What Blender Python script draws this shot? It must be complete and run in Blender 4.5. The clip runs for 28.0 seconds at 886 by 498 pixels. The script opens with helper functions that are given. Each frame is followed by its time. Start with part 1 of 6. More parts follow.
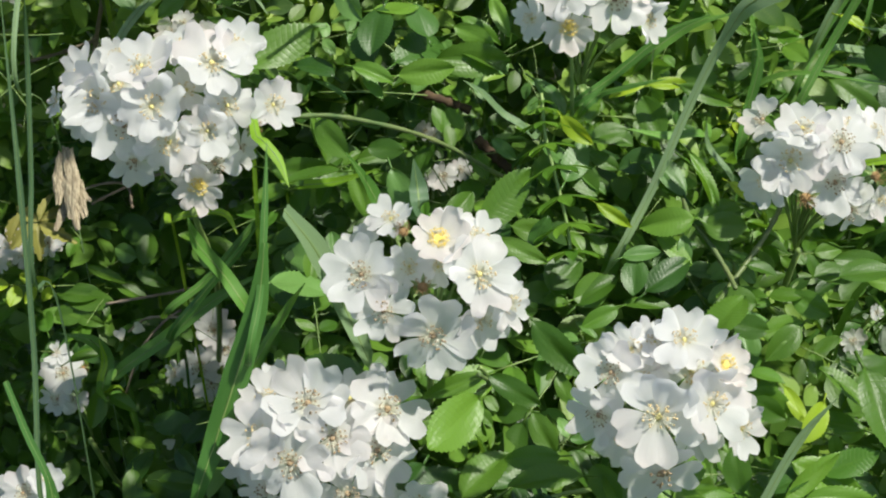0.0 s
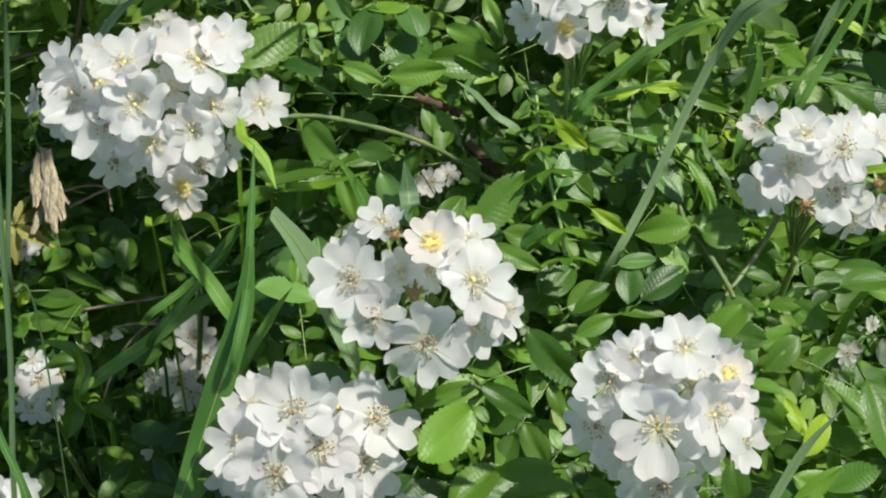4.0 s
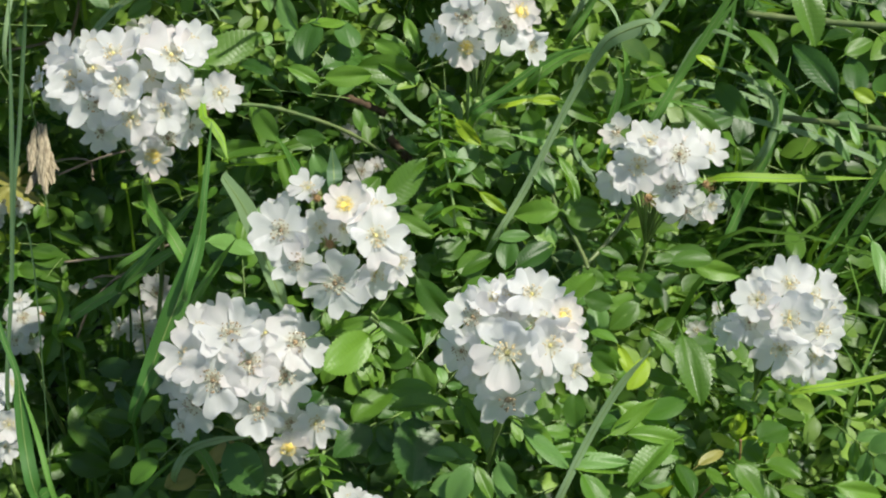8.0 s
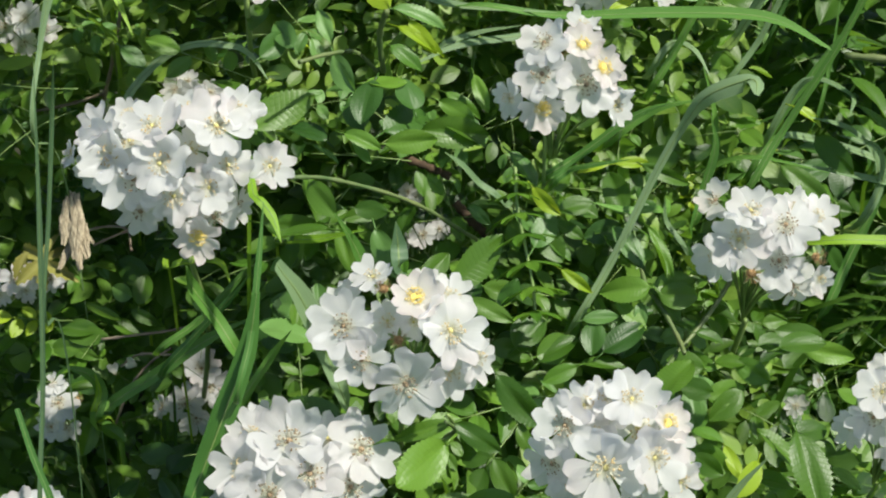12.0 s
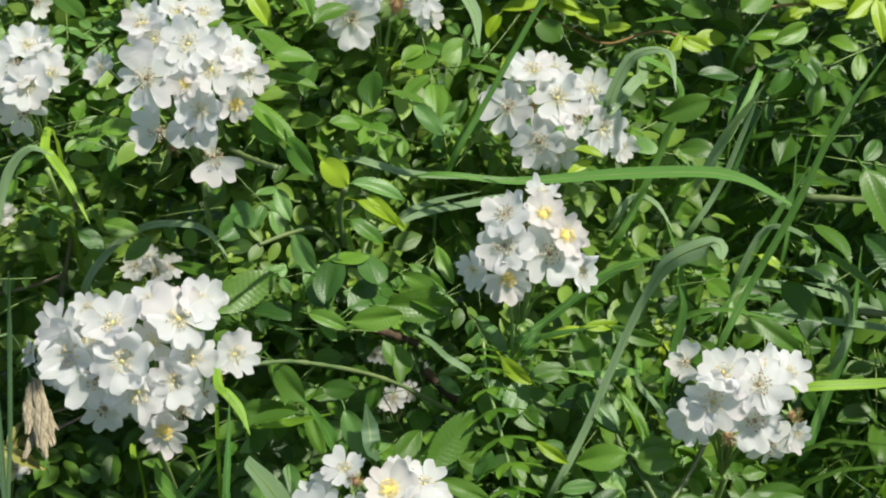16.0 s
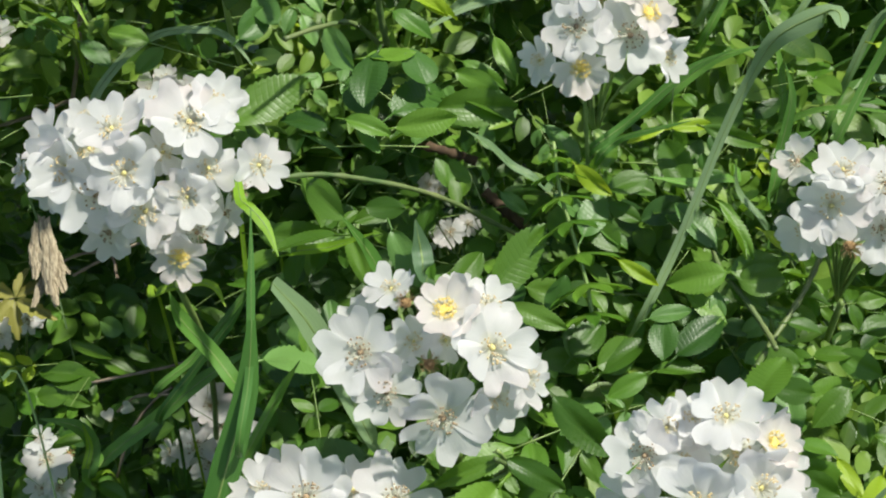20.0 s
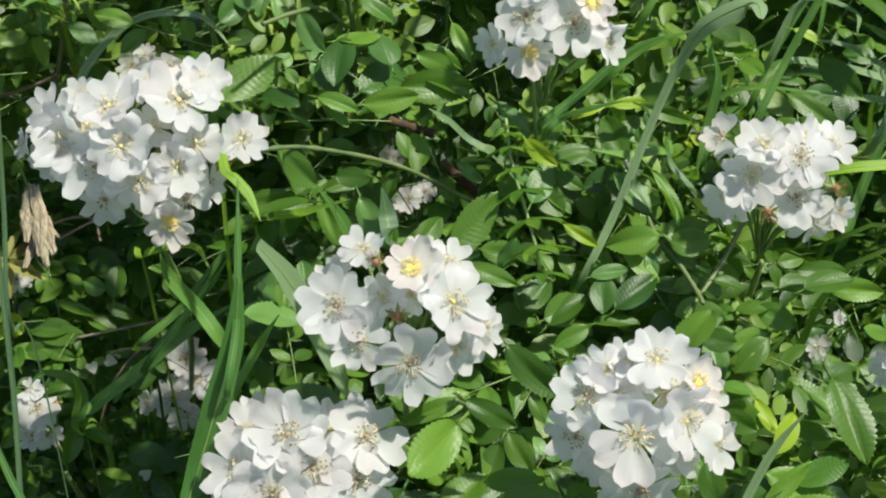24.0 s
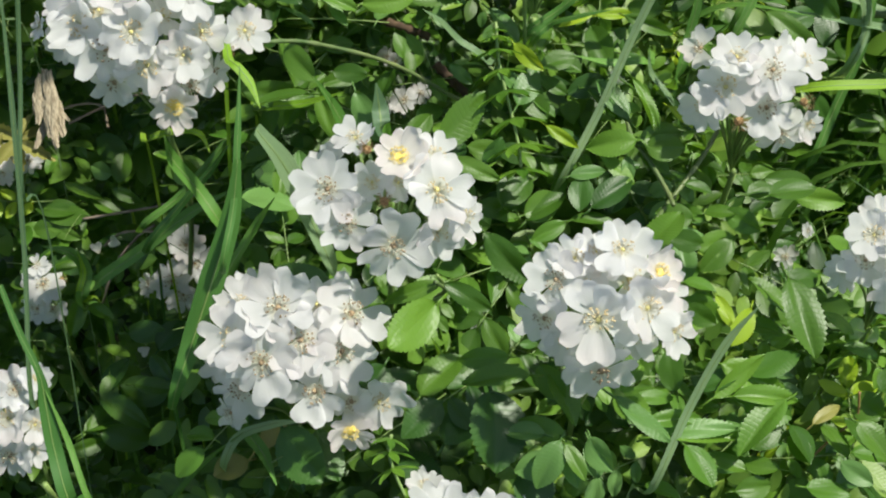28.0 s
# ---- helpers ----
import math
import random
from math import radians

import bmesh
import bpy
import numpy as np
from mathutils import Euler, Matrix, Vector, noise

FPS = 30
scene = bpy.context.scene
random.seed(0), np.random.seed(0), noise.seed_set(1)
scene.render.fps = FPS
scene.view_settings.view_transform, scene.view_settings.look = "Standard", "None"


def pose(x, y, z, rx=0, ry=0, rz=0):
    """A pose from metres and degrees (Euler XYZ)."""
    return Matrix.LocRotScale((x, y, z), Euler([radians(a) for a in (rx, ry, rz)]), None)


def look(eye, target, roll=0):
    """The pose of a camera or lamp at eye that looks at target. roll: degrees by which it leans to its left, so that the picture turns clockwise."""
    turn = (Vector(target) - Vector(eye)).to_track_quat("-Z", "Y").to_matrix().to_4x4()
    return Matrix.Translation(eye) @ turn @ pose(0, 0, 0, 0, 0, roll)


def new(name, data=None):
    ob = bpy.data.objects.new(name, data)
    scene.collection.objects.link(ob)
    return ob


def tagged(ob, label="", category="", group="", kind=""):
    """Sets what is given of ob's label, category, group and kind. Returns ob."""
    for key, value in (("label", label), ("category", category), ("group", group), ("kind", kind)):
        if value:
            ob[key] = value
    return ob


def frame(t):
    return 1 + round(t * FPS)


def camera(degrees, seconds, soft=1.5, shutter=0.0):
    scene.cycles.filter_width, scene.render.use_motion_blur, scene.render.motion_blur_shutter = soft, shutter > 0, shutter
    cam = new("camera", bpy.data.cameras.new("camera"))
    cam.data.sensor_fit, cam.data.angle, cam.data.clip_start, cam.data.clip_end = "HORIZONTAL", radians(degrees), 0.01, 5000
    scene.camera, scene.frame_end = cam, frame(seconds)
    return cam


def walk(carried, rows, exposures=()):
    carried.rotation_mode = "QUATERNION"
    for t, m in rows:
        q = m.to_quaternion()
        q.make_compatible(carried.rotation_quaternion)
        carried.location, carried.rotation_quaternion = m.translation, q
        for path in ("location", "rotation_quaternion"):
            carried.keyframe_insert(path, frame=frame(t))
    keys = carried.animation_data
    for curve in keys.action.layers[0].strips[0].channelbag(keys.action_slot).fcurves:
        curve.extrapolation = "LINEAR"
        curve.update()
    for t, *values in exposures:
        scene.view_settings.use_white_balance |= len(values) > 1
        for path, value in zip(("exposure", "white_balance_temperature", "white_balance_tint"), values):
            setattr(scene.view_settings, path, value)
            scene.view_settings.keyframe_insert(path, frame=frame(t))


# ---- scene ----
SOFT = 2.1
EXPOSURE = 0.60
cam = camera(33.00, 28.0, soft=SOFT)
# The camera's way along the leaning face of the bush: across, away from the eye, up; then tilt, lean and turn.
PATH = [
    (0.0000, 0.0000, 0.0000, 0.0000, 90.000, 0.000, 0.000),
    (0.5000, -0.0040, 0.0052, -0.0000, 90.098, -0.092, -0.063),
    (1.0000, -0.0051, 0.0132, -0.0007, 90.184, -0.224, -0.082),
    (1.5000, -0.0080, 0.0220, -0.0018, 90.156, -0.342, -0.214),
    (2.0000, -0.0104, 0.0259, -0.0025, 90.084, -0.336, -0.511),
    (2.5000, -0.0057, 0.0249, -0.0027, 90.068, -0.271, -0.619),
    (3.0000, -0.0042, 0.0220, -0.0030, 90.170, -0.333, -0.733),
    (3.5000, -0.0057, 0.0207, -0.0027, 90.295, -0.372, -0.841),
    (5.5000, -0.0083, -0.0154, -0.0043, 91.190, -1.217, -1.602),
    (6.0000, -0.0090, -0.0417, -0.0041, 91.316, -1.729, -1.811),
    (6.5000, -0.0065, -0.0691, -0.0104, 91.568, -2.207, -2.097),
    (7.0000, -0.0012, -0.0983, -0.0141, 91.607, -2.729, -2.179),
    (7.5000, 0.0069, -0.1253, -0.0234, 91.581, -3.208, -2.220),
    (8.0000, 0.0206, -0.1447, -0.0354, 91.667, -3.623, -2.217),
    (8.5000, 0.0279, -0.1661, -0.0459, 91.719, -3.813, -2.268),
    (9.0000, 0.0276, -0.1760, -0.0484, 91.564, -3.739, -2.123),
    (9.5000, 0.0239, -0.1522, -0.0441, 91.234, -3.484, -2.180),
    (10.0000, 0.0238, -0.1204, -0.0358, 90.952, -3.140, -2.330),
    (10.5000, 0.0179, -0.0971, -0.0202, 90.733, -2.931, -2.369),
    (11.0000, 0.0095, -0.0808, -0.0120, 90.992, -3.051, -1.969),
    (11.5000, 0.0019, -0.0669, -0.0060, 91.216, -2.994, -1.391),
    (12.0000, 0.0008, -0.0612, 0.0058, 91.725, -2.657, -0.836),
    (12.5000, -0.0038, -0.0604, 0.0254, 92.640, -2.280, -0.897),
    (13.0000, -0.0062, -0.0611, 0.0430, 93.488, -1.691, -1.235),
    (13.5000, -0.0064, -0.0664, 0.0526, 94.464, -0.861, -1.668),
    (15.5000, 0.0027, -0.0639, 0.0585, 95.748, 0.689, -1.956),
    (16.0000, 0.0007, -0.0549, 0.0456, 95.381, 0.563, -1.860),
    (16.5000, -0.0054, -0.0354, 0.0322, 94.678, 0.430, -1.509),
    (17.0000, -0.0104, -0.0068, 0.0210, 93.959, 0.362, -0.835),
    (17.5000, -0.0140, 0.0343, 0.0192, 92.946, 0.299, -0.344),
    (18.0000, -0.0141, 0.0567, 0.0169, 92.460, 0.458, 0.139),
    (18.5000, -0.0131, 0.0621, 0.0145, 92.206, 0.572, 0.421),
    (19.0000, -0.0102, 0.0646, 0.0121, 92.088, 0.786, 0.649),
    (19.5000, -0.0063, 0.0657, 0.0111, 91.821, 1.169, 0.632),
    (20.0000, 0.0029, 0.0613, 0.0109, 91.573, 2.061, 0.558),
    (20.5000, 0.0107, 0.0552, 0.0134, 91.464, 3.268, 0.483),
    (21.0000, 0.0100, 0.0487, 0.0174, 91.510, 3.847, 0.355),
    (21.5000, 0.0072, 0.0412, 0.0192, 91.746, 3.946, 0.123),
    (23.5000, -0.0045, -0.0016, 0.0106, 90.904, 2.494, -1.322),
    (24.0000, -0.0064, -0.0082, 0.0097, 90.133, 2.115, -1.680),
    (24.5000, -0.0023, -0.0085, 0.0076, 89.667, 1.953, -1.666),
    (25.0000, 0.0018, -0.0065, 0.0063, 89.238, 1.872, -1.653),
    (25.5000, 0.0035, -0.0090, 0.0055, 88.907, 1.732, -1.629),
    (26.0000, 0.0024, -0.0132, 0.0037, 88.633, 1.342, -1.500),
    (26.5000, -0.0020, -0.0197, 0.0028, 88.144, 0.928, -1.450),
    (27.0000, -0.0047, -0.0322, 0.0000, 87.836, 0.347, -1.405),
    (27.5000, -0.0059, -0.0448, -0.0045, 87.617, -0.067, -1.549),
    (28.0000, -0.0000, -0.0508, -0.0039, 87.186, -0.340, -1.525),
]
BASE = pose(0, 0, 1.05, -35)
walk(cam, [(t, BASE @ pose(*row)) for t, *row in PATH], [(0, EXPOSURE, 6650, 4), (28, EXPOSURE, 6650, 4)])


def slope(u, d, w):
    """A place on the leaning face of the bush: across, away from the eye, up along the face."""
    return BASE @ Vector((u, d, w))


# ---- light: high summer sun, clear sky ----
SUN_FROM = Vector((0.42, -0.17, 0.88)).normalized()
world = bpy.data.worlds.new("sky")
scene.world = world
world.use_nodes = True
sky = world.node_tree.nodes.new("ShaderNodeTexSky")
sky.sky_type = "NISHITA"
sky.sun_disc = False
sky.sun_elevation = math.asin(SUN_FROM.z)
sky.sun_rotation = math.atan2(SUN_FROM.x, SUN_FROM.y)
back = world.node_tree.nodes["Background"]
back.inputs["Strength"].default_value = 0.088
world.node_tree.links.new(sky.outputs["Color"], back.inputs["Color"])
sun = new("sun", bpy.data.lights.new("sun", "SUN"))
sun.data.energy = 4.6
sun.data.angle = radians(2.0)
sun.data.color = (1.0, 0.955, 0.88)
sun.matrix_world = look(SUN_FROM * 5, (0, 0, 0))


# ---- materials ----
def tree(name):
    m = bpy.data.materials.new(name)
    m.use_nodes = True
    n = m.node_tree.nodes
    bsdf = n["Principled BSDF"]
    return m, n, m.node_tree.links, bsdf


def ramp(n, stops):
    r = n.new("ShaderNodeValToRGB")
    e = r.color_ramp.elements
    while len(e) < len(stops):
        e.new(0.5)
    for el, (p, c) in zip(e, stops):
        el.position, el.color = p, (*c, 1)
    return r


def math_node(n, op, a=None, b=None):
    m = n.new("ShaderNodeMath")
    m.operation = op
    for i, v in enumerate((a, b)):
        if v is not None:
            m.inputs[i].default_value = v
    return m


def leaf_material(name, dark, light, glow, through_light=0.3, rough=0.4, island=False, veins=True):
    """A leaf: ribbed blade, paler veins, blotches, light shining through."""
    m, n, l, bsdf = tree(name)
    uv = n.new("ShaderNodeUVMap")
    sep = n.new("ShaderNodeSeparateXYZ")
    l.new(uv.outputs["UV"], sep.inputs[0])
    side = math_node(n, "ABSOLUTE")
    l.new(sep.outputs["X"], side.inputs[0])
    wave = math_node(n, "MULTIPLY", None, 88.0 if veins else 26.0)
    l.new(sep.outputs["Y"] if veins else side.outputs[0], wave.inputs[0])
    sine = math_node(n, "SINE")
    l.new(wave.outputs[0], sine.inputs[0])
    rib = math_node(n, "POWER", None, 9.0)
    half = math_node(n, "MULTIPLY_ADD", None, 0.5)
    half.inputs[2].default_value = 0.5
    l.new(sine.outputs[0], half.inputs[0])
    l.new(half.outputs[0], rib.inputs[0])
    mid = n.new("ShaderNodeMapRange")
    mid.inputs["From Min"].default_value, mid.inputs["From Max"].default_value = 0.0, 0.09
    mid.inputs["To Min"].default_value, mid.inputs["To Max"].default_value = 1.0, 0.0
    l.new(side.outputs[0], mid.inputs["Value"])
    vein = math_node(n, "MAXIMUM")
    l.new(rib.outputs[0], vein.inputs[0])
    l.new(mid.outputs["Result"], vein.inputs[1])
    where = n.new("ShaderNodeTexCoord")
    big = n.new("ShaderNodeTexNoise")
    big.inputs["Scale"].default_value = 1.6 if not island else 120.0
    big.inputs["Detail"].default_value = 4.0
    l.new(where.outputs["Object"], big.inputs["Vector"])
    if island:
        rnd = n.new("ShaderNodeNewGeometry").outputs["Random Per Island"]
    else:
        rnd = n.new("ShaderNodeObjectInfo").outputs["Random"]
    mixv = math_node(n, "MULTIPLY_ADD", None, 0.45)
    l.new(big.outputs["Fac"], mixv.inputs[0])
    l.new(rnd, mixv.inputs[2])
    scale = math_node(n, "MULTIPLY", None, 0.72)
    l.new(mixv.outputs[0], scale.inputs[0])
    col = ramp(n, [(0.22 if island else 0.12, dark), (0.85 if island else 0.8, light)])
    l.new(scale.outputs[0], col.inputs["Fac"])
    veined = n.new("ShaderNodeMix")
    veined.data_type = "RGBA"
    veined.inputs["B"].default_value = (light[0] * 1.7, light[1] * 1.45, light[2] * 1.6, 1)
    fac = math_node(n, "MULTIPLY", None, 0.17 if veins else 0.12)
    l.new(vein.outputs[0], fac.inputs[0])
    l.new(fac.outputs[0], veined.inputs["Factor"])
    l.new(col.outputs["Color"], veined.inputs["A"])
    l.new(veined.outputs["Result"], bsdf.inputs["Base Color"])
    bsdf.inputs["Roughness"].default_value = rough
    bsdf.inputs["Specular IOR Level"].default_value = 0.4
    bump = n.new("ShaderNodeBump")
    bump.inputs["Strength"].default_value = 0.14 if veins else 0.2
    bump.inputs["Distance"].default_value = 0.0009
    bump.invert = True
    pucker = n.new("ShaderNodeTexNoise")
    pucker.inputs["Scale"].default_value = 5.0
    pucker.inputs["Detail"].default_value = 2.0
    l.new(uv.outputs["UV"], pucker.inputs["Vector"])
    swell = math_node(n, "MULTIPLY_ADD", None, -2.6 if veins else -0.5)
    l.new(pucker.outputs["Fac"], swell.inputs[0])
    l.new(vein.outputs[0], swell.inputs[2])
    l.new(swell.outputs[0], bump.inputs["Height"])
    l.new(bump.outputs["Normal"], bsdf.inputs["Normal"])
    trans = n.new("ShaderNodeBsdfTranslucent")
    gl = n.new("ShaderNodeMix")
    gl.data_type = "RGBA"
    gl.inputs["A"].default_value = (*glow, 1)
    gl.inputs["B"].default_value = (glow[0] * 0.75, glow[1] * 0.8, glow[2] * 0.75, 1)
    l.new(vein.outputs[0], gl.inputs["Factor"])
    l.new(gl.outputs["Result"], trans.inputs["Color"])
    mix = n.new("ShaderNodeMixShader")
    mix.inputs["Fac"].default_value = through_light
    l.new(bsdf.outputs[0], mix.inputs[1])
    l.new(trans.outputs[0], mix.inputs[2])
    l.new(mix.outputs[0], n["Material Output"].inputs["Surface"])
    return m


GLOW = (0.19, 0.37, 0.026)
LEAF = {
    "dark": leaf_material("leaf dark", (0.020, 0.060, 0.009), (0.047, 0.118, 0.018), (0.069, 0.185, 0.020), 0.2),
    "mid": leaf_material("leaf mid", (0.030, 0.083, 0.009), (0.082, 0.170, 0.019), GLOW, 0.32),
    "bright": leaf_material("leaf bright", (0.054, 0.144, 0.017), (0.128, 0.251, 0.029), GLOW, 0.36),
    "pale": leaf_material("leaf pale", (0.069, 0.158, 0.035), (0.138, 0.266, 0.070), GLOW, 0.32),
    "yellowing": leaf_material("yellowing leaf", (0.15, 0.145, 0.035), (0.28, 0.27, 0.075), (0.28, 0.28, 0.05), 0.3),
    "young": leaf_material("leaf young", (0.197, 0.318, 0.015), (0.318, 0.456, 0.029), (0.475, 0.556, 0.034), 0.42),
}
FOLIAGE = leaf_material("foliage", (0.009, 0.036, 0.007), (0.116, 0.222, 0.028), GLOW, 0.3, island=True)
# Lightened foliage: sunlight is put into its colour, along with paler new growth.
SUN_TINTED = leaf_material("sun-tinted foliage", (0.028, 0.074, 0.012), (0.209, 0.329, 0.053), (0.240, 0.410, 0.029), 0.36, island=True)
GRASS = {
    "dark": leaf_material("grass dark", (0.03, 0.095, 0.018), (0.06, 0.16, 0.028), (0.10, 0.26, 0.03), 0.18, 0.5, veins=False),
    "mid": leaf_material("grass mid", (0.06, 0.16, 0.028), (0.12, 0.26, 0.045), GLOW, 0.28, 0.5, veins=False),
    # Pale blades: the sky's sheen on them is mixed into this base colour.
    "pale": leaf_material("grass pale", (0.14, 0.235, 0.11), (0.24, 0.345, 0.18), (0.30, 0.44, 0.11), 0.38, 0.5, veins=False),
    "bright": leaf_material("grass bright", (0.16, 0.32, 0.02), (0.28, 0.46, 0.04), (0.36, 0.52, 0.03), 0.4, 0.5, veins=False),
    "blue": leaf_material("grass blue", (0.07, 0.13, 0.065), (0.12, 0.20, 0.10), GLOW, 0.2, 0.5, veins=False),
}
GRASS_MASS = leaf_material("grass mass", (0.02, 0.07, 0.012), (0.13, 0.25, 0.035), GLOW, 0.28, 0.4, island=True, veins=False)


def petal_material(name, base, tip, heart):
    """A thin petal: yellowish or pink towards the heart, faint streaks."""
    m, n, l, bsdf = tree(name)
    uv = n.new("ShaderNodeUVMap")
    sep = n.new("ShaderNodeSeparateXYZ")
    l.new(uv.outputs["UV"], sep.inputs[0])
    col = ramp(n, [(0.0, heart), (0.32, base), (0.95, tip)])
    l.new(sep.outputs["Y"], col.inputs["Fac"])
    own = n.new("ShaderNodeObjectInfo")
    rare = math_node(n, "POWER", None, 3.0)
    l.new(own.outputs["Random"], rare.inputs[0])
    edge = math_node(n, "MULTIPLY")
    l.new(rare.outputs[0], edge.inputs[0])
    l.new(sep.outputs["Y"], edge.inputs[1])
    tinge = n.new("ShaderNodeMix")
    tinge.data_type = "RGBA"
    tinge.inputs["B"].default_value = (0.80, 0.70, 0.70, 1)
    l.new(edge.outputs[0], tinge.inputs["Factor"])
    l.new(col.outputs["Color"], tinge.inputs["A"])
    l.new(tinge.outputs["Result"], bsdf.inputs["Base Color"])
    bsdf.inputs["Roughness"].default_value = 0.6
    bsdf.inputs["Specular IOR Level"].default_value = 0.25
    streak = n.new("ShaderNodeTexNoise")
    streak.inputs["Scale"].default_value = 1.0
    mp = n.new("ShaderNodeMapping")
    mp.inputs["Scale"].default_value = (14, 2.2, 1)
    l.new(uv.outputs["UV"], mp.inputs["Vector"])
    l.new(mp.outputs["Vector"], streak.inputs["Vector"])
    bump = n.new("ShaderNodeBump")
    bump.inputs["Strength"].default_value = 0.35
    bump.inputs["Distance"].default_value = 0.0006
    l.new(streak.outputs["Fac"], bump.inputs["Height"])
    l.new(bump.outputs["Normal"], bsdf.inputs["Normal"])
    trans = n.new("ShaderNodeBsdfTranslucent")
    trans.inputs["Color"].default_value = (0.885, 0.88, 0.875, 1)
    mix = n.new("ShaderNodeMixShader")
    mix.inputs["Fac"].default_value = 0.62
    l.new(bsdf.outputs[0], mix.inputs[1])
    l.new(trans.outputs[0], mix.inputs[2])
    l.new(mix.outputs[0], n["Material Output"].inputs["Surface"])
    return m


WHITE = petal_material("petal white", (0.79, 0.79, 0.785), (0.79, 0.785, 0.79), (0.75, 0.71, 0.48))
BLUSH = petal_material("petal blush", (0.85, 0.80, 0.75), (0.85, 0.75, 0.74), (0.80, 0.64, 0.2))
AGED = petal_material("petal aged", (0.80, 0.79, 0.74), (0.80, 0.79, 0.75), (0.62, 0.55, 0.36))


def plain(name, dark, light, rough=0.7, scale=60.0, bumps=0.3, glow=None):
    m, n, l, bsdf = tree(name)
    where = n.new("ShaderNodeTexCoord")
    nz = n.new("ShaderNodeTexNoise")
    nz.inputs["Scale"].default_value = scale
    nz.inputs["Detail"].default_value = 6.0
    l.new(where.outputs["Object"], nz.inputs["Vector"])
    col = ramp(n, [(0.3, dark), (0.7, light)])
    l.new(nz.outputs["Fac"], col.inputs["Fac"])
    l.new(col.outputs["Color"], bsdf.inputs["Base Color"])
    bsdf.inputs["Roughness"].default_value = rough
    bump = n.new("ShaderNodeBump")
    bump.inputs["Strength"].default_value = bumps
    bump.inputs["Distance"].default_value = 0.002
    l.new(nz.outputs["Fac"], bump.inputs["Height"])
    l.new(bump.outputs["Normal"], bsdf.inputs["Normal"])
    return m


SOIL = plain("meadow earth", (0.020, 0.015, 0.009), (0.035, 0.062, 0.016), 0.95, 9.0, 0.8)
CANE = plain("cane", (0.06, 0.11, 0.03), (0.14, 0.17, 0.06), 0.5, 70.0)
BARK = plain("dark bark", (0.03, 0.018, 0.010), (0.09, 0.055, 0.03), 0.9, 150.0)
WOOD = plain("dead twig", (0.16, 0.12, 0.085), (0.30, 0.24, 0.18), 0.85, 120.0)
STALK = plain("stalk", (0.12, 0.20, 0.05), (0.22, 0.30, 0.09), 0.5, 90.0)
RED = plain("red shoot", (0.15, 0.08, 0.03), (0.26, 0.17, 0.06), 0.5, 90.0)
YELLOW = plain("yellow stamens", (0.80, 0.58, 0.09), (0.88, 0.72, 0.20), 0.6, 400.0)
CREAM = plain("cream stamens", (0.54, 0.39, 0.17), (0.76, 0.61, 0.33), 0.6, 400.0)
THREAD = plain("stamen threads", (0.74, 0.70, 0.56), (0.80, 0.78, 0.68), 0.6, 400.0)
PISTIL = plain("flower heart", (0.50, 0.46, 0.16), (0.66, 0.58, 0.26), 0.6, 400.0)
TAN = plain("tan stamens", (0.24, 0.16, 0.09), (0.44, 0.33, 0.20), 0.7, 500.0)
BROWN = plain("spent brown", (0.16, 0.085, 0.03), (0.42, 0.27, 0.12), 0.8, 300.0)
YELLOWING = LEAF["yellowing"]
HUSK = plain("dry husk", (0.17, 0.13, 0.08), (0.42, 0.36, 0.25), 0.85, 9.0, 0.6)


# ---- builders ----
def mesh_of(name, verts, faces, mat, uvs=None, smooth=True):
    me = bpy.data.meshes.new(name)
    me.from_pydata([tuple(v) for v in verts], [], [tuple(q) for q in faces])
    if uvs is not None:
        layer = me.uv_layers.new(name="UVMap")
        idx = np.empty(len(me.loops), int)
        me.loops.foreach_get("vertex_index", idx)
        layer.data.foreach_set("uv", np.asarray(uvs, float)[idx].ravel())
    me.polygons.foreach_set("use_smooth", [smooth] * len(me.polygons))
    me.materials.append(mat)
    return me


def part(name, data, parent, m=None, label=""):
    ob = new(name, data)
    ob.parent = parent
    if m is not None:
        ob.matrix_basis = m
    return tagged(ob, label)


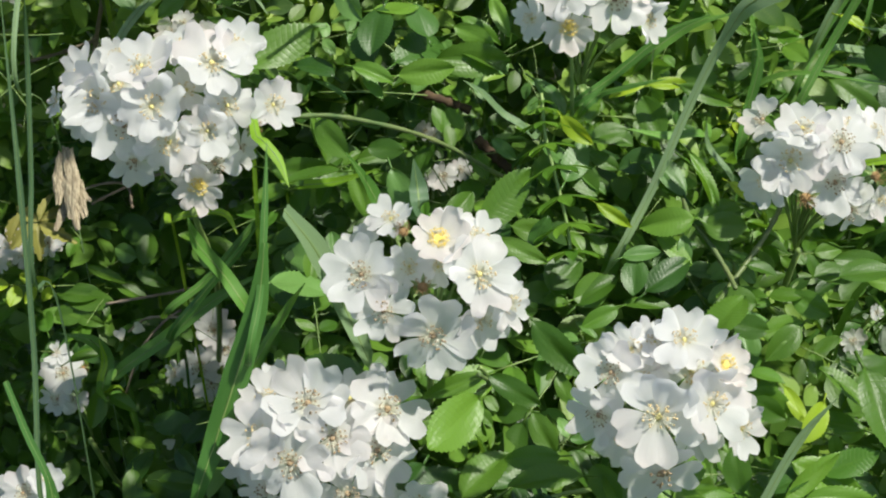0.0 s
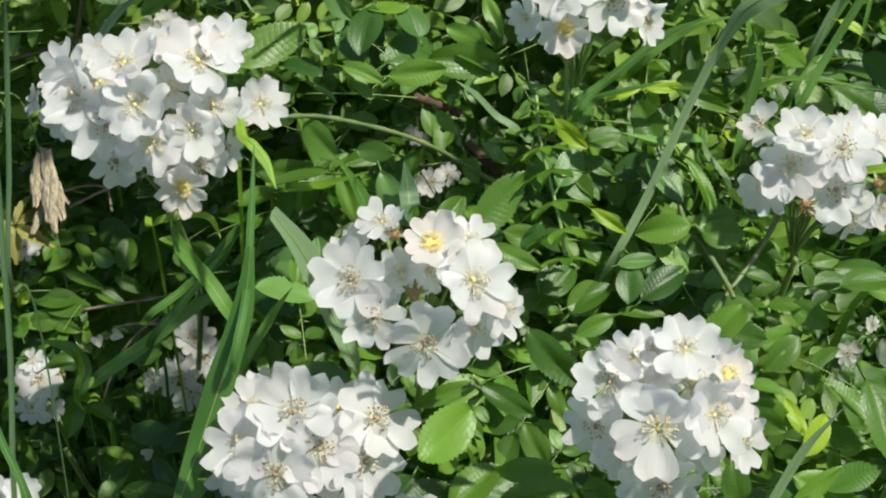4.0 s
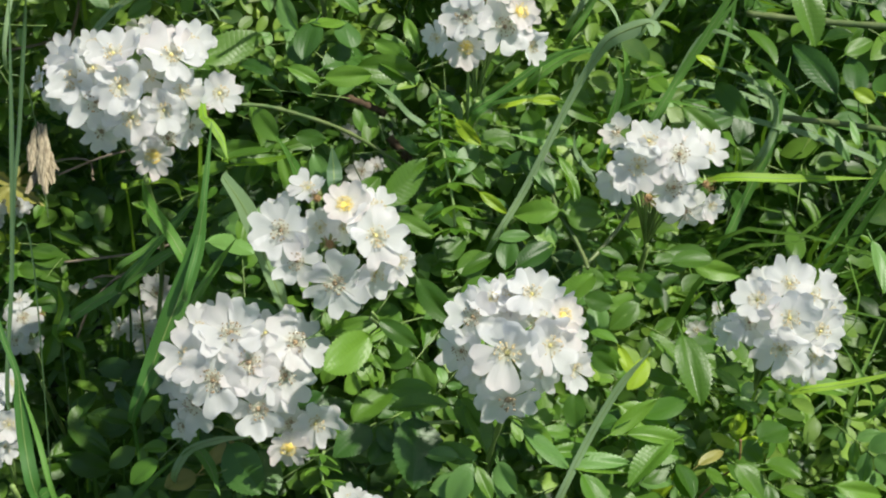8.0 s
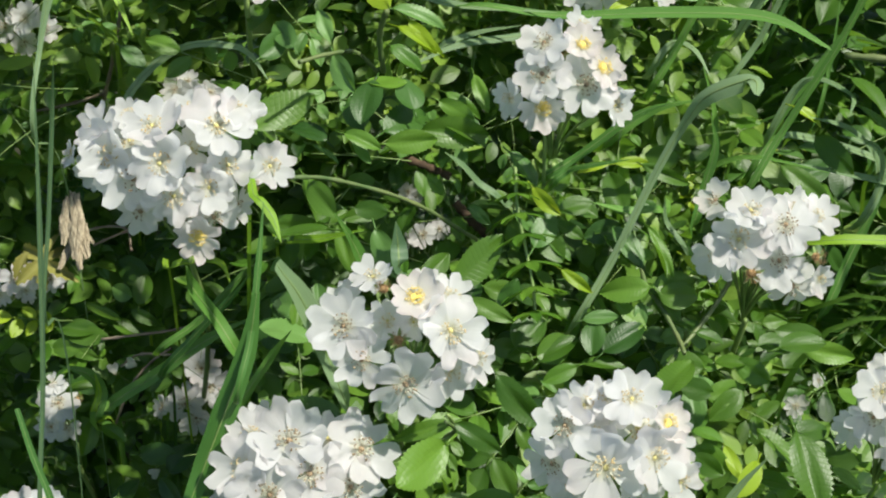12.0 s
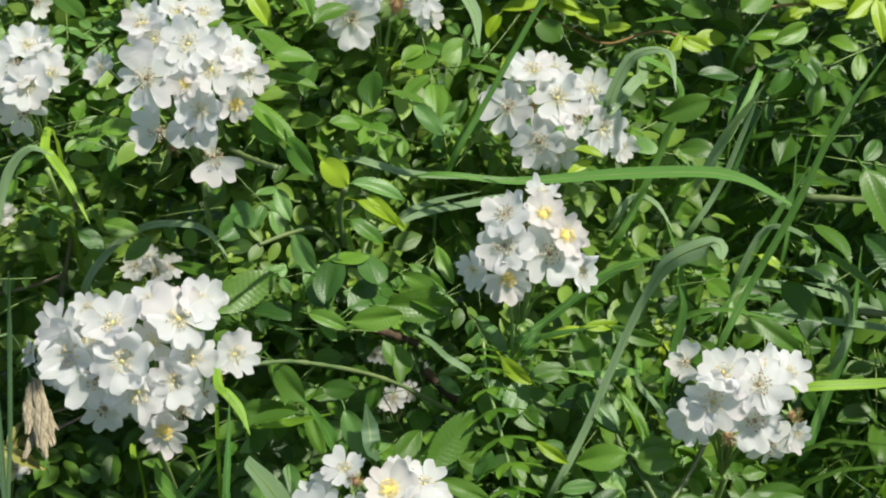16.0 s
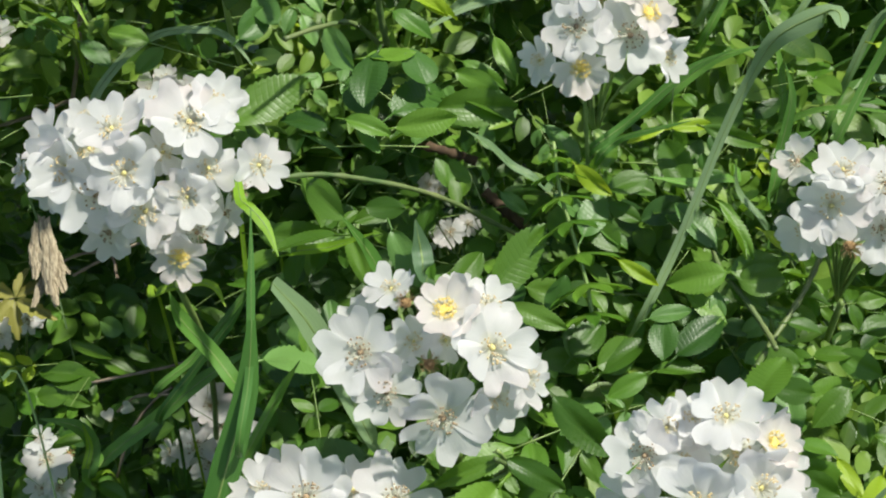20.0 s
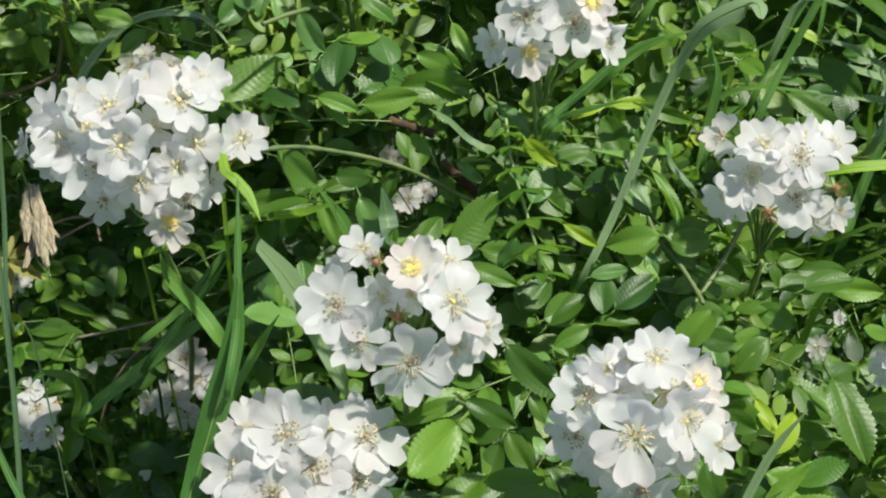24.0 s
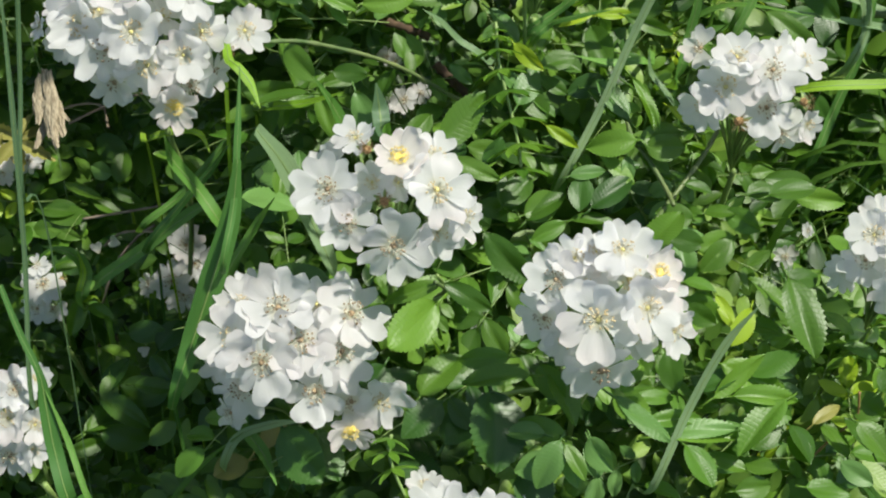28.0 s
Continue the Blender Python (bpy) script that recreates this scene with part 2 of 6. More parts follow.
def leaf_shape(length, width, fold=0.22, curl=0.12, teeth=0.05, rows=10, point=0.95, twist=0.0, cols=(-1, -0.55, 0, 0.55, 1), pleat=0.0, arch=0.3, stalk=0.0):
    """An ovate, pointed leaflet from the origin along +y with its face to +z: chevron rows, so that its ribs run out and forward to the saw teeth."""
    vs, uv, fs = [], [], []
    wide = len(cols)
    peak = (0.62 / (0.62 + point)) ** 0.62 * (point / (0.62 + point)) ** point
    for i in range(rows + 1):
        k = i / rows
        half = max(width / 2 * k ** 0.62 * (1 - k) ** point / peak, width * 0.012)
        tooth = i % 2
        for c in cols:
            edge = abs(c) == 1
            x = c * half * (1 + (teeth * (1 if tooth else -1) if edge else 0))
            y = length * (k + 0.34 * abs(c) * k * (1 - k) + (0.35 * teeth * (1 if tooth else 0) if edge else 0))
            rise = (abs(c) - arch * c * c) * half * fold
            rib = pleat * (1 if tooth else -1) * min(abs(c) * 2.5, 1) * math.sin(math.pi * k)
            z = rise - curl * length * k * k + rib * length + 0.018 * length * math.sin(5 * k + 3 * c + 9 * twist) + twist * x * k
            vs.append((x, y, z))
            uv.append((c, k))
    for i in range(rows):
        for j in range(wide - 1):
            a = wide * i + j
            fs.append((a, a + 1, a + wide + 1, a + wide))
    if stalk:
        b = len(vs)
        tv, tf = tube([(0, -stalk * length, -0.25 * stalk * length), (0, -stalk * length * 0.5, -0.04 * length), (0, 0.03 * length, -0.004 * length)], 0.022 * length, 4)
        vs += [tuple(p) for p in tv]
        uv += [(0.02, 0.02)] * len(tv)
        fs += [tuple(q + b for q in f) for f in tf]
    return np.array(vs), fs, np.array(uv)


def tube(points, radii, sides=6):
    """A round stem through the points."""
    pts = [Vector(p) for p in points]
    vs, fs = [], []
    for i, p in enumerate(pts):
        run = (pts[min(i + 1, len(pts) - 1)] - pts[max(i - 1, 0)]).normalized()
        a = run.orthogonal().normalized()
        b = run.cross(a)
        r = radii[i] if isinstance(radii, (list, tuple)) else radii
        for s in range(sides):
            g = 2 * math.pi * s / sides
            vs.append(p + (a * math.cos(g) + b * math.sin(g)) * r)
    for i in range(len(pts) - 1):
        for s in range(sides):
            t = (s + 1) % sides
            fs.append((i * sides + s, i * sides + t, (i + 1) * sides + t, (i + 1) * sides + s))
    fs.append(tuple(range(sides - 1, -1, -1)))
    fs.append(tuple((len(pts) - 1) * sides + s for s in range(sides)))
    return vs, fs


def smooth_line(points, steps):
    """A flowing line through the points."""
    p = [Vector(q) for q in points]
    if len(p) == 2:
        return [p[0].lerp(p[1], i / steps) for i in range(steps + 1)]
    p = [p[0] * 2 - p[1]] + p + [p[-1] * 2 - p[-2]]
    out = []
    n = len(p) - 3
    for i in range(steps + 1):
        s = min(i / steps * n, n - 1e-6)
        k = int(s)
        t = s - k
        a, b, c, d = p[k:k + 4]
        out.append(0.5 * (2 * b + (c - a) * t + (2 * a - 5 * b + 4 * c - d) * t * t + (3 * b - a - 3 * c + d) * t ** 3))
    return out


def facing(place, normal, along):
    """A pose with +z along normal and +y as near as may be to along."""
    z = Vector(normal).normalized()
    y = Vector(along)
    y = (y - z * y.dot(z))
    y = y.normalized() if y.length > 1e-5 else z.orthogonal().normalized()
    x = y.cross(z)
    m = Matrix((x, y, z)).transposed().to_4x4()
    m.translation = place
    return m


UP = Vector((0, 0, 1))
TO_EYE = (BASE.to_3x3() @ Vector((0, -1, 0))).normalized()
ACROSS = Vector((1, 0, 0))
ALONG = (BASE.to_3x3() @ Vector((0, 0, 1))).normalized()
rng = random.Random(7)

# ---- the ground ----
gv, gf = [], []
ring = [0, 0.3, 0.6, 0.9, 1.3, 1.8, 2.5, 4, 8, 20, 60, 250, 1500]
for i, r in enumerate(ring[1:]):
    for s in range(48):
        a = 2 * math.pi * s / 48
        lift = 0.03 * noise.noise(Vector((r * math.cos(a) * 2, r * math.sin(a) * 2, 0))) if r < 20 else 0
        gv.append((r * math.cos(a), 1 + r * math.sin(a), lift - 0.03))
gv.append((0, 1, -0.02))
for s in range(48):
    gf.append((len(gv) - 1, s, (s + 1) % 48))
for i in range(len(ring) - 2):
    for s in range(48):
        t = (s + 1) % 48
        gf.append((i * 48 + s, (i + 1) * 48 + s, (i + 1) * 48 + t, i * 48 + t))
tagged(new("ground", mesh_of("ground", gv, gf, SOIL)), "bare dark soil with litter under the bush", "ground", kind="structure")

# ---- the rose bush: canes, leaf sprays, foliage ----
bush = tagged(new("rose_bush"), "sprawling multiflora rose bush with toothed green leaves", "bush")
bush.location = (0, 1.0, 0)
HERE = Matrix.Translation((0, -1.0, 0))


def on_bush(name, data, m=None, label="", parent=None):
    return part(name, data, parent or bush, HERE @ (m or Matrix()) if parent is None else m, label)


LEAFLETS = {}
FORMS = ((0.56, 0.35, 0.10, 0.10), (0.62, 0.22, 0.20, -0.12), (0.52, 0.60, 0.06, 0.0), (0.58, 0.40, 0.28, 0.15),
         (0.50, 0.28, -0.10, -0.2), (0.66, 0.30, 0.34, 0.05), (0.54, 0.75, 0.16, -0.1))
for kind, mat in LEAF.items():
    made = [leaf_shape(1.0, w, fo, cu, 0.05, 28, 0.92, tw, (-1, -0.62, -0.25, 0, 0.25, 0.62, 1), 0.0048, 0.45, 0.22) for w, fo, cu, tw in FORMS]
    LEAFLETS[kind] = [mesh_of("leaflet", v, q, mat, uv) for v, q, uv in made]


CLEAR = []


def keep_clear(place, radius):
    """Leaves of the mass stay out of the way of what stands out before them."""
    q = BASE.inverted() @ place
    CLEAR.append((q.x / q.y, q.z / q.y, radius / q.y, q.y))


SUNNY = []


def shades(places):
    """Which of the places would take the sun from flowers that stand in it."""
    out = np.zeros(len(places), bool)
    way = np.array(SUN_FROM)
    for place, radius in SUNNY:
        q = places - np.array(place)
        far = q @ way
        out |= (far > 0.01) & (((q - far[:, None] * way) ** 2).sum(1) < radius ** 2)
    return out


def covers(places):
    """Which of the places lie in front of something that stands free."""
    inv = np.array(BASE.inverted())
    q = np.atleast_2d(places) @ inv[:3, :3].T + inv[:3, 3]
    c = np.array(CLEAR, dtype=np.float32)
    out = []
    for k in range(0, len(q), 2000):
        p = q[k:k + 2000].astype(np.float32)
        off = (p[:, None, 0] / p[:, None, 1] - c[:, 0]) ** 2 + (p[:, None, 2] / p[:, None, 1] - c[:, 1]) ** 2
        out.append(((off < (c[:, 2] + 0.006) ** 2) & (p[:, None, 1] < c[:, 3] + 0.004)).any(1))
    return np.concatenate(out)


def hero_leaf(kind, base, tip, width):
    """A single leaf that can be told apart, from its stalk end to its tip."""
    a, b = slope(*base), slope(*tip)
    run = b - a
    n = TO_EYE * 0.66 + UP * 0.55 + Vector((rng.uniform(-0.2, 0.2), rng.uniform(-0.2, 0.2), 0))
    lean = rng.uniform(-38, 38)
    m = facing(a, n, run) @ pose(0, 0, 0, 0, lean, 0)
    broad = width / math.cos(radians(lean))
    for k in (0.25, 0.55, 0.85):
        keep_clear(a.lerp(b, k), width * 0.42)
    if base[1] > 0.828 and base[0] < -0.05 and base[2] > -0.05 and rng.random() < 0.3:
        SUNNY.append((a.lerp(b, 0.5), width * 0.35))
    me = rng.choice(LEAFLETS[kind])
    w0 = max(v.co.x for v in me.vertices) * 2
    on_bush("leaf", me, m @ Matrix.Diagonal((broad / w0, run.length, run.length, 1)))


hero_leaf("bright", (0.1599, 0.836, 0.2639), (0.1805, 0.824, 0.2681), 0.0155)
hero_leaf("bright", (0.1461, 0.836, 0.2973), (0.1670, 0.824, 0.2787), 0.0135)
hero_leaf("young", (0.1829, 0.826, 0.2545), (0.1979, 0.814, 0.2602), 0.0127)
hero_leaf("mid", (0.1264, 0.846, 0.3036), (0.1476, 0.834, 0.2848), 0.0198)
hero_leaf("young", (0.1538, 0.826, 0.2511), (0.1736, 0.814, 0.2512), 0.0080)
hero_leaf("bright", (0.2636, 0.826, 0.2944), (0.2810, 0.814, 0.2757), 0.0121)
hero_leaf("young", (0.2447, 0.826, 0.2930), (0.2609, 0.814, 0.2926), 0.0087)
hero_leaf("bright", (0.2760, 0.826, 0.2681), (0.2967, 0.814, 0.2716), 0.0114)
hero_leaf("young", (0.2383, 0.826, 0.2866), (0.2540, 0.814, 0.2759), 0.0087)
hero_leaf("young", (0.0522, 0.836, 0.2835), (0.0656, 0.824, 0.2580), 0.0088)
hero_leaf("bright", (0.0786, 0.846, 0.2529), (0.0884, 0.834, 0.2715), 0.0191)
hero_leaf("mid", (0.1007, 0.856, 0.2496), (0.1342, 0.844, 0.2530), 0.0152)
hero_leaf("bright", (0.0412, 0.836, 0.2405), (0.0646, 0.824, 0.2387), 0.0095)
hero_leaf("bright", (0.1993, 0.836, 0.2893), (0.2179, 0.824, 0.3003), 0.0135)
hero_leaf("mid", (0.1799, 0.846, 0.2847), (0.1568, 0.834, 0.2925), 0.0116)
hero_leaf("young", (0.2588, 0.836, 0.2766), (0.2379, 0.824, 0.2703), 0.0088)
hero_leaf("mid", (0.0453, 0.846, 0.2531), (0.0358, 0.834, 0.2279), 0.0136)
hero_leaf("pale", (0.0623, 0.836, 0.2685), (0.0584, 0.824, 0.2797), 0.0115)
hero_leaf("bright", (0.1076, 0.846, 0.2957), (0.1187, 0.834, 0.3068), 0.0123)
hero_leaf("dark", (0.1928, 0.756, 0.2164), (0.1746, 0.744, 0.2237), 0.0111)
hero_leaf("pale", (0.149, 0.766, 0.1766), (0.1377, 0.754, 0.1876), 0.0125)
hero_leaf("mid", (0.181, 0.766, 0.1764), (0.1676, 0.754, 0.1843), 0.0125)
hero_leaf("mid", (0.0062, 0.756, 0.2238), (0.0187, 0.744, 0.2339), 0.0154)
hero_leaf("bright", (0.0283, 0.756, 0.2269), (0.0374, 0.744, 0.2386), 0.0135)
hero_leaf("mid", (-0.0094, 0.746, 0.2187), (-0.0123, 0.734, 0.2009), 0.0134)
hero_leaf("mid", (-0.0418, 0.746, 0.2252), (-0.0488, 0.734, 0.2088), 0.0121)
hero_leaf("mid", (0.065, 0.606, -0.0895), (0.0788, 0.594, -0.1084), 0.0152)
hero_leaf("bright", (0.101, 0.601, -0.102), (0.1162, 0.589, -0.0928), 0.0078)
hero_leaf("mid", (0.1214, 0.606, -0.0995), (0.1175, 0.594, -0.0836), 0.0118)
hero_leaf("dark", (0.1319, 0.606, -0.0987), (0.1422, 0.594, -0.084), 0.0128)
hero_leaf("bright", (0.153, 0.606, -0.0911), (0.1714, 0.594, -0.0795), 0.0123)
hero_leaf("bright", (0.137, 0.601, -0.1012), (0.1546, 0.589, -0.0799), 0.0088)
hero_leaf("bright", (0.1455, 0.601, -0.1004), (0.1733, 0.589, -0.0932), 0.0102)
hero_leaf("bright", (0.1696, 0.601, -0.1019), (0.1449, 0.589, -0.1198), 0.0127)
hero_leaf("bright", (0.1053, 0.596, -0.1112), (0.1286, 0.584, -0.1028), 0.0087)
hero_leaf("pale", (0.1103, 0.596, -0.1172), (0.1438, 0.584, -0.1072), 0.0092)
hero_leaf("pale", (0.0921, 0.591, -0.0991), (0.1133, 0.579, -0.119), 0.0091)
hero_leaf("mid", (0.0717, 0.596, -0.1172), (0.0548, 0.584, -0.1083), 0.0111)
hero_leaf("pale", (0.0687, 0.591, -0.1183), (0.0579, 0.579, -0.1341), 0.0135)
hero_leaf("mid", (0.0707, 0.591, -0.1193), (0.0782, 0.579, -0.1312), 0.0077)
hero_leaf("pale", (0.0814, 0.591, -0.1168), (0.0868, 0.579, -0.1278), 0.0106)
hero_leaf("bright", (0.1229, 0.591, -0.1202), (0.1344, 0.579, -0.1341), 0.0135)
hero_leaf("mid", (0.1537, 0.606, -0.1341), (0.1413, 0.594, -0.1237), 0.0093)
hero_leaf("mid", (0.1684, 0.606, -0.1336), (0.1552, 0.594, -0.1225), 0.0098)
hero_leaf("mid", (0.1766, 0.626, -0.0755), (0.1605, 0.614, -0.0631), 0.0117)
hero_leaf("mid", (0.178, 0.626, -0.0672), (0.1702, 0.614, -0.0452), 0.0117)
hero_leaf("bright", (0.1954, 0.636, -0.0668), (0.2066, 0.624, -0.0674), 0.0077)
hero_leaf("bright", (0.2047, 0.636, -0.0817), (0.2177, 0.624, -0.0783), 0.0082)
hero_leaf("mid", (0.2018, 0.616, -0.1304), (0.1991, 0.604, -0.1142), 0.0115)
hero_leaf("mid", (0.2133, 0.616, -0.1278), (0.2118, 0.604, -0.1116), 0.0115)
hero_leaf("pale", (0.1957, 0.606, -0.1305), (0.2065, 0.594, -0.1357), 0.0098)
hero_leaf("bright", (0.1802, 0.606, -0.1417), (0.1964, 0.594, -0.1402), 0.0128)
hero_leaf("mid", (0.2069, 0.626, -0.1035), (0.2187, 0.614, -0.1068), 0.0132)
hero_leaf("yellowing", (0.1855, 0.616, -0.1154), (0.1952, 0.604, -0.1048), 0.0060)
hero_leaf("young", (0.1431, 0.626, -0.0575), (0.1494, 0.614, -0.0692), 0.0066)
hero_leaf("mid", (0.1483, 0.606, -0.1437), (0.1604, 0.594, -0.1362), 0.0113)
hero_leaf("bright", (0.1078, 0.606, -0.1412), (0.1207, 0.594, -0.1362), 0.0098)
hero_leaf("mid", (0.1719, 0.606, -0.1183), (0.1801, 0.594, -0.1212), 0.0108)
hero_leaf("bright", (0.1261, 0.616, -0.0511), (0.1338, 0.604, -0.0453), 0.0090)
hero_leaf("mid", (0.1275, 0.616, -0.0613), (0.1366, 0.604, -0.0652), 0.0090)
hero_leaf("mid", (-0.1404, 0.846, -0.136), (-0.1604, 0.834, -0.1276), 0.0121)
hero_leaf("mid", (-0.1911, 0.846, -0.159), (-0.1685, 0.834, -0.139), 0.0155)
hero_leaf("mid", (-0.181, 0.846, -0.159), (-0.1532, 0.834, -0.1613), 0.0155)
hero_leaf("mid", (-0.1404, 0.846, -0.134), (-0.1451, 0.834, -0.1121), 0.0121)
hero_leaf("mid", (-0.2006, 0.846, -0.171), (-0.1819, 0.834, -0.1603), 0.0094)
hero_leaf("yellowing", (-0.0738, 0.666, -0.1415), (-0.087, 0.654, -0.1438), 0.0140)
hero_leaf("yellowing", (-0.0711, 0.666, -0.1379), (-0.0614, 0.654, -0.1222), 0.0102)
hero_leaf("dark", (-0.0556, 0.636, -0.1207), (-0.0372, 0.624, -0.144), 0.0216)
hero_leaf("dark", (-0.0401, 0.646, -0.1229), (-0.029, 0.634, -0.1445), 0.0157)
hero_leaf("dark", (-0.1648, 0.846, -0.0993), (-0.1477, 0.834, -0.0913), 0.0135)
hero_leaf("dark", (-0.1463, 0.846, -0.1095), (-0.1377, 0.834, -0.0913), 0.0168)
hero_leaf("dark", (-0.1768, 0.846, -0.1368), (-0.171, 0.834, -0.1148), 0.0155)
hero_leaf("mid", (-0.1701, 0.851, -0.0093), (-0.1709, 0.839, 0.0073), 0.0128)
hero_leaf("mid", (-0.205, 0.856, -0.0094), (-0.1814, 0.844, -0.0156), 0.0071)
hero_leaf("mid", (-0.1873, 0.856, -0.0191), (-0.1719, 0.844, -0.022), 0.0109)
hero_leaf("mid", (-0.1759, 0.856, -0.0126), (-0.1607, 0.844, -0.0156), 0.0077)
hero_leaf("mid", (-0.2212, 0.856, -0.0255), (-0.1974, 0.844, -0.0188), 0.0128)
hero_leaf("bright", (-0.2309, 0.856, -0.0369), (-0.2117, 0.844, -0.0332), 0.0109)
hero_leaf("mid", (-0.2147, 0.856, -0.0353), (-0.1958, 0.844, -0.0379), 0.0077)
hero_leaf("dark", (-0.1878, 0.866, -0.0488), (-0.1675, 0.854, -0.0384), 0.0117)
hero_leaf("mid", (-0.1276, 0.806, 0.0064), (-0.1092, 0.794, -0.0012), 0.0103)
hero_leaf("mid", (-0.1565, 0.856, -0.0255), (-0.14, 0.844, -0.0236), 0.0116)
hero_leaf("mid", (-0.1839, 0.806, -0.0758), (-0.1872, 0.794, -0.0927), 0.0103)
hero_leaf("bright", (-0.1794, 0.806, -0.0789), (-0.1677, 0.794, -0.0792), 0.0091)
hero_leaf("mid", (-0.2022, 0.806, -0.0606), (-0.1902, 0.794, -0.0477), 0.0091)
hero_leaf("mid", (-0.1755, 0.846, -0.1243), (-0.1746, 0.834, -0.1383), 0.0114)
hero_leaf("mid", (-0.1573, 0.826, -0.1276), (-0.1366, 0.814, -0.1258), 0.0112)
hero_leaf("dark", (-0.1354, 0.826, -0.1245), (-0.1427, 0.814, -0.1104), 0.0105)
hero_leaf("dark", (-0.0838, 0.706, -0.0157), (-0.0587, 0.694, -0.0181), 0.0159)
hero_leaf("mid", (-0.0589, 0.696, -0.0287), (-0.054, 0.684, -0.0152), 0.0094)
hero_leaf("pale", (-0.0395, 0.726, 0.1127), (-0.0483, 0.714, 0.1176), 0.0082)
hero_leaf("bright", (0.0083, 0.706, 0.1096), (0.0252, 0.694, 0.1025), 0.0074)
hero_leaf("pale", (-0.0384, 0.706, 0.0835), (-0.0294, 0.694, 0.075), 0.0069)
hero_leaf("pale", (-0.0606, 0.716, 0.0809), (-0.0463, 0.704, 0.0774), 0.0054)
hero_leaf("pale", (0.0603, 0.706, 0.0376), (0.0527, 0.694, 0.0514), 0.0116)
hero_leaf("mid", (0.0603, 0.706, 0.0416), (0.0724, 0.694, 0.0291), 0.0132)
hero_leaf("bright", (0.0643, 0.706, 0.0376), (0.075, 0.694, 0.0317), 0.0079)
hero_leaf("mid", (0.0683, 0.706, 0.0456), (0.0802, 0.694, 0.0422), 0.0085)
hero_leaf("mid", (0.0323, 0.706, 0.0109), (0.0501, 0.694, 0.0108), 0.0116)
hero_leaf("bright", (0.1133, 0.696, 0.0147), (0.0959, 0.684, 0.0119), 0.0115)
hero_leaf("mid", (0.1143, 0.686, 0.0132), (0.1289, 0.674, 0.0194), 0.0128)
hero_leaf("mid", (0.1169, 0.686, 0.0106), (0.1289, 0.674, 0.0028), 0.0128)
hero_leaf("mid", (0.126, 0.686, -0.0023), (0.1416, 0.674, -0.001), 0.0067)
hero_leaf("pale", (0.1104, 0.686, 0.0067), (0.111, 0.674, -0.0023), 0.0072)
hero_leaf("bright", (0.1462, 0.666, -0.0249), (0.1374, 0.654, -0.0133), 0.0090)
hero_leaf("bright", (0.155, 0.666, -0.0199), (0.1695, 0.654, -0.0245), 0.0100)
hero_leaf("mid", (0.1675, 0.676, -0.0125), (0.1796, 0.664, -0.0023), 0.0152)
hero_leaf("mid", (0.0807, 0.676, -0.0253), (0.0993, 0.664, -0.0173), 0.0091)
hero_leaf("dark", (0.0871, 0.686, -0.0075), (0.0932, 0.674, -0.0023), 0.0092)
hero_leaf("dark", (0.1026, 0.686, -0.0101), (0.0907, 0.674, -0.015), 0.0077)
hero_leaf("mid", (0.0857, 0.696, 0.0555), (0.0713, 0.684, 0.0558), 0.0115)
hero_leaf("dark", (0.1016, 0.706, 0.0456), (0.0855, 0.694, 0.0422), 0.0106)
hero_leaf("mid", (-0.0651, 0.706, 0.0323), (-0.0456, 0.694, 0.037), 0.0116)
hero_leaf("mid", (-0.0227, 0.716, 0.0476), (-0.0383, 0.704, 0.0455), 0.0097)
hero_leaf("mid", (-0.0258, 0.726, 0.0634), (-0.0361, 0.714, 0.0677), 0.0092)
hero_leaf("bright", (0.0016, 0.726, 0.0688), (0.0084, 0.714, 0.061), 0.0076)
hero_leaf("pale", (0.0233, 0.716, 0.053), (0.0322, 0.704, 0.0495), 0.0064)
hero_leaf("pale", (0.0436, 0.716, 0.0814), (0.0575, 0.704, 0.0668), 0.0107)
hero_leaf("mid", (-0.0066, 0.726, 0.0496), (-0.0119, 0.714, 0.038), 0.0082)
hero_leaf("mid", (-0.0944, 0.706, 0.087), (-0.0653, 0.694, 0.113), 0.0185)
hero_leaf("mid", (-0.093, 0.726, 0.1045), (-0.1103, 0.714, 0.1203), 0.0120)
hero_leaf("dark", (-0.0321, 0.696, 0.087), (-0.0372, 0.684, 0.1109), 0.0177)
hero_leaf("dark", (-0.0221, 0.696, 0.0865), (-0.0036, 0.684, 0.1109), 0.0188)
hero_leaf("mid", (-0.0037, 0.691, 0.0875), (0.0292, 0.679, 0.0942), 0.0150)
hero_leaf("mid", (0.0042, 0.696, 0.0828), (-0.0217, 0.684, 0.085), 0.0104)
hero_leaf("dark", (-0.0512, 0.706, 0.0816), (-0.0627, 0.694, 0.0983), 0.0138)
hero_leaf("mid", (-0.0405, 0.696, 0.0844), (-0.0243, 0.684, 0.085), 0.0078)
hero_leaf("mid", (0.0167, 0.651, 0.0089), (0.0333, 0.639, 0.0369), 0.0156)
hero_leaf("mid", (0.0215, 0.646, 0.0039), (0.0426, 0.634, -0.0026), 0.0092)
hero_leaf("mid", (0.0362, 0.606, -0.0291), (0.0543, 0.594, -0.0496), 0.0127)
hero_leaf("bright", (0.0152, 0.591, -0.0589), (-0.0079, 0.579, -0.079), 0.0168)
hero_leaf("mid", (0.0174, 0.606, -0.0506), (-0.0072, 0.594, -0.0518), 0.0077)
hero_leaf("mid", (0.0183, 0.606, -0.0511), (0.0386, 0.594, -0.0581), 0.0095)
hero_leaf("mid", (0.0558, 0.596, -0.0903), (0.0296, 0.584, -0.0845), 0.0107)
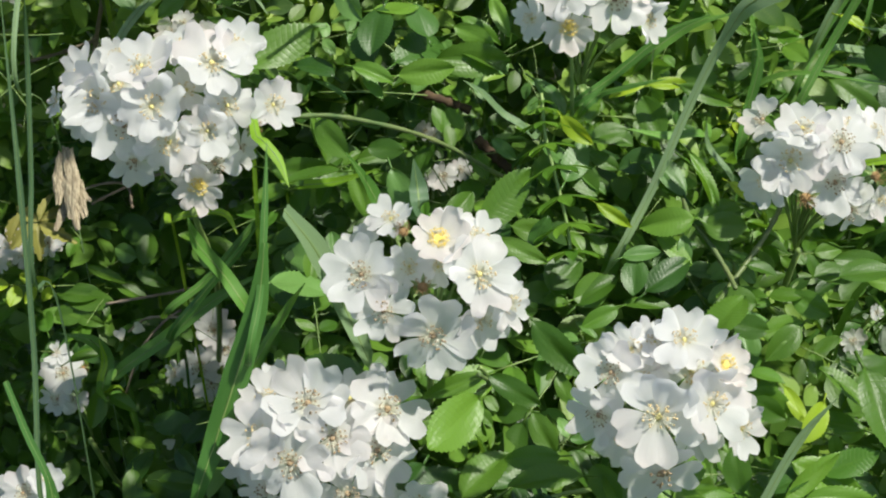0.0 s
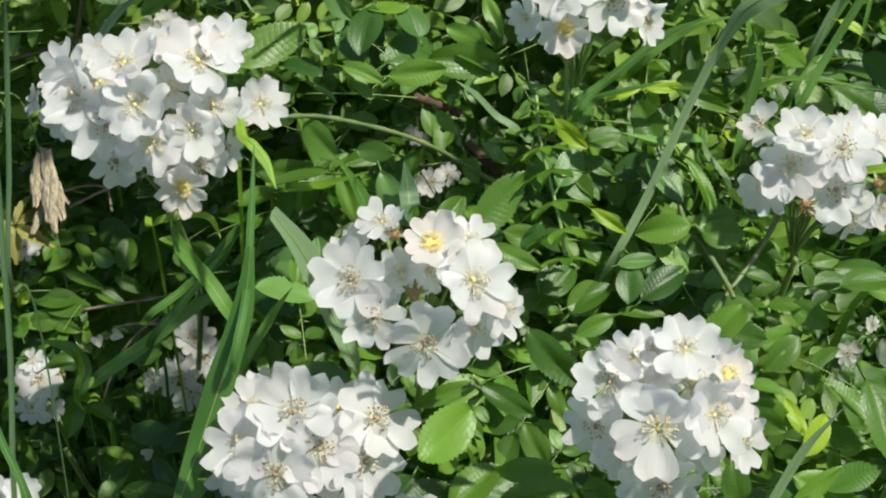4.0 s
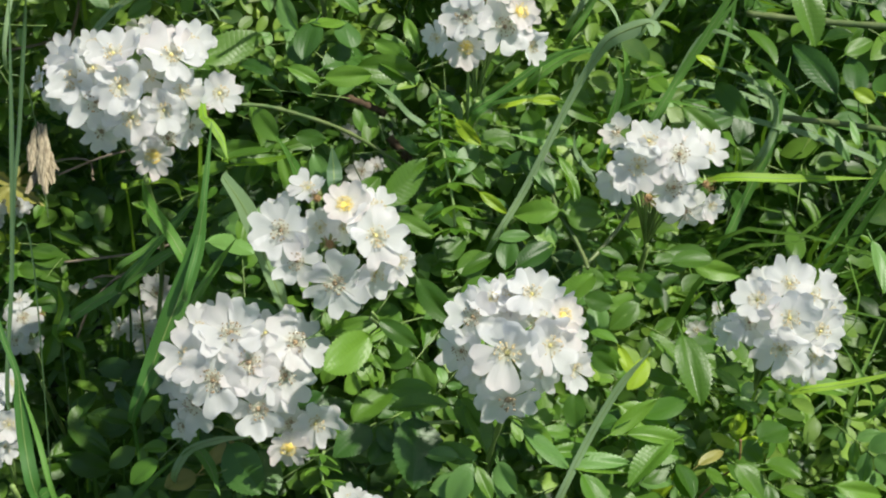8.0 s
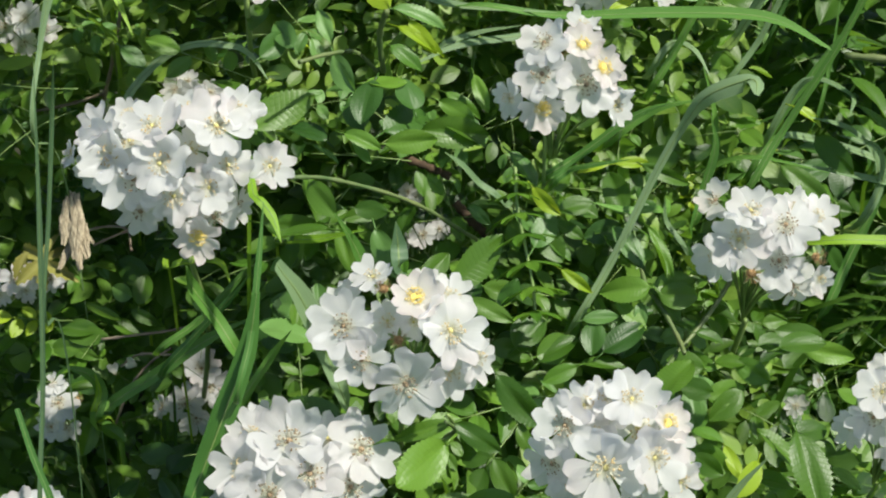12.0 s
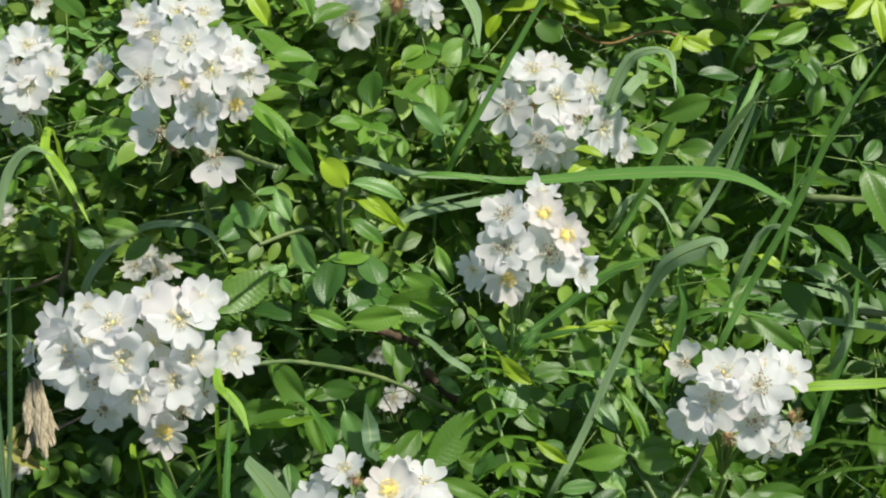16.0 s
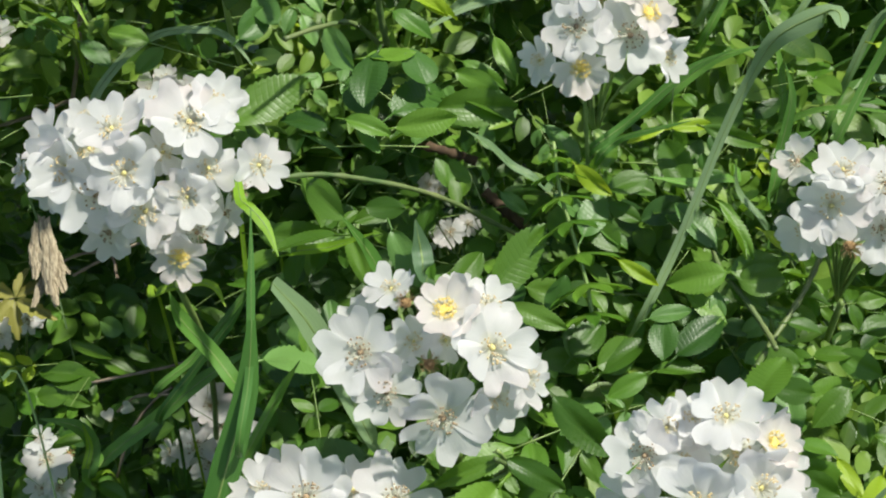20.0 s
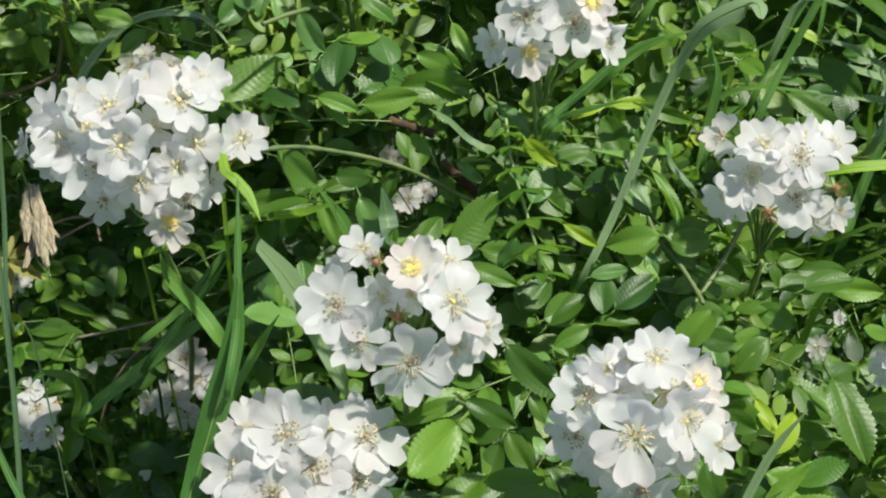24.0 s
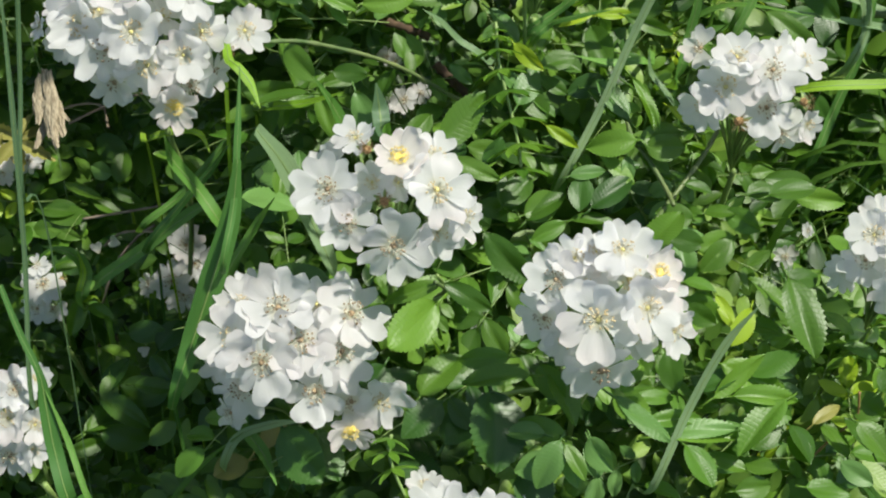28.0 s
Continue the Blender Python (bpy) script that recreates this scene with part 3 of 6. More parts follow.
hero_leaf("dark", (-0.0334, 0.636, -0.0521), (-0.0604, 0.624, -0.0398), 0.0138)
hero_leaf("mid", (0.1139, 0.636, -0.0387), (0.1245, 0.624, -0.0144), 0.0152)
hero_leaf("mid", (0.0513, 0.676, -0.0215), (0.0504, 0.664, -0.0043), 0.0132)
hero_leaf("mid", (0.0598, 0.676, -0.0258), (0.0748, 0.664, -0.0108), 0.0122)
hero_leaf("mid", (0.103, 0.706, 0.0504), (0.0999, 0.694, 0.0742), 0.0138)
hero_leaf("mid", (0.075, 0.706, 0.0568), (0.086, 0.694, 0.0559), 0.0122)
hero_leaf("mid", (0.1117, 0.686, 0.0231), (0.1021, 0.674, 0.0456), 0.0118)
hero_leaf("bright", (0.1093, 0.676, 0.0411), (0.1254, 0.664, 0.0268), 0.0071)
hero_leaf("mid", (-0.0458, 0.666, 0.035), (-0.0697, 0.654, 0.0373), 0.0105)
hero_leaf("mid", (-0.0572, 0.676, 0.0585), (-0.0432, 0.664, 0.0409), 0.0111)
hero_leaf("young", (0.0962, 0.696, 0.076), (0.108, 0.684, 0.0814), 0.0068)
hero_leaf("young", (0.0941, 0.696, 0.0765), (0.0817, 0.684, 0.0804), 0.0057)
hero_leaf("mid", (0.1094, 0.696, 0.0765), (0.1334, 0.684, 0.0713), 0.0068)
hero_leaf("young", (0.0539, 0.686, 0.0612), (0.0647, 0.674, 0.0512), 0.0072)
hero_leaf("young", (0.1292, 0.676, 0.0304), (0.1382, 0.664, 0.0253), 0.0076)
hero_leaf("bright", (0.0783, 0.666, -0.0262), (0.0645, 0.654, -0.0294), 0.0090)
hero_leaf("pale", (-0.0793, 0.686, -0.0153), (-0.0565, 0.674, -0.0069), 0.0185)
hero_leaf("mid", (0.1711, 0.646, -0.0124), (0.1888, 0.634, 0.0007), 0.0145)
hero_leaf("mid", (0.0005, 0.676, 0.0117), (0.0065, 0.664, 0.0266), 0.0101)
hero_leaf("mid", (-0.0334, 0.686, 0.0132), (-0.0418, 0.674, 0.041), 0.0092)
hero_leaf("young", (0.0682, 0.666, 0.0204), (0.0806, 0.654, 0.0141), 0.0060)
hero_leaf("mid", (0.1162, 0.646, -0.0535), (0.0996, 0.634, -0.0477), 0.0097)
hero_leaf("bright", (0.1291, 0.626, -0.0589), (0.1429, 0.614, -0.0647), 0.0117)
hero_leaf("mid", (0.0795, 0.626, -0.0944), (0.0663, 0.614, -0.1065), 0.0131)
hero_leaf("dark", (-0.0341, 0.626, -0.0613), (-0.0148, 0.614, -0.0694), 0.0141)
hero_leaf("dark", (0.0395, 0.606, -0.0988), (0.0436, 0.594, -0.1325), 0.0270)
hero_leaf("mid", (0.0609, 0.606, -0.0871), (0.0686, 0.594, -0.0997), 0.0123)
hero_leaf("bright", (0.0472, 0.601, -0.0833), (0.0285, 0.589, -0.0787), 0.0105)
hero_leaf("pale", (0.0676, 0.596, -0.1284), (0.0545, 0.584, -0.125), 0.0133)
hero_leaf("pale", (0.0721, 0.596, -0.1217), (0.0753, 0.584, -0.1358), 0.0093)
hero_leaf("pale", (0.0816, 0.596, -0.1188), (0.0848, 0.584, -0.1306), 0.0110)
hero_leaf("pale", (0.0624, 0.596, -0.1165), (0.0516, 0.584, -0.1109), 0.0104)
hero_leaf("dark", (0.0551, 0.606, -0.1332), (0.0615, 0.594, -0.1474), 0.0205)
hero_leaf("mid", (0.1735, 0.616, -0.0489), (0.183, 0.604, -0.0849), 0.0184)
hero_leaf("bright", (0.1868, 0.666, -0.0117), (0.2107, 0.654, -0.0127), 0.0101)
hero_leaf("mid", (0.1735, 0.666, -0.0046), (0.1972, 0.654, -0.0003), 0.0107)
hero_leaf("pale", (0.2985, 0.706, 0.0105), (0.304, 0.694, -0.0197), 0.0126)
hero_leaf("bright", (0.0932, 0.596, -0.0947), (0.1077, 0.584, -0.1103), 0.0116)
hero_leaf("bright", (0.1122, 0.596, -0.1169), (0.148, 0.584, -0.1084), 0.0133)
hero_leaf("bright", (0.1411, 0.606, -0.0865), (0.1707, 0.594, -0.0927), 0.0147)
hero_leaf("bright", (0.1511, 0.606, -0.1036), (0.1721, 0.594, -0.1019), 0.0141)
hero_leaf("mid", (0.1554, 0.606, -0.124), (0.1642, 0.594, -0.1076), 0.0147)
hero_leaf("mid", (0.1727, 0.606, -0.1141), (0.1829, 0.594, -0.124), 0.0135)
hero_leaf("mid", (0.2025, 0.606, -0.1123), (0.2181, 0.594, -0.1218), 0.0147)
hero_leaf("mid", (0.2161, 0.616, -0.1003), (0.2276, 0.604, -0.0898), 0.0148)
hero_leaf("mid", (0.2174, 0.606, -0.1113), (0.2322, 0.594, -0.1093), 0.0147)
hero_leaf("bright", (0.2598, 0.626, -0.1228), (0.2851, 0.614, -0.1193), 0.0102)
hero_leaf("young", (0.1545, 0.606, -0.0619), (0.1459, 0.594, -0.0738), 0.0088)
hero_leaf("mid", (-0.1812, 0.846, -0.136), (-0.1491, 0.834, -0.1558), 0.0146)
hero_leaf("mid", (-0.1891, 0.846, -0.1594), (-0.1674, 0.834, -0.1362), 0.0177)
hero_leaf("mid", (-0.1434, 0.846, -0.1336), (-0.1644, 0.834, -0.1265), 0.0138)
hero_leaf("dark", (-0.0081, 0.636, -0.0915), (-0.0185, 0.624, -0.1066), 0.0183)
hero_leaf("dark", (-0.0127, 0.646, -0.0985), (0.0106, 0.634, -0.0963), 0.0123)
hero_leaf("dark", (0.0158, 0.626, -0.1483), (0.0043, 0.614, -0.1282), 0.0180)
hero_leaf("mid", (0.0081, 0.636, -0.1058), (0.022, 0.624, -0.083), 0.0171)
hero_leaf("dark", (0.0189, 0.616, -0.1246), (0.0325, 0.604, -0.105), 0.0178)
hero_leaf("mid", (-0.0705, 0.706, 0.2321), (-0.0447, 0.694, 0.2174), 0.0173)
hero_leaf("mid", (-0.0646, 0.706, 0.2081), (-0.039, 0.694, 0.2101), 0.0127)
hero_leaf("bright", (-0.0608, 0.696, 0.215), (-0.0441, 0.684, 0.2255), 0.0142)
hero_leaf("young", (-0.0344, 0.686, 0.1607), (-0.0205, 0.674, 0.1454), 0.0124)
hero_leaf("bright", (-0.0542, 0.726, 0.2674), (-0.04, 0.714, 0.2428), 0.0118)
hero_leaf("mid", (-0.0407, 0.726, 0.2395), (-0.0265, 0.714, 0.255), 0.0136)
hero_leaf("pale", (0.0117, 0.706, 0.1928), (0.0274, 0.694, 0.1788), 0.0098)
hero_leaf("young", (-0.018, 0.706, 0.1426), (0.0053, 0.694, 0.1339), 0.0075)
hero_leaf("young", (0.0699, 0.816, 0.2795), (0.0942, 0.804, 0.2781), 0.0119)
hero_leaf("young", (0.0954, 0.816, 0.2776), (0.1109, 0.804, 0.2739), 0.0112)
hero_leaf("young", (0.1106, 0.816, 0.2689), (0.1226, 0.804, 0.2660), 0.0106)
hero_leaf("bright", (0.1657, 0.826, 0.2817), (0.1943, 0.814, 0.2768), 0.0114)
hero_leaf("bright", (0.2107, 0.826, 0.2761), (0.2291, 0.814, 0.2906), 0.0133)
hero_leaf("young", (0.1736, 0.826, 0.2553), (0.1850, 0.814, 0.2526), 0.0087)
hero_leaf("bright", (0.2135, 0.826, 0.2551), (0.2447, 0.814, 0.2628), 0.0121)
hero_leaf("young", (0.2880, 0.806, 0.2745), (0.2883, 0.794, 0.2495), 0.0104)
hero_leaf("young", (0.2814, 0.816, 0.2875), (0.2978, 0.804, 0.2791), 0.0099)
hero_leaf("mid", (0.1535, 0.846, 0.2223), (0.1915, 0.834, 0.2182), 0.0171)
hero_leaf("young", (-0.0764, 0.736, 0.2607), (-0.0647, 0.724, 0.2453), 0.0108)
hero_leaf("young", (-0.1177, 0.726, 0.2661), (-0.104, 0.714, 0.2638), 0.0118)
hero_leaf("young", (-0.1267, 0.726, 0.2707), (-0.1158, 0.714, 0.2614), 0.0083)
hero_leaf("bright", (-0.0748, 0.706, 0.1963), (-0.0463, 0.694, 0.1677), 0.0115)
hero_leaf("bright", (-0.0704, 0.706, 0.1873), (-0.0578, 0.694, 0.1707), 0.0110)
hero_leaf("bright", (-0.0522, 0.696, 0.1738), (-0.04, 0.684, 0.1547), 0.0103)
hero_leaf("mid", (-0.1776, 0.726, 0.2555), (-0.16, 0.714, 0.2418), 0.0118)
hero_leaf("bright", (-0.1528, 0.726, 0.1821), (-0.1418, 0.714, 0.1921), 0.0118)
hero_leaf("bright", (-0.1706, 0.726, 0.1792), (-0.1652, 0.714, 0.1907), 0.0101)
hero_leaf("bright", (-0.1602, 0.726, 0.1791), (-0.1579, 0.714, 0.1877), 0.0089)
hero_leaf("mid", (0.2517, 0.726, 0.1609), (0.264, 0.714, 0.1262), 0.0207)
hero_leaf("mid", (0.223, 0.726, 0.1307), (0.2432, 0.714, 0.1174), 0.0148)
hero_leaf("mid", (0.1353, 0.736, 0.0836), (0.1245, 0.724, 0.0923), 0.0120)
hero_leaf("dark", (0.2795, 0.726, 0.0956), (0.2587, 0.714, 0.1323), 0.0176)
hero_leaf("dark", (0.2922, 0.726, 0.0941), (0.2929, 0.714, 0.1258), 0.0156)
hero_leaf("dark", (0.3063, 0.736, 0.0982), (0.3173, 0.724, 0.113), 0.0192)
hero_leaf("mid", (0.2854, 0.736, 0.1214), (0.2986, 0.724, 0.1349), 0.0116)
hero_leaf("mid", (0.234, 0.746, 0.1186), (0.264, 0.734, 0.0992), 0.0125)
hero_leaf("mid", (0.2136, 0.756, 0.1023), (0.2294, 0.744, 0.0805), 0.0119)
hero_leaf("mid", (0.1874, 0.726, 0.0822), (0.2125, 0.714, 0.0653), 0.0115)
hero_leaf("young", (0.2891, 0.726, 0.0991), (0.2958, 0.714, 0.0996), 0.0088)
hero_leaf("young", (0.3066, 0.726, 0.0986), (0.3185, 0.714, 0.0953), 0.0081)
hero_leaf("young", (0.1978, 0.746, 0.1167), (0.2115, 0.734, 0.1122), 0.0076)
hero_leaf("pale", (0.2883, 0.726, 0.0817), (0.29, 0.714, 0.0683), 0.0054)
hero_leaf("pale", (0.2756, 0.736, 0.0785), (0.2907, 0.724, 0.0608), 0.0082)
hero_leaf("mid", (-0.1868, 0.866, 0.0186), (-0.1674, 0.854, 0.0066), 0.0164)
hero_leaf("mid", (-0.1566, 0.866, -0.0115), (-0.1603, 0.854, 0.0148), 0.0164)
hero_leaf("mid", (-0.1775, 0.866, -0.0137), (-0.1702, 0.854, 0.0033), 0.0164)
hero_leaf("dark", (-0.1715, 0.876, 0.0236), (-0.1683, 0.864, 0.0374), 0.0126)
hero_leaf("mid", (-0.1475, 0.866, 0.0252), (-0.1632, 0.854, 0.0185), 0.0117)
hero_leaf("mid", (-0.2016, 0.876, 0.0216), (-0.1886, 0.864, 0.0332), 0.0119)
hero_leaf("mid", (-0.1909, 0.866, -0.0217), (-0.1735, 0.854, -0.0264), 0.0125)
hero_leaf("mid", (-0.1743, 0.866, -0.0198), (-0.158, 0.854, -0.0176), 0.0110)
hero_leaf("mid", (-0.2042, 0.866, -0.01), (-0.1836, 0.854, -0.019), 0.0086)
hero_leaf("mid", (-0.216, 0.856, -0.0288), (-0.1899, 0.844, -0.0248), 0.0132)
hero_leaf("mid", (-0.2229, 0.856, -0.0389), (-0.2091, 0.844, -0.0326), 0.0132)
hero_leaf("mid", (-0.1217, 0.866, 0.0349), (-0.1109, 0.854, 0.0423), 0.0110)
hero_leaf("mid", (-0.1406, 0.846, 0.0163), (-0.1163, 0.834, 0.0209), 0.0100)
hero_leaf("mid", (-0.1441, 0.886, -0.0249), (-0.1595, 0.874, -0.0303), 0.0136)
hero_leaf("bright", (-0.2237, 0.846, -0.0469), (-0.2253, 0.834, -0.0359), 0.0115)
hero_leaf("pale", (-0.1754, 0.856, -0.0047), (-0.1792, 0.844, 0.0013), 0.0101)
hero_leaf("pale", (0.1109, 0.686, 0.0242), (0.1016, 0.674, 0.0446), 0.0129)
hero_leaf("bright", (0.1109, 0.676, 0.0442), (0.1257, 0.664, 0.0235), 0.0064)
hero_leaf("bright", (0.1138, 0.676, 0.0139), (0.0928, 0.664, 0.0174), 0.0121)
hero_leaf("mid", (0.1148, 0.676, 0.0139), (0.1301, 0.664, 0.0251), 0.0134)
hero_leaf("mid", (0.1176, 0.676, 0.0109), (0.132, 0.664, 0.0156), 0.0115)
hero_leaf("mid", (0.0488, 0.676, -0.0184), (0.0558, 0.664, -0.0024), 0.0128)
hero_leaf("mid", (0.0588, 0.676, -0.0229), (0.0728, 0.664, -0.0095), 0.0147)
hero_leaf("pale", (0.0567, 0.696, 0.0312), (0.0631, 0.684, 0.0515), 0.0137)
hero_leaf("mid", (0.1399, 0.666, -0.0245), (0.1301, 0.654, -0.0149), 0.0120)
hero_leaf("mid", (0.1449, 0.666, -0.0213), (0.1516, 0.654, -0.0141), 0.0114)
hero_leaf("mid", (0.1286, 0.666, -0.0332), (0.1401, 0.654, -0.032), 0.0114)
hero_leaf("bright", (0.1418, 0.666, -0.0388), (0.1538, 0.654, -0.0285), 0.0126)
hero_leaf("mid", (0.1592, 0.666, -0.0344), (0.1453, 0.654, -0.0449), 0.0126)
hero_leaf("mid", (0.135, 0.666, -0.0072), (0.1426, 0.654, -0.0024), 0.0076)
hero_leaf("pale", (0.0809, 0.676, -0.0039), (0.0925, 0.664, 0.0027), 0.0083)
hero_leaf("dark", (0.0404, 0.686, 0.0004), (0.0442, 0.674, 0.0129), 0.0097)
hero_leaf("bright", (0.0972, 0.686, 0.0075), (0.1131, 0.674, -0.0035), 0.0091)
hero_leaf("dark", (0.0726, 0.696, 0.0164), (0.083, 0.684, 0.0228), 0.0092)
hero_leaf("dark", (0.0916, 0.676, -0.0194), (0.1072, 0.664, -0.0027), 0.0141)
hero_leaf("dark", (0.0874, 0.676, -0.0035), (0.0841, 0.664, -0.017), 0.0128)
hero_leaf("pale", (-0.0494, 0.696, 0.1245), (-0.0387, 0.684, 0.1064), 0.0114)
hero_leaf("bright", (-0.0322, 0.696, 0.1114), (-0.0161, 0.684, 0.1175), 0.0114)
hero_leaf("dark", (-0.0279, 0.696, 0.1128), (-0.0346, 0.684, 0.0894), 0.0160)
hero_leaf("bright", (-0.0417, 0.686, 0.0839), (-0.0258, 0.674, 0.0875), 0.0084)
hero_leaf("bright", (-0.0206, 0.686, 0.0795), (0.002, 0.674, 0.0858), 0.0112)
hero_leaf("mid", (0.0049, 0.696, 0.0923), (0.0298, 0.684, 0.0944), 0.0160)
hero_leaf("dark", (-0.0065, 0.696, 0.0982), (-0.0091, 0.684, 0.1117), 0.0171)
hero_leaf("dark", (-0.0877, 0.706, 0.1228), (-0.0792, 0.694, 0.1361), 0.0115)
hero_leaf("pale", (-0.0704, 0.706, 0.1285), (-0.075, 0.694, 0.1447), 0.0115)
hero_leaf("pale", (-0.0588, 0.706, 0.1489), (-0.0521, 0.694, 0.1344), 0.0087)
hero_leaf("bright", (-0.021, 0.706, 0.1324), (-0.0063, 0.694, 0.1268), 0.0104)
hero_leaf("young", (-0.0121, 0.706, 0.1455), (0.0024, 0.694, 0.1339), 0.0075)
hero_leaf("bright", (0.0224, 0.696, 0.118), (0.0304, 0.684, 0.1014), 0.0074)
hero_leaf("bright", (0.005, 0.696, 0.1038), (0.0219, 0.684, 0.1001), 0.0085)
hero_leaf("mid", (0.0178, 0.716, 0.1945), (0.0059, 0.704, 0.2073), 0.0099)
hero_leaf("pale", (-0.0209, 0.706, 0.1515), (0.0054, 0.694, 0.1542), 0.0104)
hero_leaf("young", (0.0932, 0.811, 0.2757), (0.0686, 0.799, 0.2769), 0.0105)
hero_leaf("young", (0.0948, 0.811, 0.2729), (0.1096, 0.799, 0.2734), 0.0119)
hero_leaf("young", (0.1082, 0.811, 0.2677), (0.1208, 0.799, 0.2648), 0.0112)
hero_leaf("bright", (0.1694, 0.811, 0.2641), (0.1488, 0.799, 0.2664), 0.0119)
hero_leaf("bright", (0.1698, 0.811, 0.2796), (0.1509, 0.799, 0.2886), 0.0145)
hero_leaf("young", (0.1742, 0.811, 0.2520), (0.1852, 0.799, 0.2486), 0.0079)
hero_leaf("young", (0.1725, 0.811, 0.2537), (0.1650, 0.799, 0.2433), 0.0066)
hero_leaf("bright", (0.2265, 0.811, 0.2863), (0.2078, 0.799, 0.2696), 0.0184)
hero_leaf("young", (0.2484, 0.811, 0.2758), (0.2689, 0.799, 0.2756), 0.0112)
hero_leaf("bright", (0.2764, 0.811, 0.2879), (0.2662, 0.799, 0.2928), 0.0131)
hero_leaf("young", (0.2903, 0.811, 0.2896), (0.2759, 0.799, 0.2796), 0.0098)
hero_leaf("young", (0.2917, 0.811, 0.2809), (0.2701, 0.799, 0.2625), 0.0119)
hero_leaf("young", (0.2949, 0.811, 0.2757), (0.2899, 0.799, 0.2489), 0.0112)
hero_leaf("mid", (0.167, 0.711, 0.1957), (0.1436, 0.699, 0.1892), 0.0116)
hero_leaf("young", (0.0671, 0.811, 0.2388), (0.0710, 0.799, 0.2255), 0.0092)
hero_leaf("young", (0.0641, 0.811, 0.2662), (0.0566, 0.799, 0.2560), 0.0098)
hero_leaf("young", (0.0460, 0.811, 0.2897), (0.0404, 0.799, 0.2940), 0.0098)
hero_leaf("young", (0.0945, 0.711, 0.1691), (0.1049, 0.699, 0.1717), 0.0076)
hero_leaf("young", (0.0913, 0.711, 0.1572), (0.0937, 0.699, 0.1659), 0.0052)
hero_leaf("young", (0.1250, 0.811, 0.2583), (0.1369, 0.799, 0.2614), 0.0066)
hero_leaf("mid", (0.0878, 0.811, 0.2626), (0.0992, 0.799, 0.2524), 0.0164)
hero_leaf("mid", (0.1373, 0.811, 0.2756), (0.1290, 0.799, 0.2836), 0.0119)
hero_leaf("bright", (0.2478, 0.811, 0.2592), (0.2273, 0.799, 0.2491), 0.0098)
hero_leaf("bright", (0.1855, 0.811, 0.2900), (0.1764, 0.799, 0.2937), 0.0131)
hero_leaf("bright", (0.2591, 0.811, 0.2862), (0.2422, 0.799, 0.2867), 0.0112)
hero_leaf("mid", (-0.0795, 0.686, 0.0368), (-0.0486, 0.674, 0.0382), 0.0124)
hero_leaf("mid", (-0.06, 0.686, 0.0617), (-0.048, 0.674, 0.0464), 0.0124)
hero_leaf("mid", (-0.0353, 0.696, 0.0472), (-0.0235, 0.684, 0.0515), 0.0097)
hero_leaf("pale", (-0.0233, 0.676, 0.0364), (-0.0122, 0.664, 0.0151), 0.0111)


def surface(u, w):
    """How far from the eye the face of the foliage lies."""
    d = 0.70 + 0.45 * min(w, 0.1) + 0.2 * max(w - 0.1, 0)
    left = min(max((-0.07 - u) / 0.08, 0), 1) * min(max((0.11 - w) / 0.05, 0), 1)
    right = min(max((u - 0.15) / 0.06, 0), 1) * min(max((w + 0.06) / 0.05, 0), 1)
    # Past these limits, out of view, foliage comes forward to shade the hollow.
    edge = min(max((0.42 - u) / 0.06, 0), 1) * min(max((0.335 - w) / 0.025, 0), 1)
    d += max((0.84 if w > -0.06 else 0.90) - d, 0) * left
    return d + 0.24 * right * edge


RACHIS = []
for bend in (0.1, 0.25, -0.1):
    line = [(0, 0.09 * k / 6, -bend * 0.09 * (k / 6) ** 2) for k in range(7)]
    RACHIS.append((bend, mesh_of("leaf_stalk", *tube(line, 0.0006, 5), STALK)))


def spray_slots(bend, pairs, size):
    """How large a leaf stalk with leaflets of that size is against one 9 cm long, and where they sit on it."""
    grow = size * (0.75 + 0.62 * pairs) / 0.09
    out = []
    for p in range(pairs):
        k = 0.36 + 0.52 * p / max(pairs - 1, 1)
        s = size / grow * (0.74 + 0.26 * p / max(pairs - 1, 1)) * rng.uniform(0.9, 1.08)
        for side in (-1, 1):
            out.append((Vector((side * 0.0015, 0.09 * k, -bend * 0.09 * k * k)), side * rng.uniform(52, 68), s))
    out.append((Vector((0, 0.092, -bend * 0.09)), rng.uniform(-8, 8), size / grow * 1.15))
    return grow, out


def leaf_pose(at, turn, s):
    return Matrix.Translation(at) @ pose(0, 0, 0, rng.uniform(-22, 10), rng.uniform(-20, 20), -turn) @ Matrix.Diagonal((s, s, s, 1))


def spray_pose(u, w, d, lift=0.5):
    n = UP * rng.uniform(0.55, 1.1) + TO_EYE * rng.uniform(0.15, 0.8) + Vector((rng.gauss(0, 0.35), rng.gauss(0, 0.3), rng.gauss(0, 0.2)))
    run = Vector((rng.gauss(0, 1), rng.gauss(-0.3, 0.6), rng.gauss(0.25, 0.6)))
    return facing(slope(u, d, w), n, run)


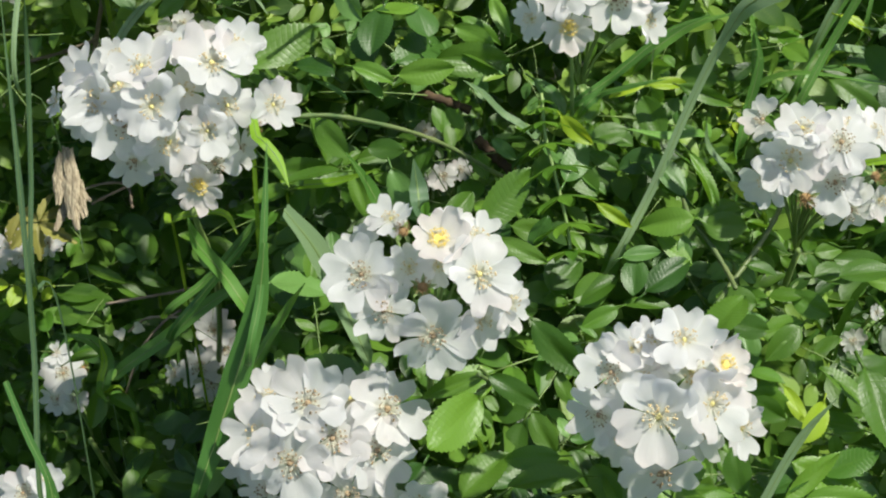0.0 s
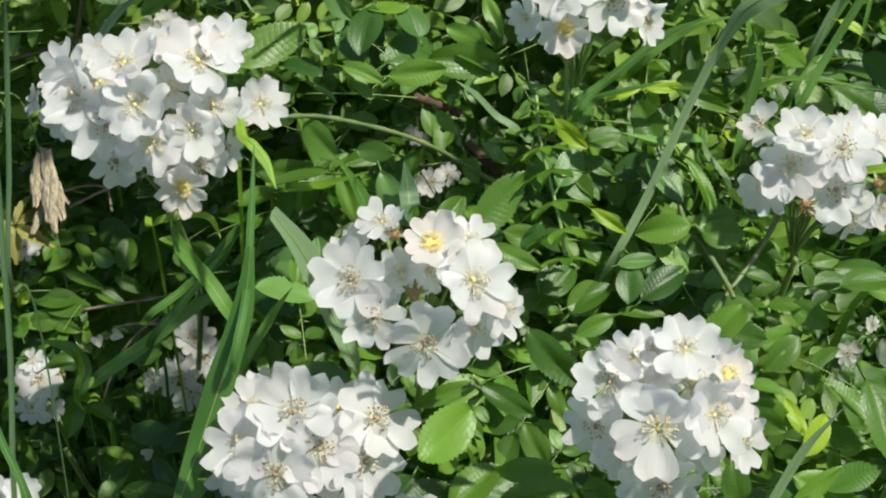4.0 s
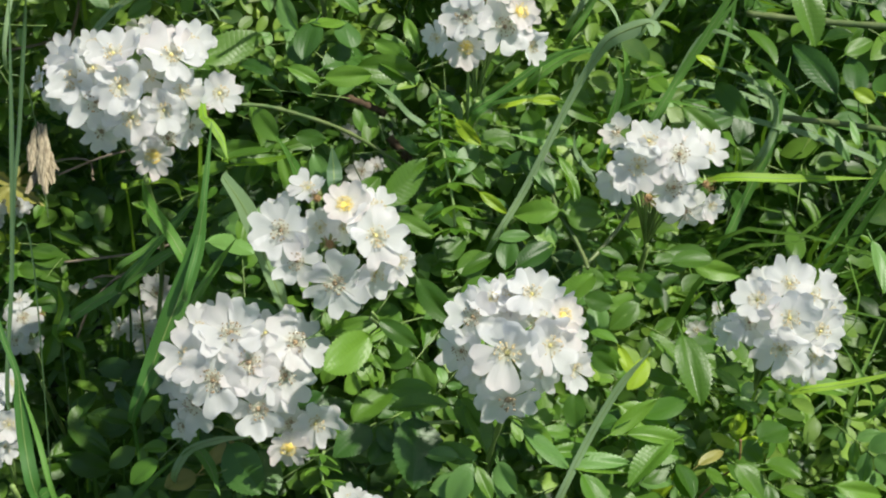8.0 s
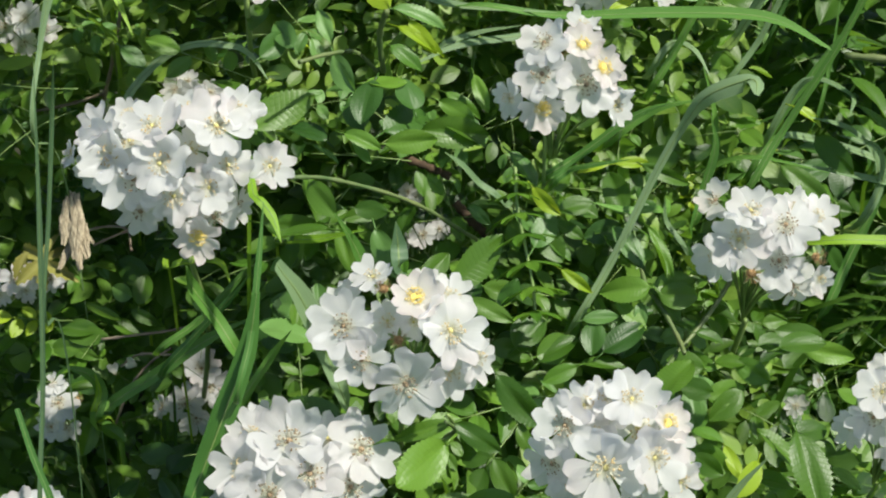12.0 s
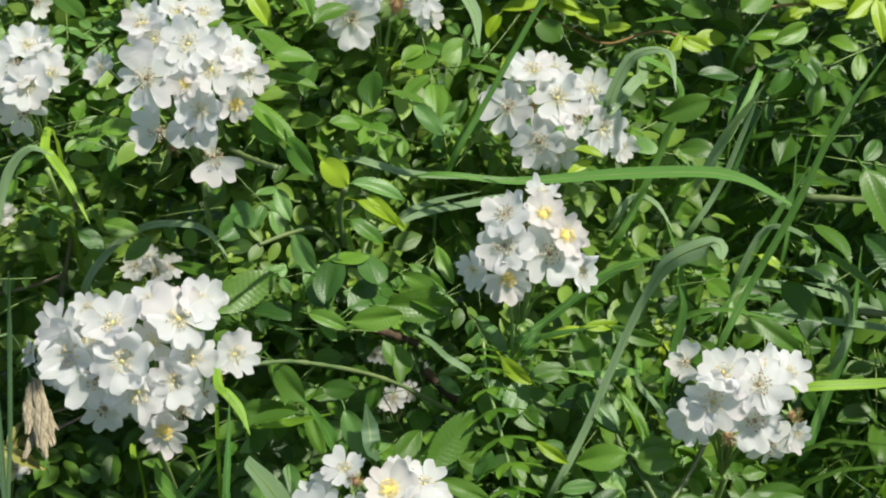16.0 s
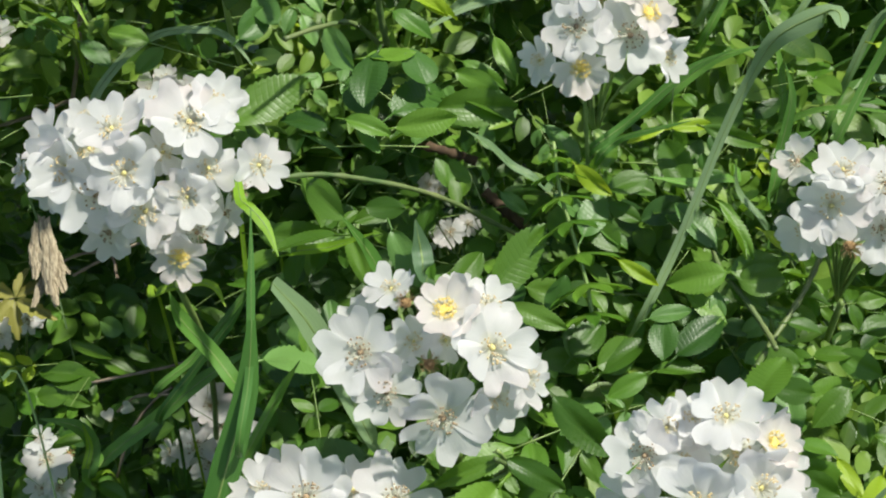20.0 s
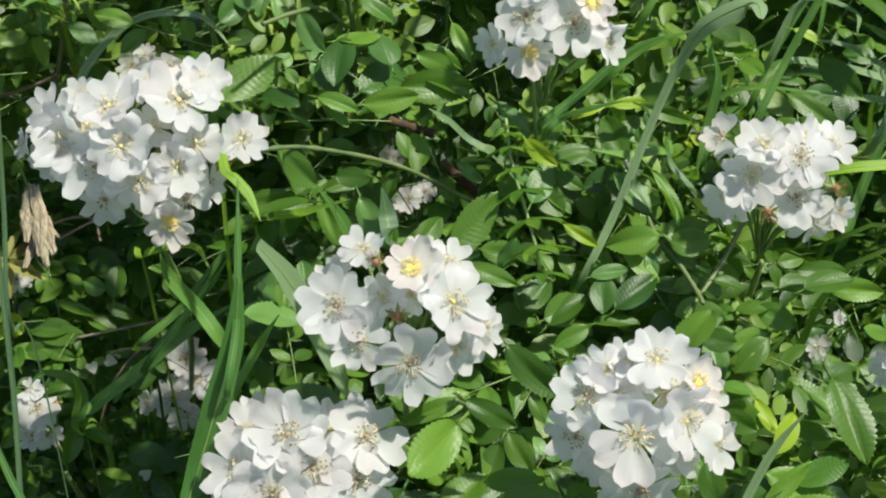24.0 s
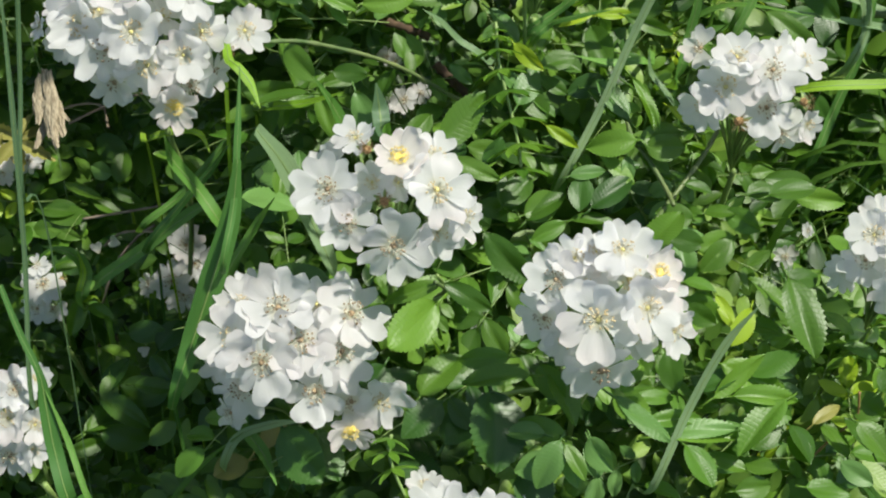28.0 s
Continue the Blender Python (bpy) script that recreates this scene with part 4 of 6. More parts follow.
# ---- flowers ----
def petal_shape(width, cup, notch, turn=0.0, wave=0.03):
    vs, uv, fs = [], [], []
    rows, cols = 8, 8
    for i in range(rows + 1):
        k = i / rows
        for j in range(cols + 1):
            c = 2 * j / cols - 1
            half = width / 2 * (0.16 + 0.84 * math.sin(math.pi / 2 * min(k * 1.25, 1)) ** 1.25)
            if k > 0.76:
                half *= math.sqrt(max(1 - ((k - 0.76) / 0.29) ** 2, 0.05))
            reach = k * (1 - notch * (1 - abs(c)) ** 1.3 * k ** 5)
            x = c * half
            z = cup * k * k + 0.13 * c * c * k + wave * math.sin(5 * c + 3 * k + 20 * width) * k - 0.05 * abs(c) ** 3 * k ** 4 + turn * c * k * k
            vs.append((x, 0.06 + reach * 0.94, z))
            uv.append((c, k))
    for i in range(rows):
        for j in range(cols):
            a = i * (cols + 1) + j
            fs.append((a, a + 1, a + cols + 2, a + cols + 1))
    return vs, fs, uv


SHAPES = [(0.98, 0.10, 0.2), (1.05, 0.2, 0.17, 0.1), (0.9, 0.0, 0.28, -0.1), (1.02, 0.3, 0.16), (0.88, -0.1, 0.24, 0.12), (0.95, -0.2, 0.2, -0.08),
          (1.0, 0.38, 0.18, 0.2, 0.05), (1.02, 0.12, 0.3, -0.2, 0.06), (1.1, 0.25, 0.13, 0.0, 0.07), (0.86, 0.05, 0.12, 0.15, 0.05)]
PETALS = {mat.name: [mesh_of("petal", *petal_shape(*s)[:2], mat, petal_shape(*s)[2]) for s in SHAPES] for mat in (WHITE, BLUSH, AGED)}


def stamen_mesh(mat, count, spread, tall, seed, size=1.0):
    """Pale threads spreading from the heart, each with a grain of pollen at its end."""
    r = random.Random(seed)
    vs, fs, which = [], [], []
    for i in range(count):
        a, q = r.uniform(0, 6.283), spread * (0.25 + 0.75 * math.sqrt(r.random()))
        tip = Vector((q * math.cos(a), q * math.sin(a), tall * r.uniform(0.6, 1.1)))
        root = Vector((0.05 * math.cos(a), 0.05 * math.sin(a), 0.03))
        b = len(vs)
        v, g = tube([root, root.lerp(tip, 0.6) + Vector((0, 0, 0.03)), tip], 0.007, 3)
        vs += v
        fs += [tuple(x + b for x in q2) for q2 in g]
        which += [1] * len(g)
        b = len(vs)
        e = r.uniform(0.02, 0.036) * size
        vs += [tip + Vector(o) * e for o in ((1, 0, 0), (-1, 0, 0), (0, 1, 0), (0, -1, 0), (0, 0, 1), (0, 0, -1))]
        g = ((0, 2, 4), (2, 1, 4), (1, 3, 4), (3, 0, 4), (2, 0, 5), (1, 2, 5), (3, 1, 5), (0, 3, 5))
        fs += [tuple(x + b for x in q2) for q2 in g]
        which += [0] * len(g)
    me = mesh_of("stamen_tuft", vs, fs, mat)
    me.materials.append(BROWN if mat == BROWN else THREAD)
    me.polygons.foreach_set("material_index", which)
    return me


STAMENS = {0: [stamen_mesh(YELLOW, 70, 0.36, 0.24, s, 1.2) for s in (1, 2)], 1: [stamen_mesh(CREAM, 34, 0.36, 0.22, s, 1.1) for s in (3, 4, 11)],
           2: [stamen_mesh(TAN, 32, 0.35, 0.2, s, 1.15) for s in (5, 6, 12)], 3: [stamen_mesh(BROWN, 60, 0.55, 0.45, s) for s in (7, 8)],
           4: [stamen_mesh(TAN, 24, 0.36, 0.2, s, 1.4) for s in (9, 10)]}


def dome(rad, high, sides=10):
    vs = [(0, 0, high)]
    for k in (0.5, 1.0):
        vs += [(rad * k * math.cos(6.2832 * s / sides), rad * k * math.sin(6.2832 * s / sides), high * (1 - k * k)) for s in range(sides)]
    vs += [(rad * 0.7 * math.cos(6.2832 * s / sides), rad * 0.7 * math.sin(6.2832 * s / sides), -rad) for s in range(sides)]
    fs = [(0, 1 + s, 1 + (s + 1) % sides) for s in range(sides)]
    for q in (0, 1):
        fs += [(1 + q * sides + s, 1 + (q + 1) * sides + s, 1 + (q + 1) * sides + (s + 1) % sides, 1 + q * sides + (s + 1) % sides) for s in range(sides)]
    return vs, fs


HEART = {0: mesh_of("flower_heart", *dome(0.30, 0.16), YELLOW), 1: mesh_of("flower_heart", *dome(0.10, 0.10), PISTIL),
         2: mesh_of("flower_heart", *dome(0.10, 0.12), TAN), 3: mesh_of("flower_heart", *dome(0.28, 0.22), BROWN), 4: mesh_of("flower_heart", *dome(0.12, 0.10), TAN)}
SEPAL = mesh_of("sepal", *leaf_shape(0.75, 0.22, 0.2, 0.3, 0, 4)[:2], STALK, leaf_shape(0.75, 0.22, 0.2, 0.3, 0, 4)[2])


def rose_cluster(label, flowers):
    """A head of roses: each flower with its petals and stamens, its stalk down to the shared stem."""
    n = len(flowers)
    mid = sum((slope(*q[:3]) for q in flowers), Vector()) / n
    foot = mid - TO_EYE * 0.035 - UP * 0.05
    top = tagged(new("rose_cluster"), label, "flowers", "rose clusters")
    top.location = foot
    to_top = Matrix.Translation(-foot)
    low = Vector((foot.x + rng.uniform(-0.04, 0.04), foot.y + 0.16, max(foot.z - 0.28, 0.05)))
    part("stem", mesh_of("stem", *tube([p - foot for p in smooth_line([foot + TO_EYE * 0.008, foot - UP * 0.08 + Vector((0, 0.04, 0)), low], 8)], 0.0016), STALK), top)
    for u, d, w, dia, roll, age, nx, nz in flowers:
        at = slope(u, d, w)
        face = TO_EYE + ACROSS * nx + ALONG * nz
        m = facing(at, face, ALONG) @ pose(0, 0, 0, 0, 0, roll)
        r = dia / 2 * 1.06
        keep_clear(at, r * 0.95)
        if d > 0.79 or w > 0.08:
            SUNNY.append((at, r + (0.006 if w < 0 else 0.02 if d > 0.79 else 0.012)))
        fl = part("rose_flower", HEART[age], top, to_top @ m @ Matrix.Diagonal((r, r, r, 1)), ("fresh rose with bright yellow stamens", "", "", "spent brown rose without petals", "")[age])
        part("stamen_tuft", rng.choice(STAMENS[age]), fl)
        back_end = m @ Vector((0, 0, -0.004))
        part("flower_stalk", mesh_of("flower_stalk", *tube([p - foot for p in smooth_line([back_end, back_end.lerp(foot, 0.5) - m.to_3x3() @ Vector((0, 0, 0.008)), foot], 5)], 0.0007, 5), STALK), top)
        if age == 3:
            for k in range(5):
                part("sepal", SEPAL, fl, pose(0, 0, -0.1, rng.uniform(-30, 30), 0, 72 * k + rng.uniform(-15, 15)))
            continue
        mat = {0: BLUSH, 4: AGED}.get(age, WHITE).name
        openness = {0: 9, 1: 6, 2: -2, 4: -8}[age]
        for k in range(5):
            if age in (2, 4) and rng.random() < 0.07:
                continue
            s = rng.uniform(0.92, 1.1)
            part("petal", rng.choice(PETALS[mat]), fl, pose(0, 0, 0.01 * (k % 2), openness + rng.uniform(-8, 9), rng.uniform(-9, 9), 72 * k + rng.uniform(-7, 7)) @ Matrix.Diagonal((s, s, s, 1)))
    return top


rose_cluster("dense dome of white multiflora roses with cream centres on a stem", [
        (-0.1232, 0.6322, 0.06, 0.0291, 50, 1, 0.1, 0),
        (-0.1282, 0.6356, 0.0776, 0.0283, 20, 1, -0.1, 0.45),
        (-0.0987, 0.6387, 0.0794, 0.0309, 60, 1, 0.15, 0.4),
        (-0.0892, 0.6448, 0.0875, 0.0231, 10, 1, 0.45, 0.6),
        (-0.1475, 0.6411, 0.0637, 0.0303, 30, 1, -0.45, 0.05),
        (-0.1364, 0.6403, 0.053, 0.0302, 40, 2, -0.15, -0.35),
        (-0.1551, 0.6473, 0.0765, 0.0232, 15, 1, -0.6, 0.35),
        (-0.1175, 0.6423, 0.0459, 0.0272, 10, 1, 0, -0.4),
        (-0.1016, 0.6447, 0.0509, 0.0231, 50, 1, 0.2, -0.2),
    ] + [
        (-0.0935, 0.6477, 0.0619, 0.024, 30, 1, 0.3, 0.05),
        (-0.0747, 0.6568, 0.0633, 0.0243, 20, 1, 0.5, 0.1),
        (-0.083, 0.6539, 0.0541, 0.0148, 0, 3, 0.2, -0.3),
        (-0.1132, 0.6527, 0.088, 0.0234, 35, 1, 0, 0.7),
        (-0.1069, 0.655, 0.028, 0.0228, 18, 0, -0.1, -0.45),
        (-0.1, 0.6553, 0.0374, 0.0248, 55, 2, 0.3, -0.4),
        (-0.1352, 0.6553, 0.0384, 0.021, 25, 4, -0.3, -0.6),
        (-0.1719, 0.6653, 0.0656, 0.0138, 0, 1, -1.2, 0.1),
        (-0.1445, 0.6605, 0.0851, 0.0175, 60, 1, -0.3, 0.7),
    ] + [
        (-0.1129, 0.658, 0.0699, 0.0211, 0, 1, 0.1, 0.2),
        (-0.0901, 0.664, 0.0449, 0.0176, 40, 4, 0.5, -0.4),
        (-0.1148, 0.6618, 0.039, 0.0188, 45, 2, 0.1, -0.7),
        (-0.1439, 0.6637, 0.073, 0.0238, 5, 1, -0.3, 0.3),
        (-0.16, 0.6679, 0.0583, 0.0202, 50, 1, -0.7, -0.4),
    ])
rose_cluster("rounded cluster of white roses, one tinged pink, around spent brown centres", [
        (-0.0018, 0.5844, 0.0038, 0.0225, 25, 0, 0, 0.35),
        (0.0142, 0.5863, -0.01, 0.0299, 50, 1, 0.3, 0),
        (-0.0322, 0.5921, -0.0101, 0.0286, 15, 2, -0.4, 0.05),
        (-0.004, 0.5907, -0.0341, 0.0301, 55, 2, 0.05, -0.35),
        (-0.0237, 0.5927, -0.0244, 0.0251, 5, 2, -0.25, -0.3),
        (0.0266, 0.5974, -0.0219, 0.0208, 30, 1, 0.65, -0.15),
        (-0.0208, 0.5976, 0.012, 0.0185, 40, 1, -0.2, 0.75),
        (0.0153, 0.5967, -0.0273, 0.0237, 10, 1, 0.35, -0.45),
        (-0.0133, 0.595, -0.007, 0.018, 60, 1, -0.2, 0.1),
    ] + [
        (0.0138, 0.5991, 0.0048, 0.0215, 30, 1, 0.5, 0.6),
        (-0.002, 0.5971, -0.007, 0.018, 45, 1, 0, -0.1),
        (-0.0155, 0.5905, 0.0070, 0.0135, 0, 3, -0.2, 0.4),
        (-0.0080, 0.5895, -0.0150, 0.0140, 0, 3, 0, 0.1),
        (-0.0331, 0.6088, 0.0002, 0.0184, 45, 1, -0.5, 0.45),
        (0.0048, 0.6057, 0.0094, 0.0172, 0, 1, 0.2, 0.7),
    ])
rose_cluster("drooping cluster of large white roses with one pink-flushed bloom", [
        (0.0785, 0.5452, -0.0612, 0.0325, 38, 1, 0, -0.1),
        (0.0985, 0.5479, -0.0567, 0.0279, 10, 1, 0.35, -0.1),
        (0.0889, 0.552, -0.0336, 0.0246, 65, 1, 0.1, 0.6),
        (0.1044, 0.5536, -0.0429, 0.0199, 20, 0, 0.6, 0.35),
        (0.0625, 0.5548, -0.0459, 0.0262, 30, 2, -0.5, 0.2),
        (0.0702, 0.5564, -0.0372, 0.02, 5, 1, -0.2, 0.6),
        (0.0788, 0.5574, -0.0347, 0.0168, 50, 1, 0, 0.7),
        (0.0819, 0.5589, -0.0838, 0.0296, 54, 4, 0.05, -0.9),
        (0.0585, 0.561, -0.0623, 0.0244, 15, 2, -0.6, -0.5),
    ] + [
        (0.1123, 0.5629, -0.0678, 0.0202, 60, 1, 0.8, -0.4),
        (0.0753, 0.5602, -0.0489, 0.0169, 20, 1, -0.1, 0.2),
        (0.0683, 0.5631, -0.0711, 0.0202, 0, 1, -0.4, -0.6),
        (0.0949, 0.563, -0.07, 0.0191, 30, 1, 0.3, -0.5),
        (0.0933, 0.5610, -0.0460, 0.0286, 25, 1, 0.1, 0.25),
        (0.0796, 0.5620, -0.0395, 0.0243, 40, 1, -0.25, 0.45),
        (0.1074, 0.5630, -0.0522, 0.0234, 10, 1, 0.4, 0.1),
    ])
rose_cluster("white rose cluster with golden stamens, a smaller pair hanging below", [
        (-0.0543, 0.6012, -0.062, 0.0308, 40, 2, 0, 0.4),
        (-0.0743, 0.605, -0.0751, 0.0289, 20, 1, -0.5, 0.05),
        (-0.0614, 0.6015, -0.0859, 0.0329, 55, 2, -0.15, -0.15),
        (-0.0446, 0.6018, -0.076, 0.0329, 10, 2, 0.1, 0),
        (-0.0227, 0.6082, -0.0651, 0.032, 35, 2, 0.5, 0.3),
        (-0.0267, 0.6058, -0.0815, 0.0307, 65, 2, 0.45, -0.15),
        (-0.0385, 0.6064, -0.0993, 0.029, 18, 2, 0, -0.3),
        (-0.0232, 0.6164, -0.1186, 0.0204, 25, 0, 0.1, -0.5),
        (-0.0105, 0.6186, -0.1057, 0.0255, 10, 1, 0.5, -0.2),
    ] + [
        (-0.0718, 0.6147, -0.0989, 0.0284, 45, 4, -0.4, -0.6),
        (-0.0729, 0.6198, -0.0628, 0.0256, 15, 1, -0.4, 0.5),
        (-0.0384, 0.6163, -0.0617, 0.0239, 50, 1, 0.2, 0.55),
        (-0.0776, 0.6249, -0.1119, 0.0166, 5, 4, -0.5, -0.4),
        (-0.0228, 0.62, -0.106, 0.0195, 40, 4, 0.2, -0.3),
        (-0.0672, 0.6259, -0.0562, 0.0197, 30, 1, -0.1, 0.7),
        (-0.0782, 0.6242, -0.0894, 0.0257, 10, 1, -0.5, -0.3),
    ])
rose_cluster("tight round cluster of white roses above the leaves", [
        (0.2249, 0.6032, -0.0373, 0.0271, 20, 1, 0, 0),
        (0.2218, 0.6052, -0.053, 0.0277, 50, 1, -0.1, -0.4),
        (0.2094, 0.6082, -0.0291, 0.0237, 10, 1, -0.45, 0.25),
        (0.2257, 0.6107, -0.0199, 0.0244, 40, 1, 0, 0.6),
        (0.2413, 0.6123, -0.0558, 0.0238, 15, 1, 0.35, -0.5),
        (0.207, 0.6119, -0.0406, 0.0223, 60, 2, -0.45, -0.05),
        (0.2441, 0.6141, -0.0428, 0.0254, 30, 1, 0.5, -0.1),
        (0.2384, 0.6163, -0.0241, 0.0269, 5, 1, 0.4, 0.4),
        (0.2006, 0.6188, -0.0456, 0.0186, 40, 1, -0.9, -0.2),
    ] + [
        (0.2505, 0.6208, -0.0324, 0.0187, 20, 1, 0.8, 0.1),
        (0.2161, 0.6207, -0.0212, 0.0199, 55, 1, -0.3, 0.6),
        (0.2492, 0.6264, -0.0196, 0.0182, 0, 1, 0.7, 0.5),
        (0.2404, 0.6245, -0.0629, 0.0181, 30, 4, 0.2, -0.8),
    ])
rose_cluster("tall cluster of white roses with two yellow-centred young blooms", [
        (-0.1178, 0.6609, 0.1969, 0.0307, 18, 2, -0.2, -0.05),
        (-0.0982, 0.6635, 0.2141, 0.0261, 50, 1, 0.1, 0.2),
        (-0.1214, 0.669, 0.2262, 0.0233, 10, 1, -0.3, 0.5),
        (-0.1154, 0.667, 0.2172, 0.0235, 40, 1, -0.2, 0.1),
        (-0.1004, 0.6657, 0.1954, 0.0171, 30, 0, 0.1, -0.2),
        (-0.0878, 0.6689, 0.203, 0.0263, 0, 1, 0.3, 0),
        (-0.0759, 0.6748, 0.2113, 0.019, 60, 1, 0.5, 0.3),
        (-0.0711, 0.6773, 0.202, 0.0207, 20, 1, 0.6, -0.05),
        (-0.0766, 0.6767, 0.1873, 0.0185, 45, 0, 0.3, -0.4),
    ] + [
        (-0.094, 0.6741, 0.1844, 0.0237, 15, 1, 0.1, -0.4),
        (-0.1139, 0.677, 0.1737, 0.0274, 35, 2, -0.2, -0.4),
        (-0.0883, 0.6856, 0.1625, 0.0289, 20, 2, 0.15, -0.25),
        (-0.1069, 0.6839, 0.2354, 0.0198, 5, 1, 0, 0.7),
        (-0.0938, 0.6865, 0.2351, 0.0204, 50, 1, 0.3, 0.6),
        (-0.145, 0.6874, 0.2078, 0.017, 0, 1, -1, 0),
        (-0.098, 0.6835, 0.178, 0.0212, 30, 4, 0.2, -0.5),
        (-0.0844, 0.6874, 0.2192, 0.0199, 25, 1, 0.3, 0.5),
        (-0.1086, 0.689, 0.1674, 0.0142, 0, 3, 0, -0.6),
    ])
rose_cluster("white rose cluster half hidden behind leaves", [
        (-0.1848, 0.7001, 0.2011, 0.0245, 15, 1, 0.1, -0.1),
        (-0.1912, 0.7018, 0.2109, 0.0246, 45, 2, -0.1, 0.1),
        (-0.1744, 0.7045, 0.2084, 0.0209, 10, 1, 0.5, 0),
        (-0.186, 0.7072, 0.2239, 0.0216, 30, 1, 0, 0.5),
        (-0.1783, 0.7082, 0.2196, 0.0175, 60, 1, 0.4, 0.3),
        (-0.1882, 0.7099, 0.1893, 0.0219, 20, 4, 0, -0.6),
        (-0.2019, 0.7106, 0.1993, 0.0234, 50, 1, -0.4, -0.2),
        (-0.2019, 0.7125, 0.2191, 0.0205, 5, 1, -0.3, 0.4),
    ])
rose_cluster("pale rose cluster deep among upper leaves", [
        (-0.2133, 0.7807, 0.2824, 0.0239, 15, 1, -0.1, 0.1),
        (-0.2003, 0.7834, 0.2672, 0.0176, 40, 4, 0.4, -0.3),
        (-0.1983, 0.7851, 0.2802, 0.016, 10, 1, 0.5, 0.2),
        (-0.2252, 0.7864, 0.2723, 0.0193, 30, 1, -0.3, -0.2),
    ])
rose_cluster("ageing white rose cluster with tan centres above young leaves", [
        (-0.0209, 0.7445, 0.2468, 0.0299, 35, 2, -0.2, -0.4),
        (0.0033, 0.7427, 0.2542, 0.0259, 10, 3, 0.3, -0.2),
        (-0.0105, 0.743, 0.268, 0.0259, 50, 2, 0, 0.1),
        (-0.0304, 0.7493, 0.2601, 0.024, 20, 1, -0.5, 0),
        (0.0175, 0.7492, 0.2621, 0.0261, 5, 2, 0.5, -0.1),
        (-0.0215, 0.7491, 0.275, 0.024, 40, 2, -0.3, 0.4),
        (0.0067, 0.7497, 0.2767, 0.0252, 60, 2, 0.3, 0.4),
        (-0.0074, 0.7524, 0.2887, 0.0262, 20, 1, 0, 0.7),
        (0.0207, 0.7584, 0.2531, 0.0186, 30, 4, 0.7, -0.4),
    ])
rose_cluster("white rose cluster behind arching grass blades", [
        (0.0634, 0.739, 0.1966, 0.0279, 15, 2, -0.5, 0),
        (0.0793, 0.7373, 0.1776, 0.0297, 54, 2, -0.1, -0.4),
        (0.0772, 0.7405, 0.2171, 0.0261, 30, 1, -0.2, 0.55),
        (0.0896, 0.7375, 0.2015, 0.0288, 5, 1, 0.1, 0.1),
        (0.1019, 0.7391, 0.1911, 0.0258, 40, 2, 0.3, -0.1),
        (0.1148, 0.7432, 0.1855, 0.0281, 60, 1, 0.5, -0.2),
        (0.109, 0.7433, 0.2065, 0.0244, 20, 1, 0.4, 0.35),
        (0.0886, 0.7459, 0.2188, 0.0202, 50, 1, 0.1, 0.7),
        (0.0767, 0.746, 0.1978, 0.0138, 0, 3, -0.1, 0),
    ] + [
        (0.1257, 0.7553, 0.1778, 0.017, 10, 1, 0.8, -0.4),
        (0.0704, 0.7525, 0.2138, 0.0204, 45, 1, -0.4, 0.4),
        (0.0915, 0.7513, 0.1749, 0.0216, 15, 1, 0.1, -0.5),
    ])
rose_cluster("loose cluster of white roses with three yellow-hearted blooms", [
        (0.0544, 0.6564, 0.1292, 0.025, 15, 2, -0.35, 0.3),
        (0.0542, 0.6573, 0.1142, 0.0278, 45, 2, -0.3, -0.05),
        (0.0733, 0.6589, 0.1293, 0.0197, 30, 0, 0.1, 0.4),
        (0.0839, 0.6616, 0.1192, 0.0225, 10, 0, 0.5, 0.2),
        (0.0761, 0.6619, 0.1107, 0.0296, 60, 2, 0.15, -0.15),
        (0.056, 0.6658, 0.0993, 0.0221, 20, 0, -0.1, -0.6),
        (0.04, 0.6718, 0.1034, 0.0183, 40, 1, -0.8, -0.2),
        (0.0922, 0.6732, 0.103, 0.0201, 5, 1, 0.7, -0.4),
        (0.0738, 0.6697, 0.1413, 0.0161, 50, 1, 0.1, 0.9),
    ] + [
        (0.063, 0.6678, 0.1252, 0.0138, 0, 3, 0, 0.2),
    ])
rose_cluster("white rose cluster crossed by a grass blade, some blooms spent", [
        (0.1564, 0.6511, 0.0525, 0.0243, 65, 1, -0.1, 0.45),
        (0.1735, 0.6519, 0.0466, 0.0292, 20, 2, 0.15, 0.1),
        (0.152, 0.6542, 0.0388, 0.0282, 45, 1, -0.2, -0.1),
        (0.1432, 0.6596, 0.0304, 0.0232, 10, 1, -0.5, -0.35),
        (0.1417, 0.6647, 0.0578, 0.0182, 50, 4, -0.5, 0.3),
        (0.1733, 0.6613, 0.0294, 0.0269, 35, 2, 0.1, -0.3),
        (0.1918, 0.6658, 0.0525, 0.0199, 15, 1, 0.6, 0.3),
    ] + [
        (0.1900, 0.6560, 0.0320, 0.0150, 0, 3, 0.5, -0.2),
        (0.1826, 0.6704, 0.0174, 0.025, 55, 4, 0.2, -0.8),
        (0.1590, 0.6560, 0.0225, 0.0165, 0, 3, -0.1, -0.5),
        (0.1812, 0.6702, 0.0560, 0.0166, 40, 1, 0.3, 0.6),
        (0.1979, 0.6783, 0.0223, 0.0168, 20, 1, 0.7, -0.6),
        (0.1706, 0.6697, 0.0396, 0.0263, 15, 1, 0, 0),
        (0.1861, 0.6737, 0.0554, 0.0237, 40, 1, 0.35, 0.3),
        (0.1691, 0.6734, 0.0547, 0.0223, 5, 1, 0.05, 0.5),
    ])
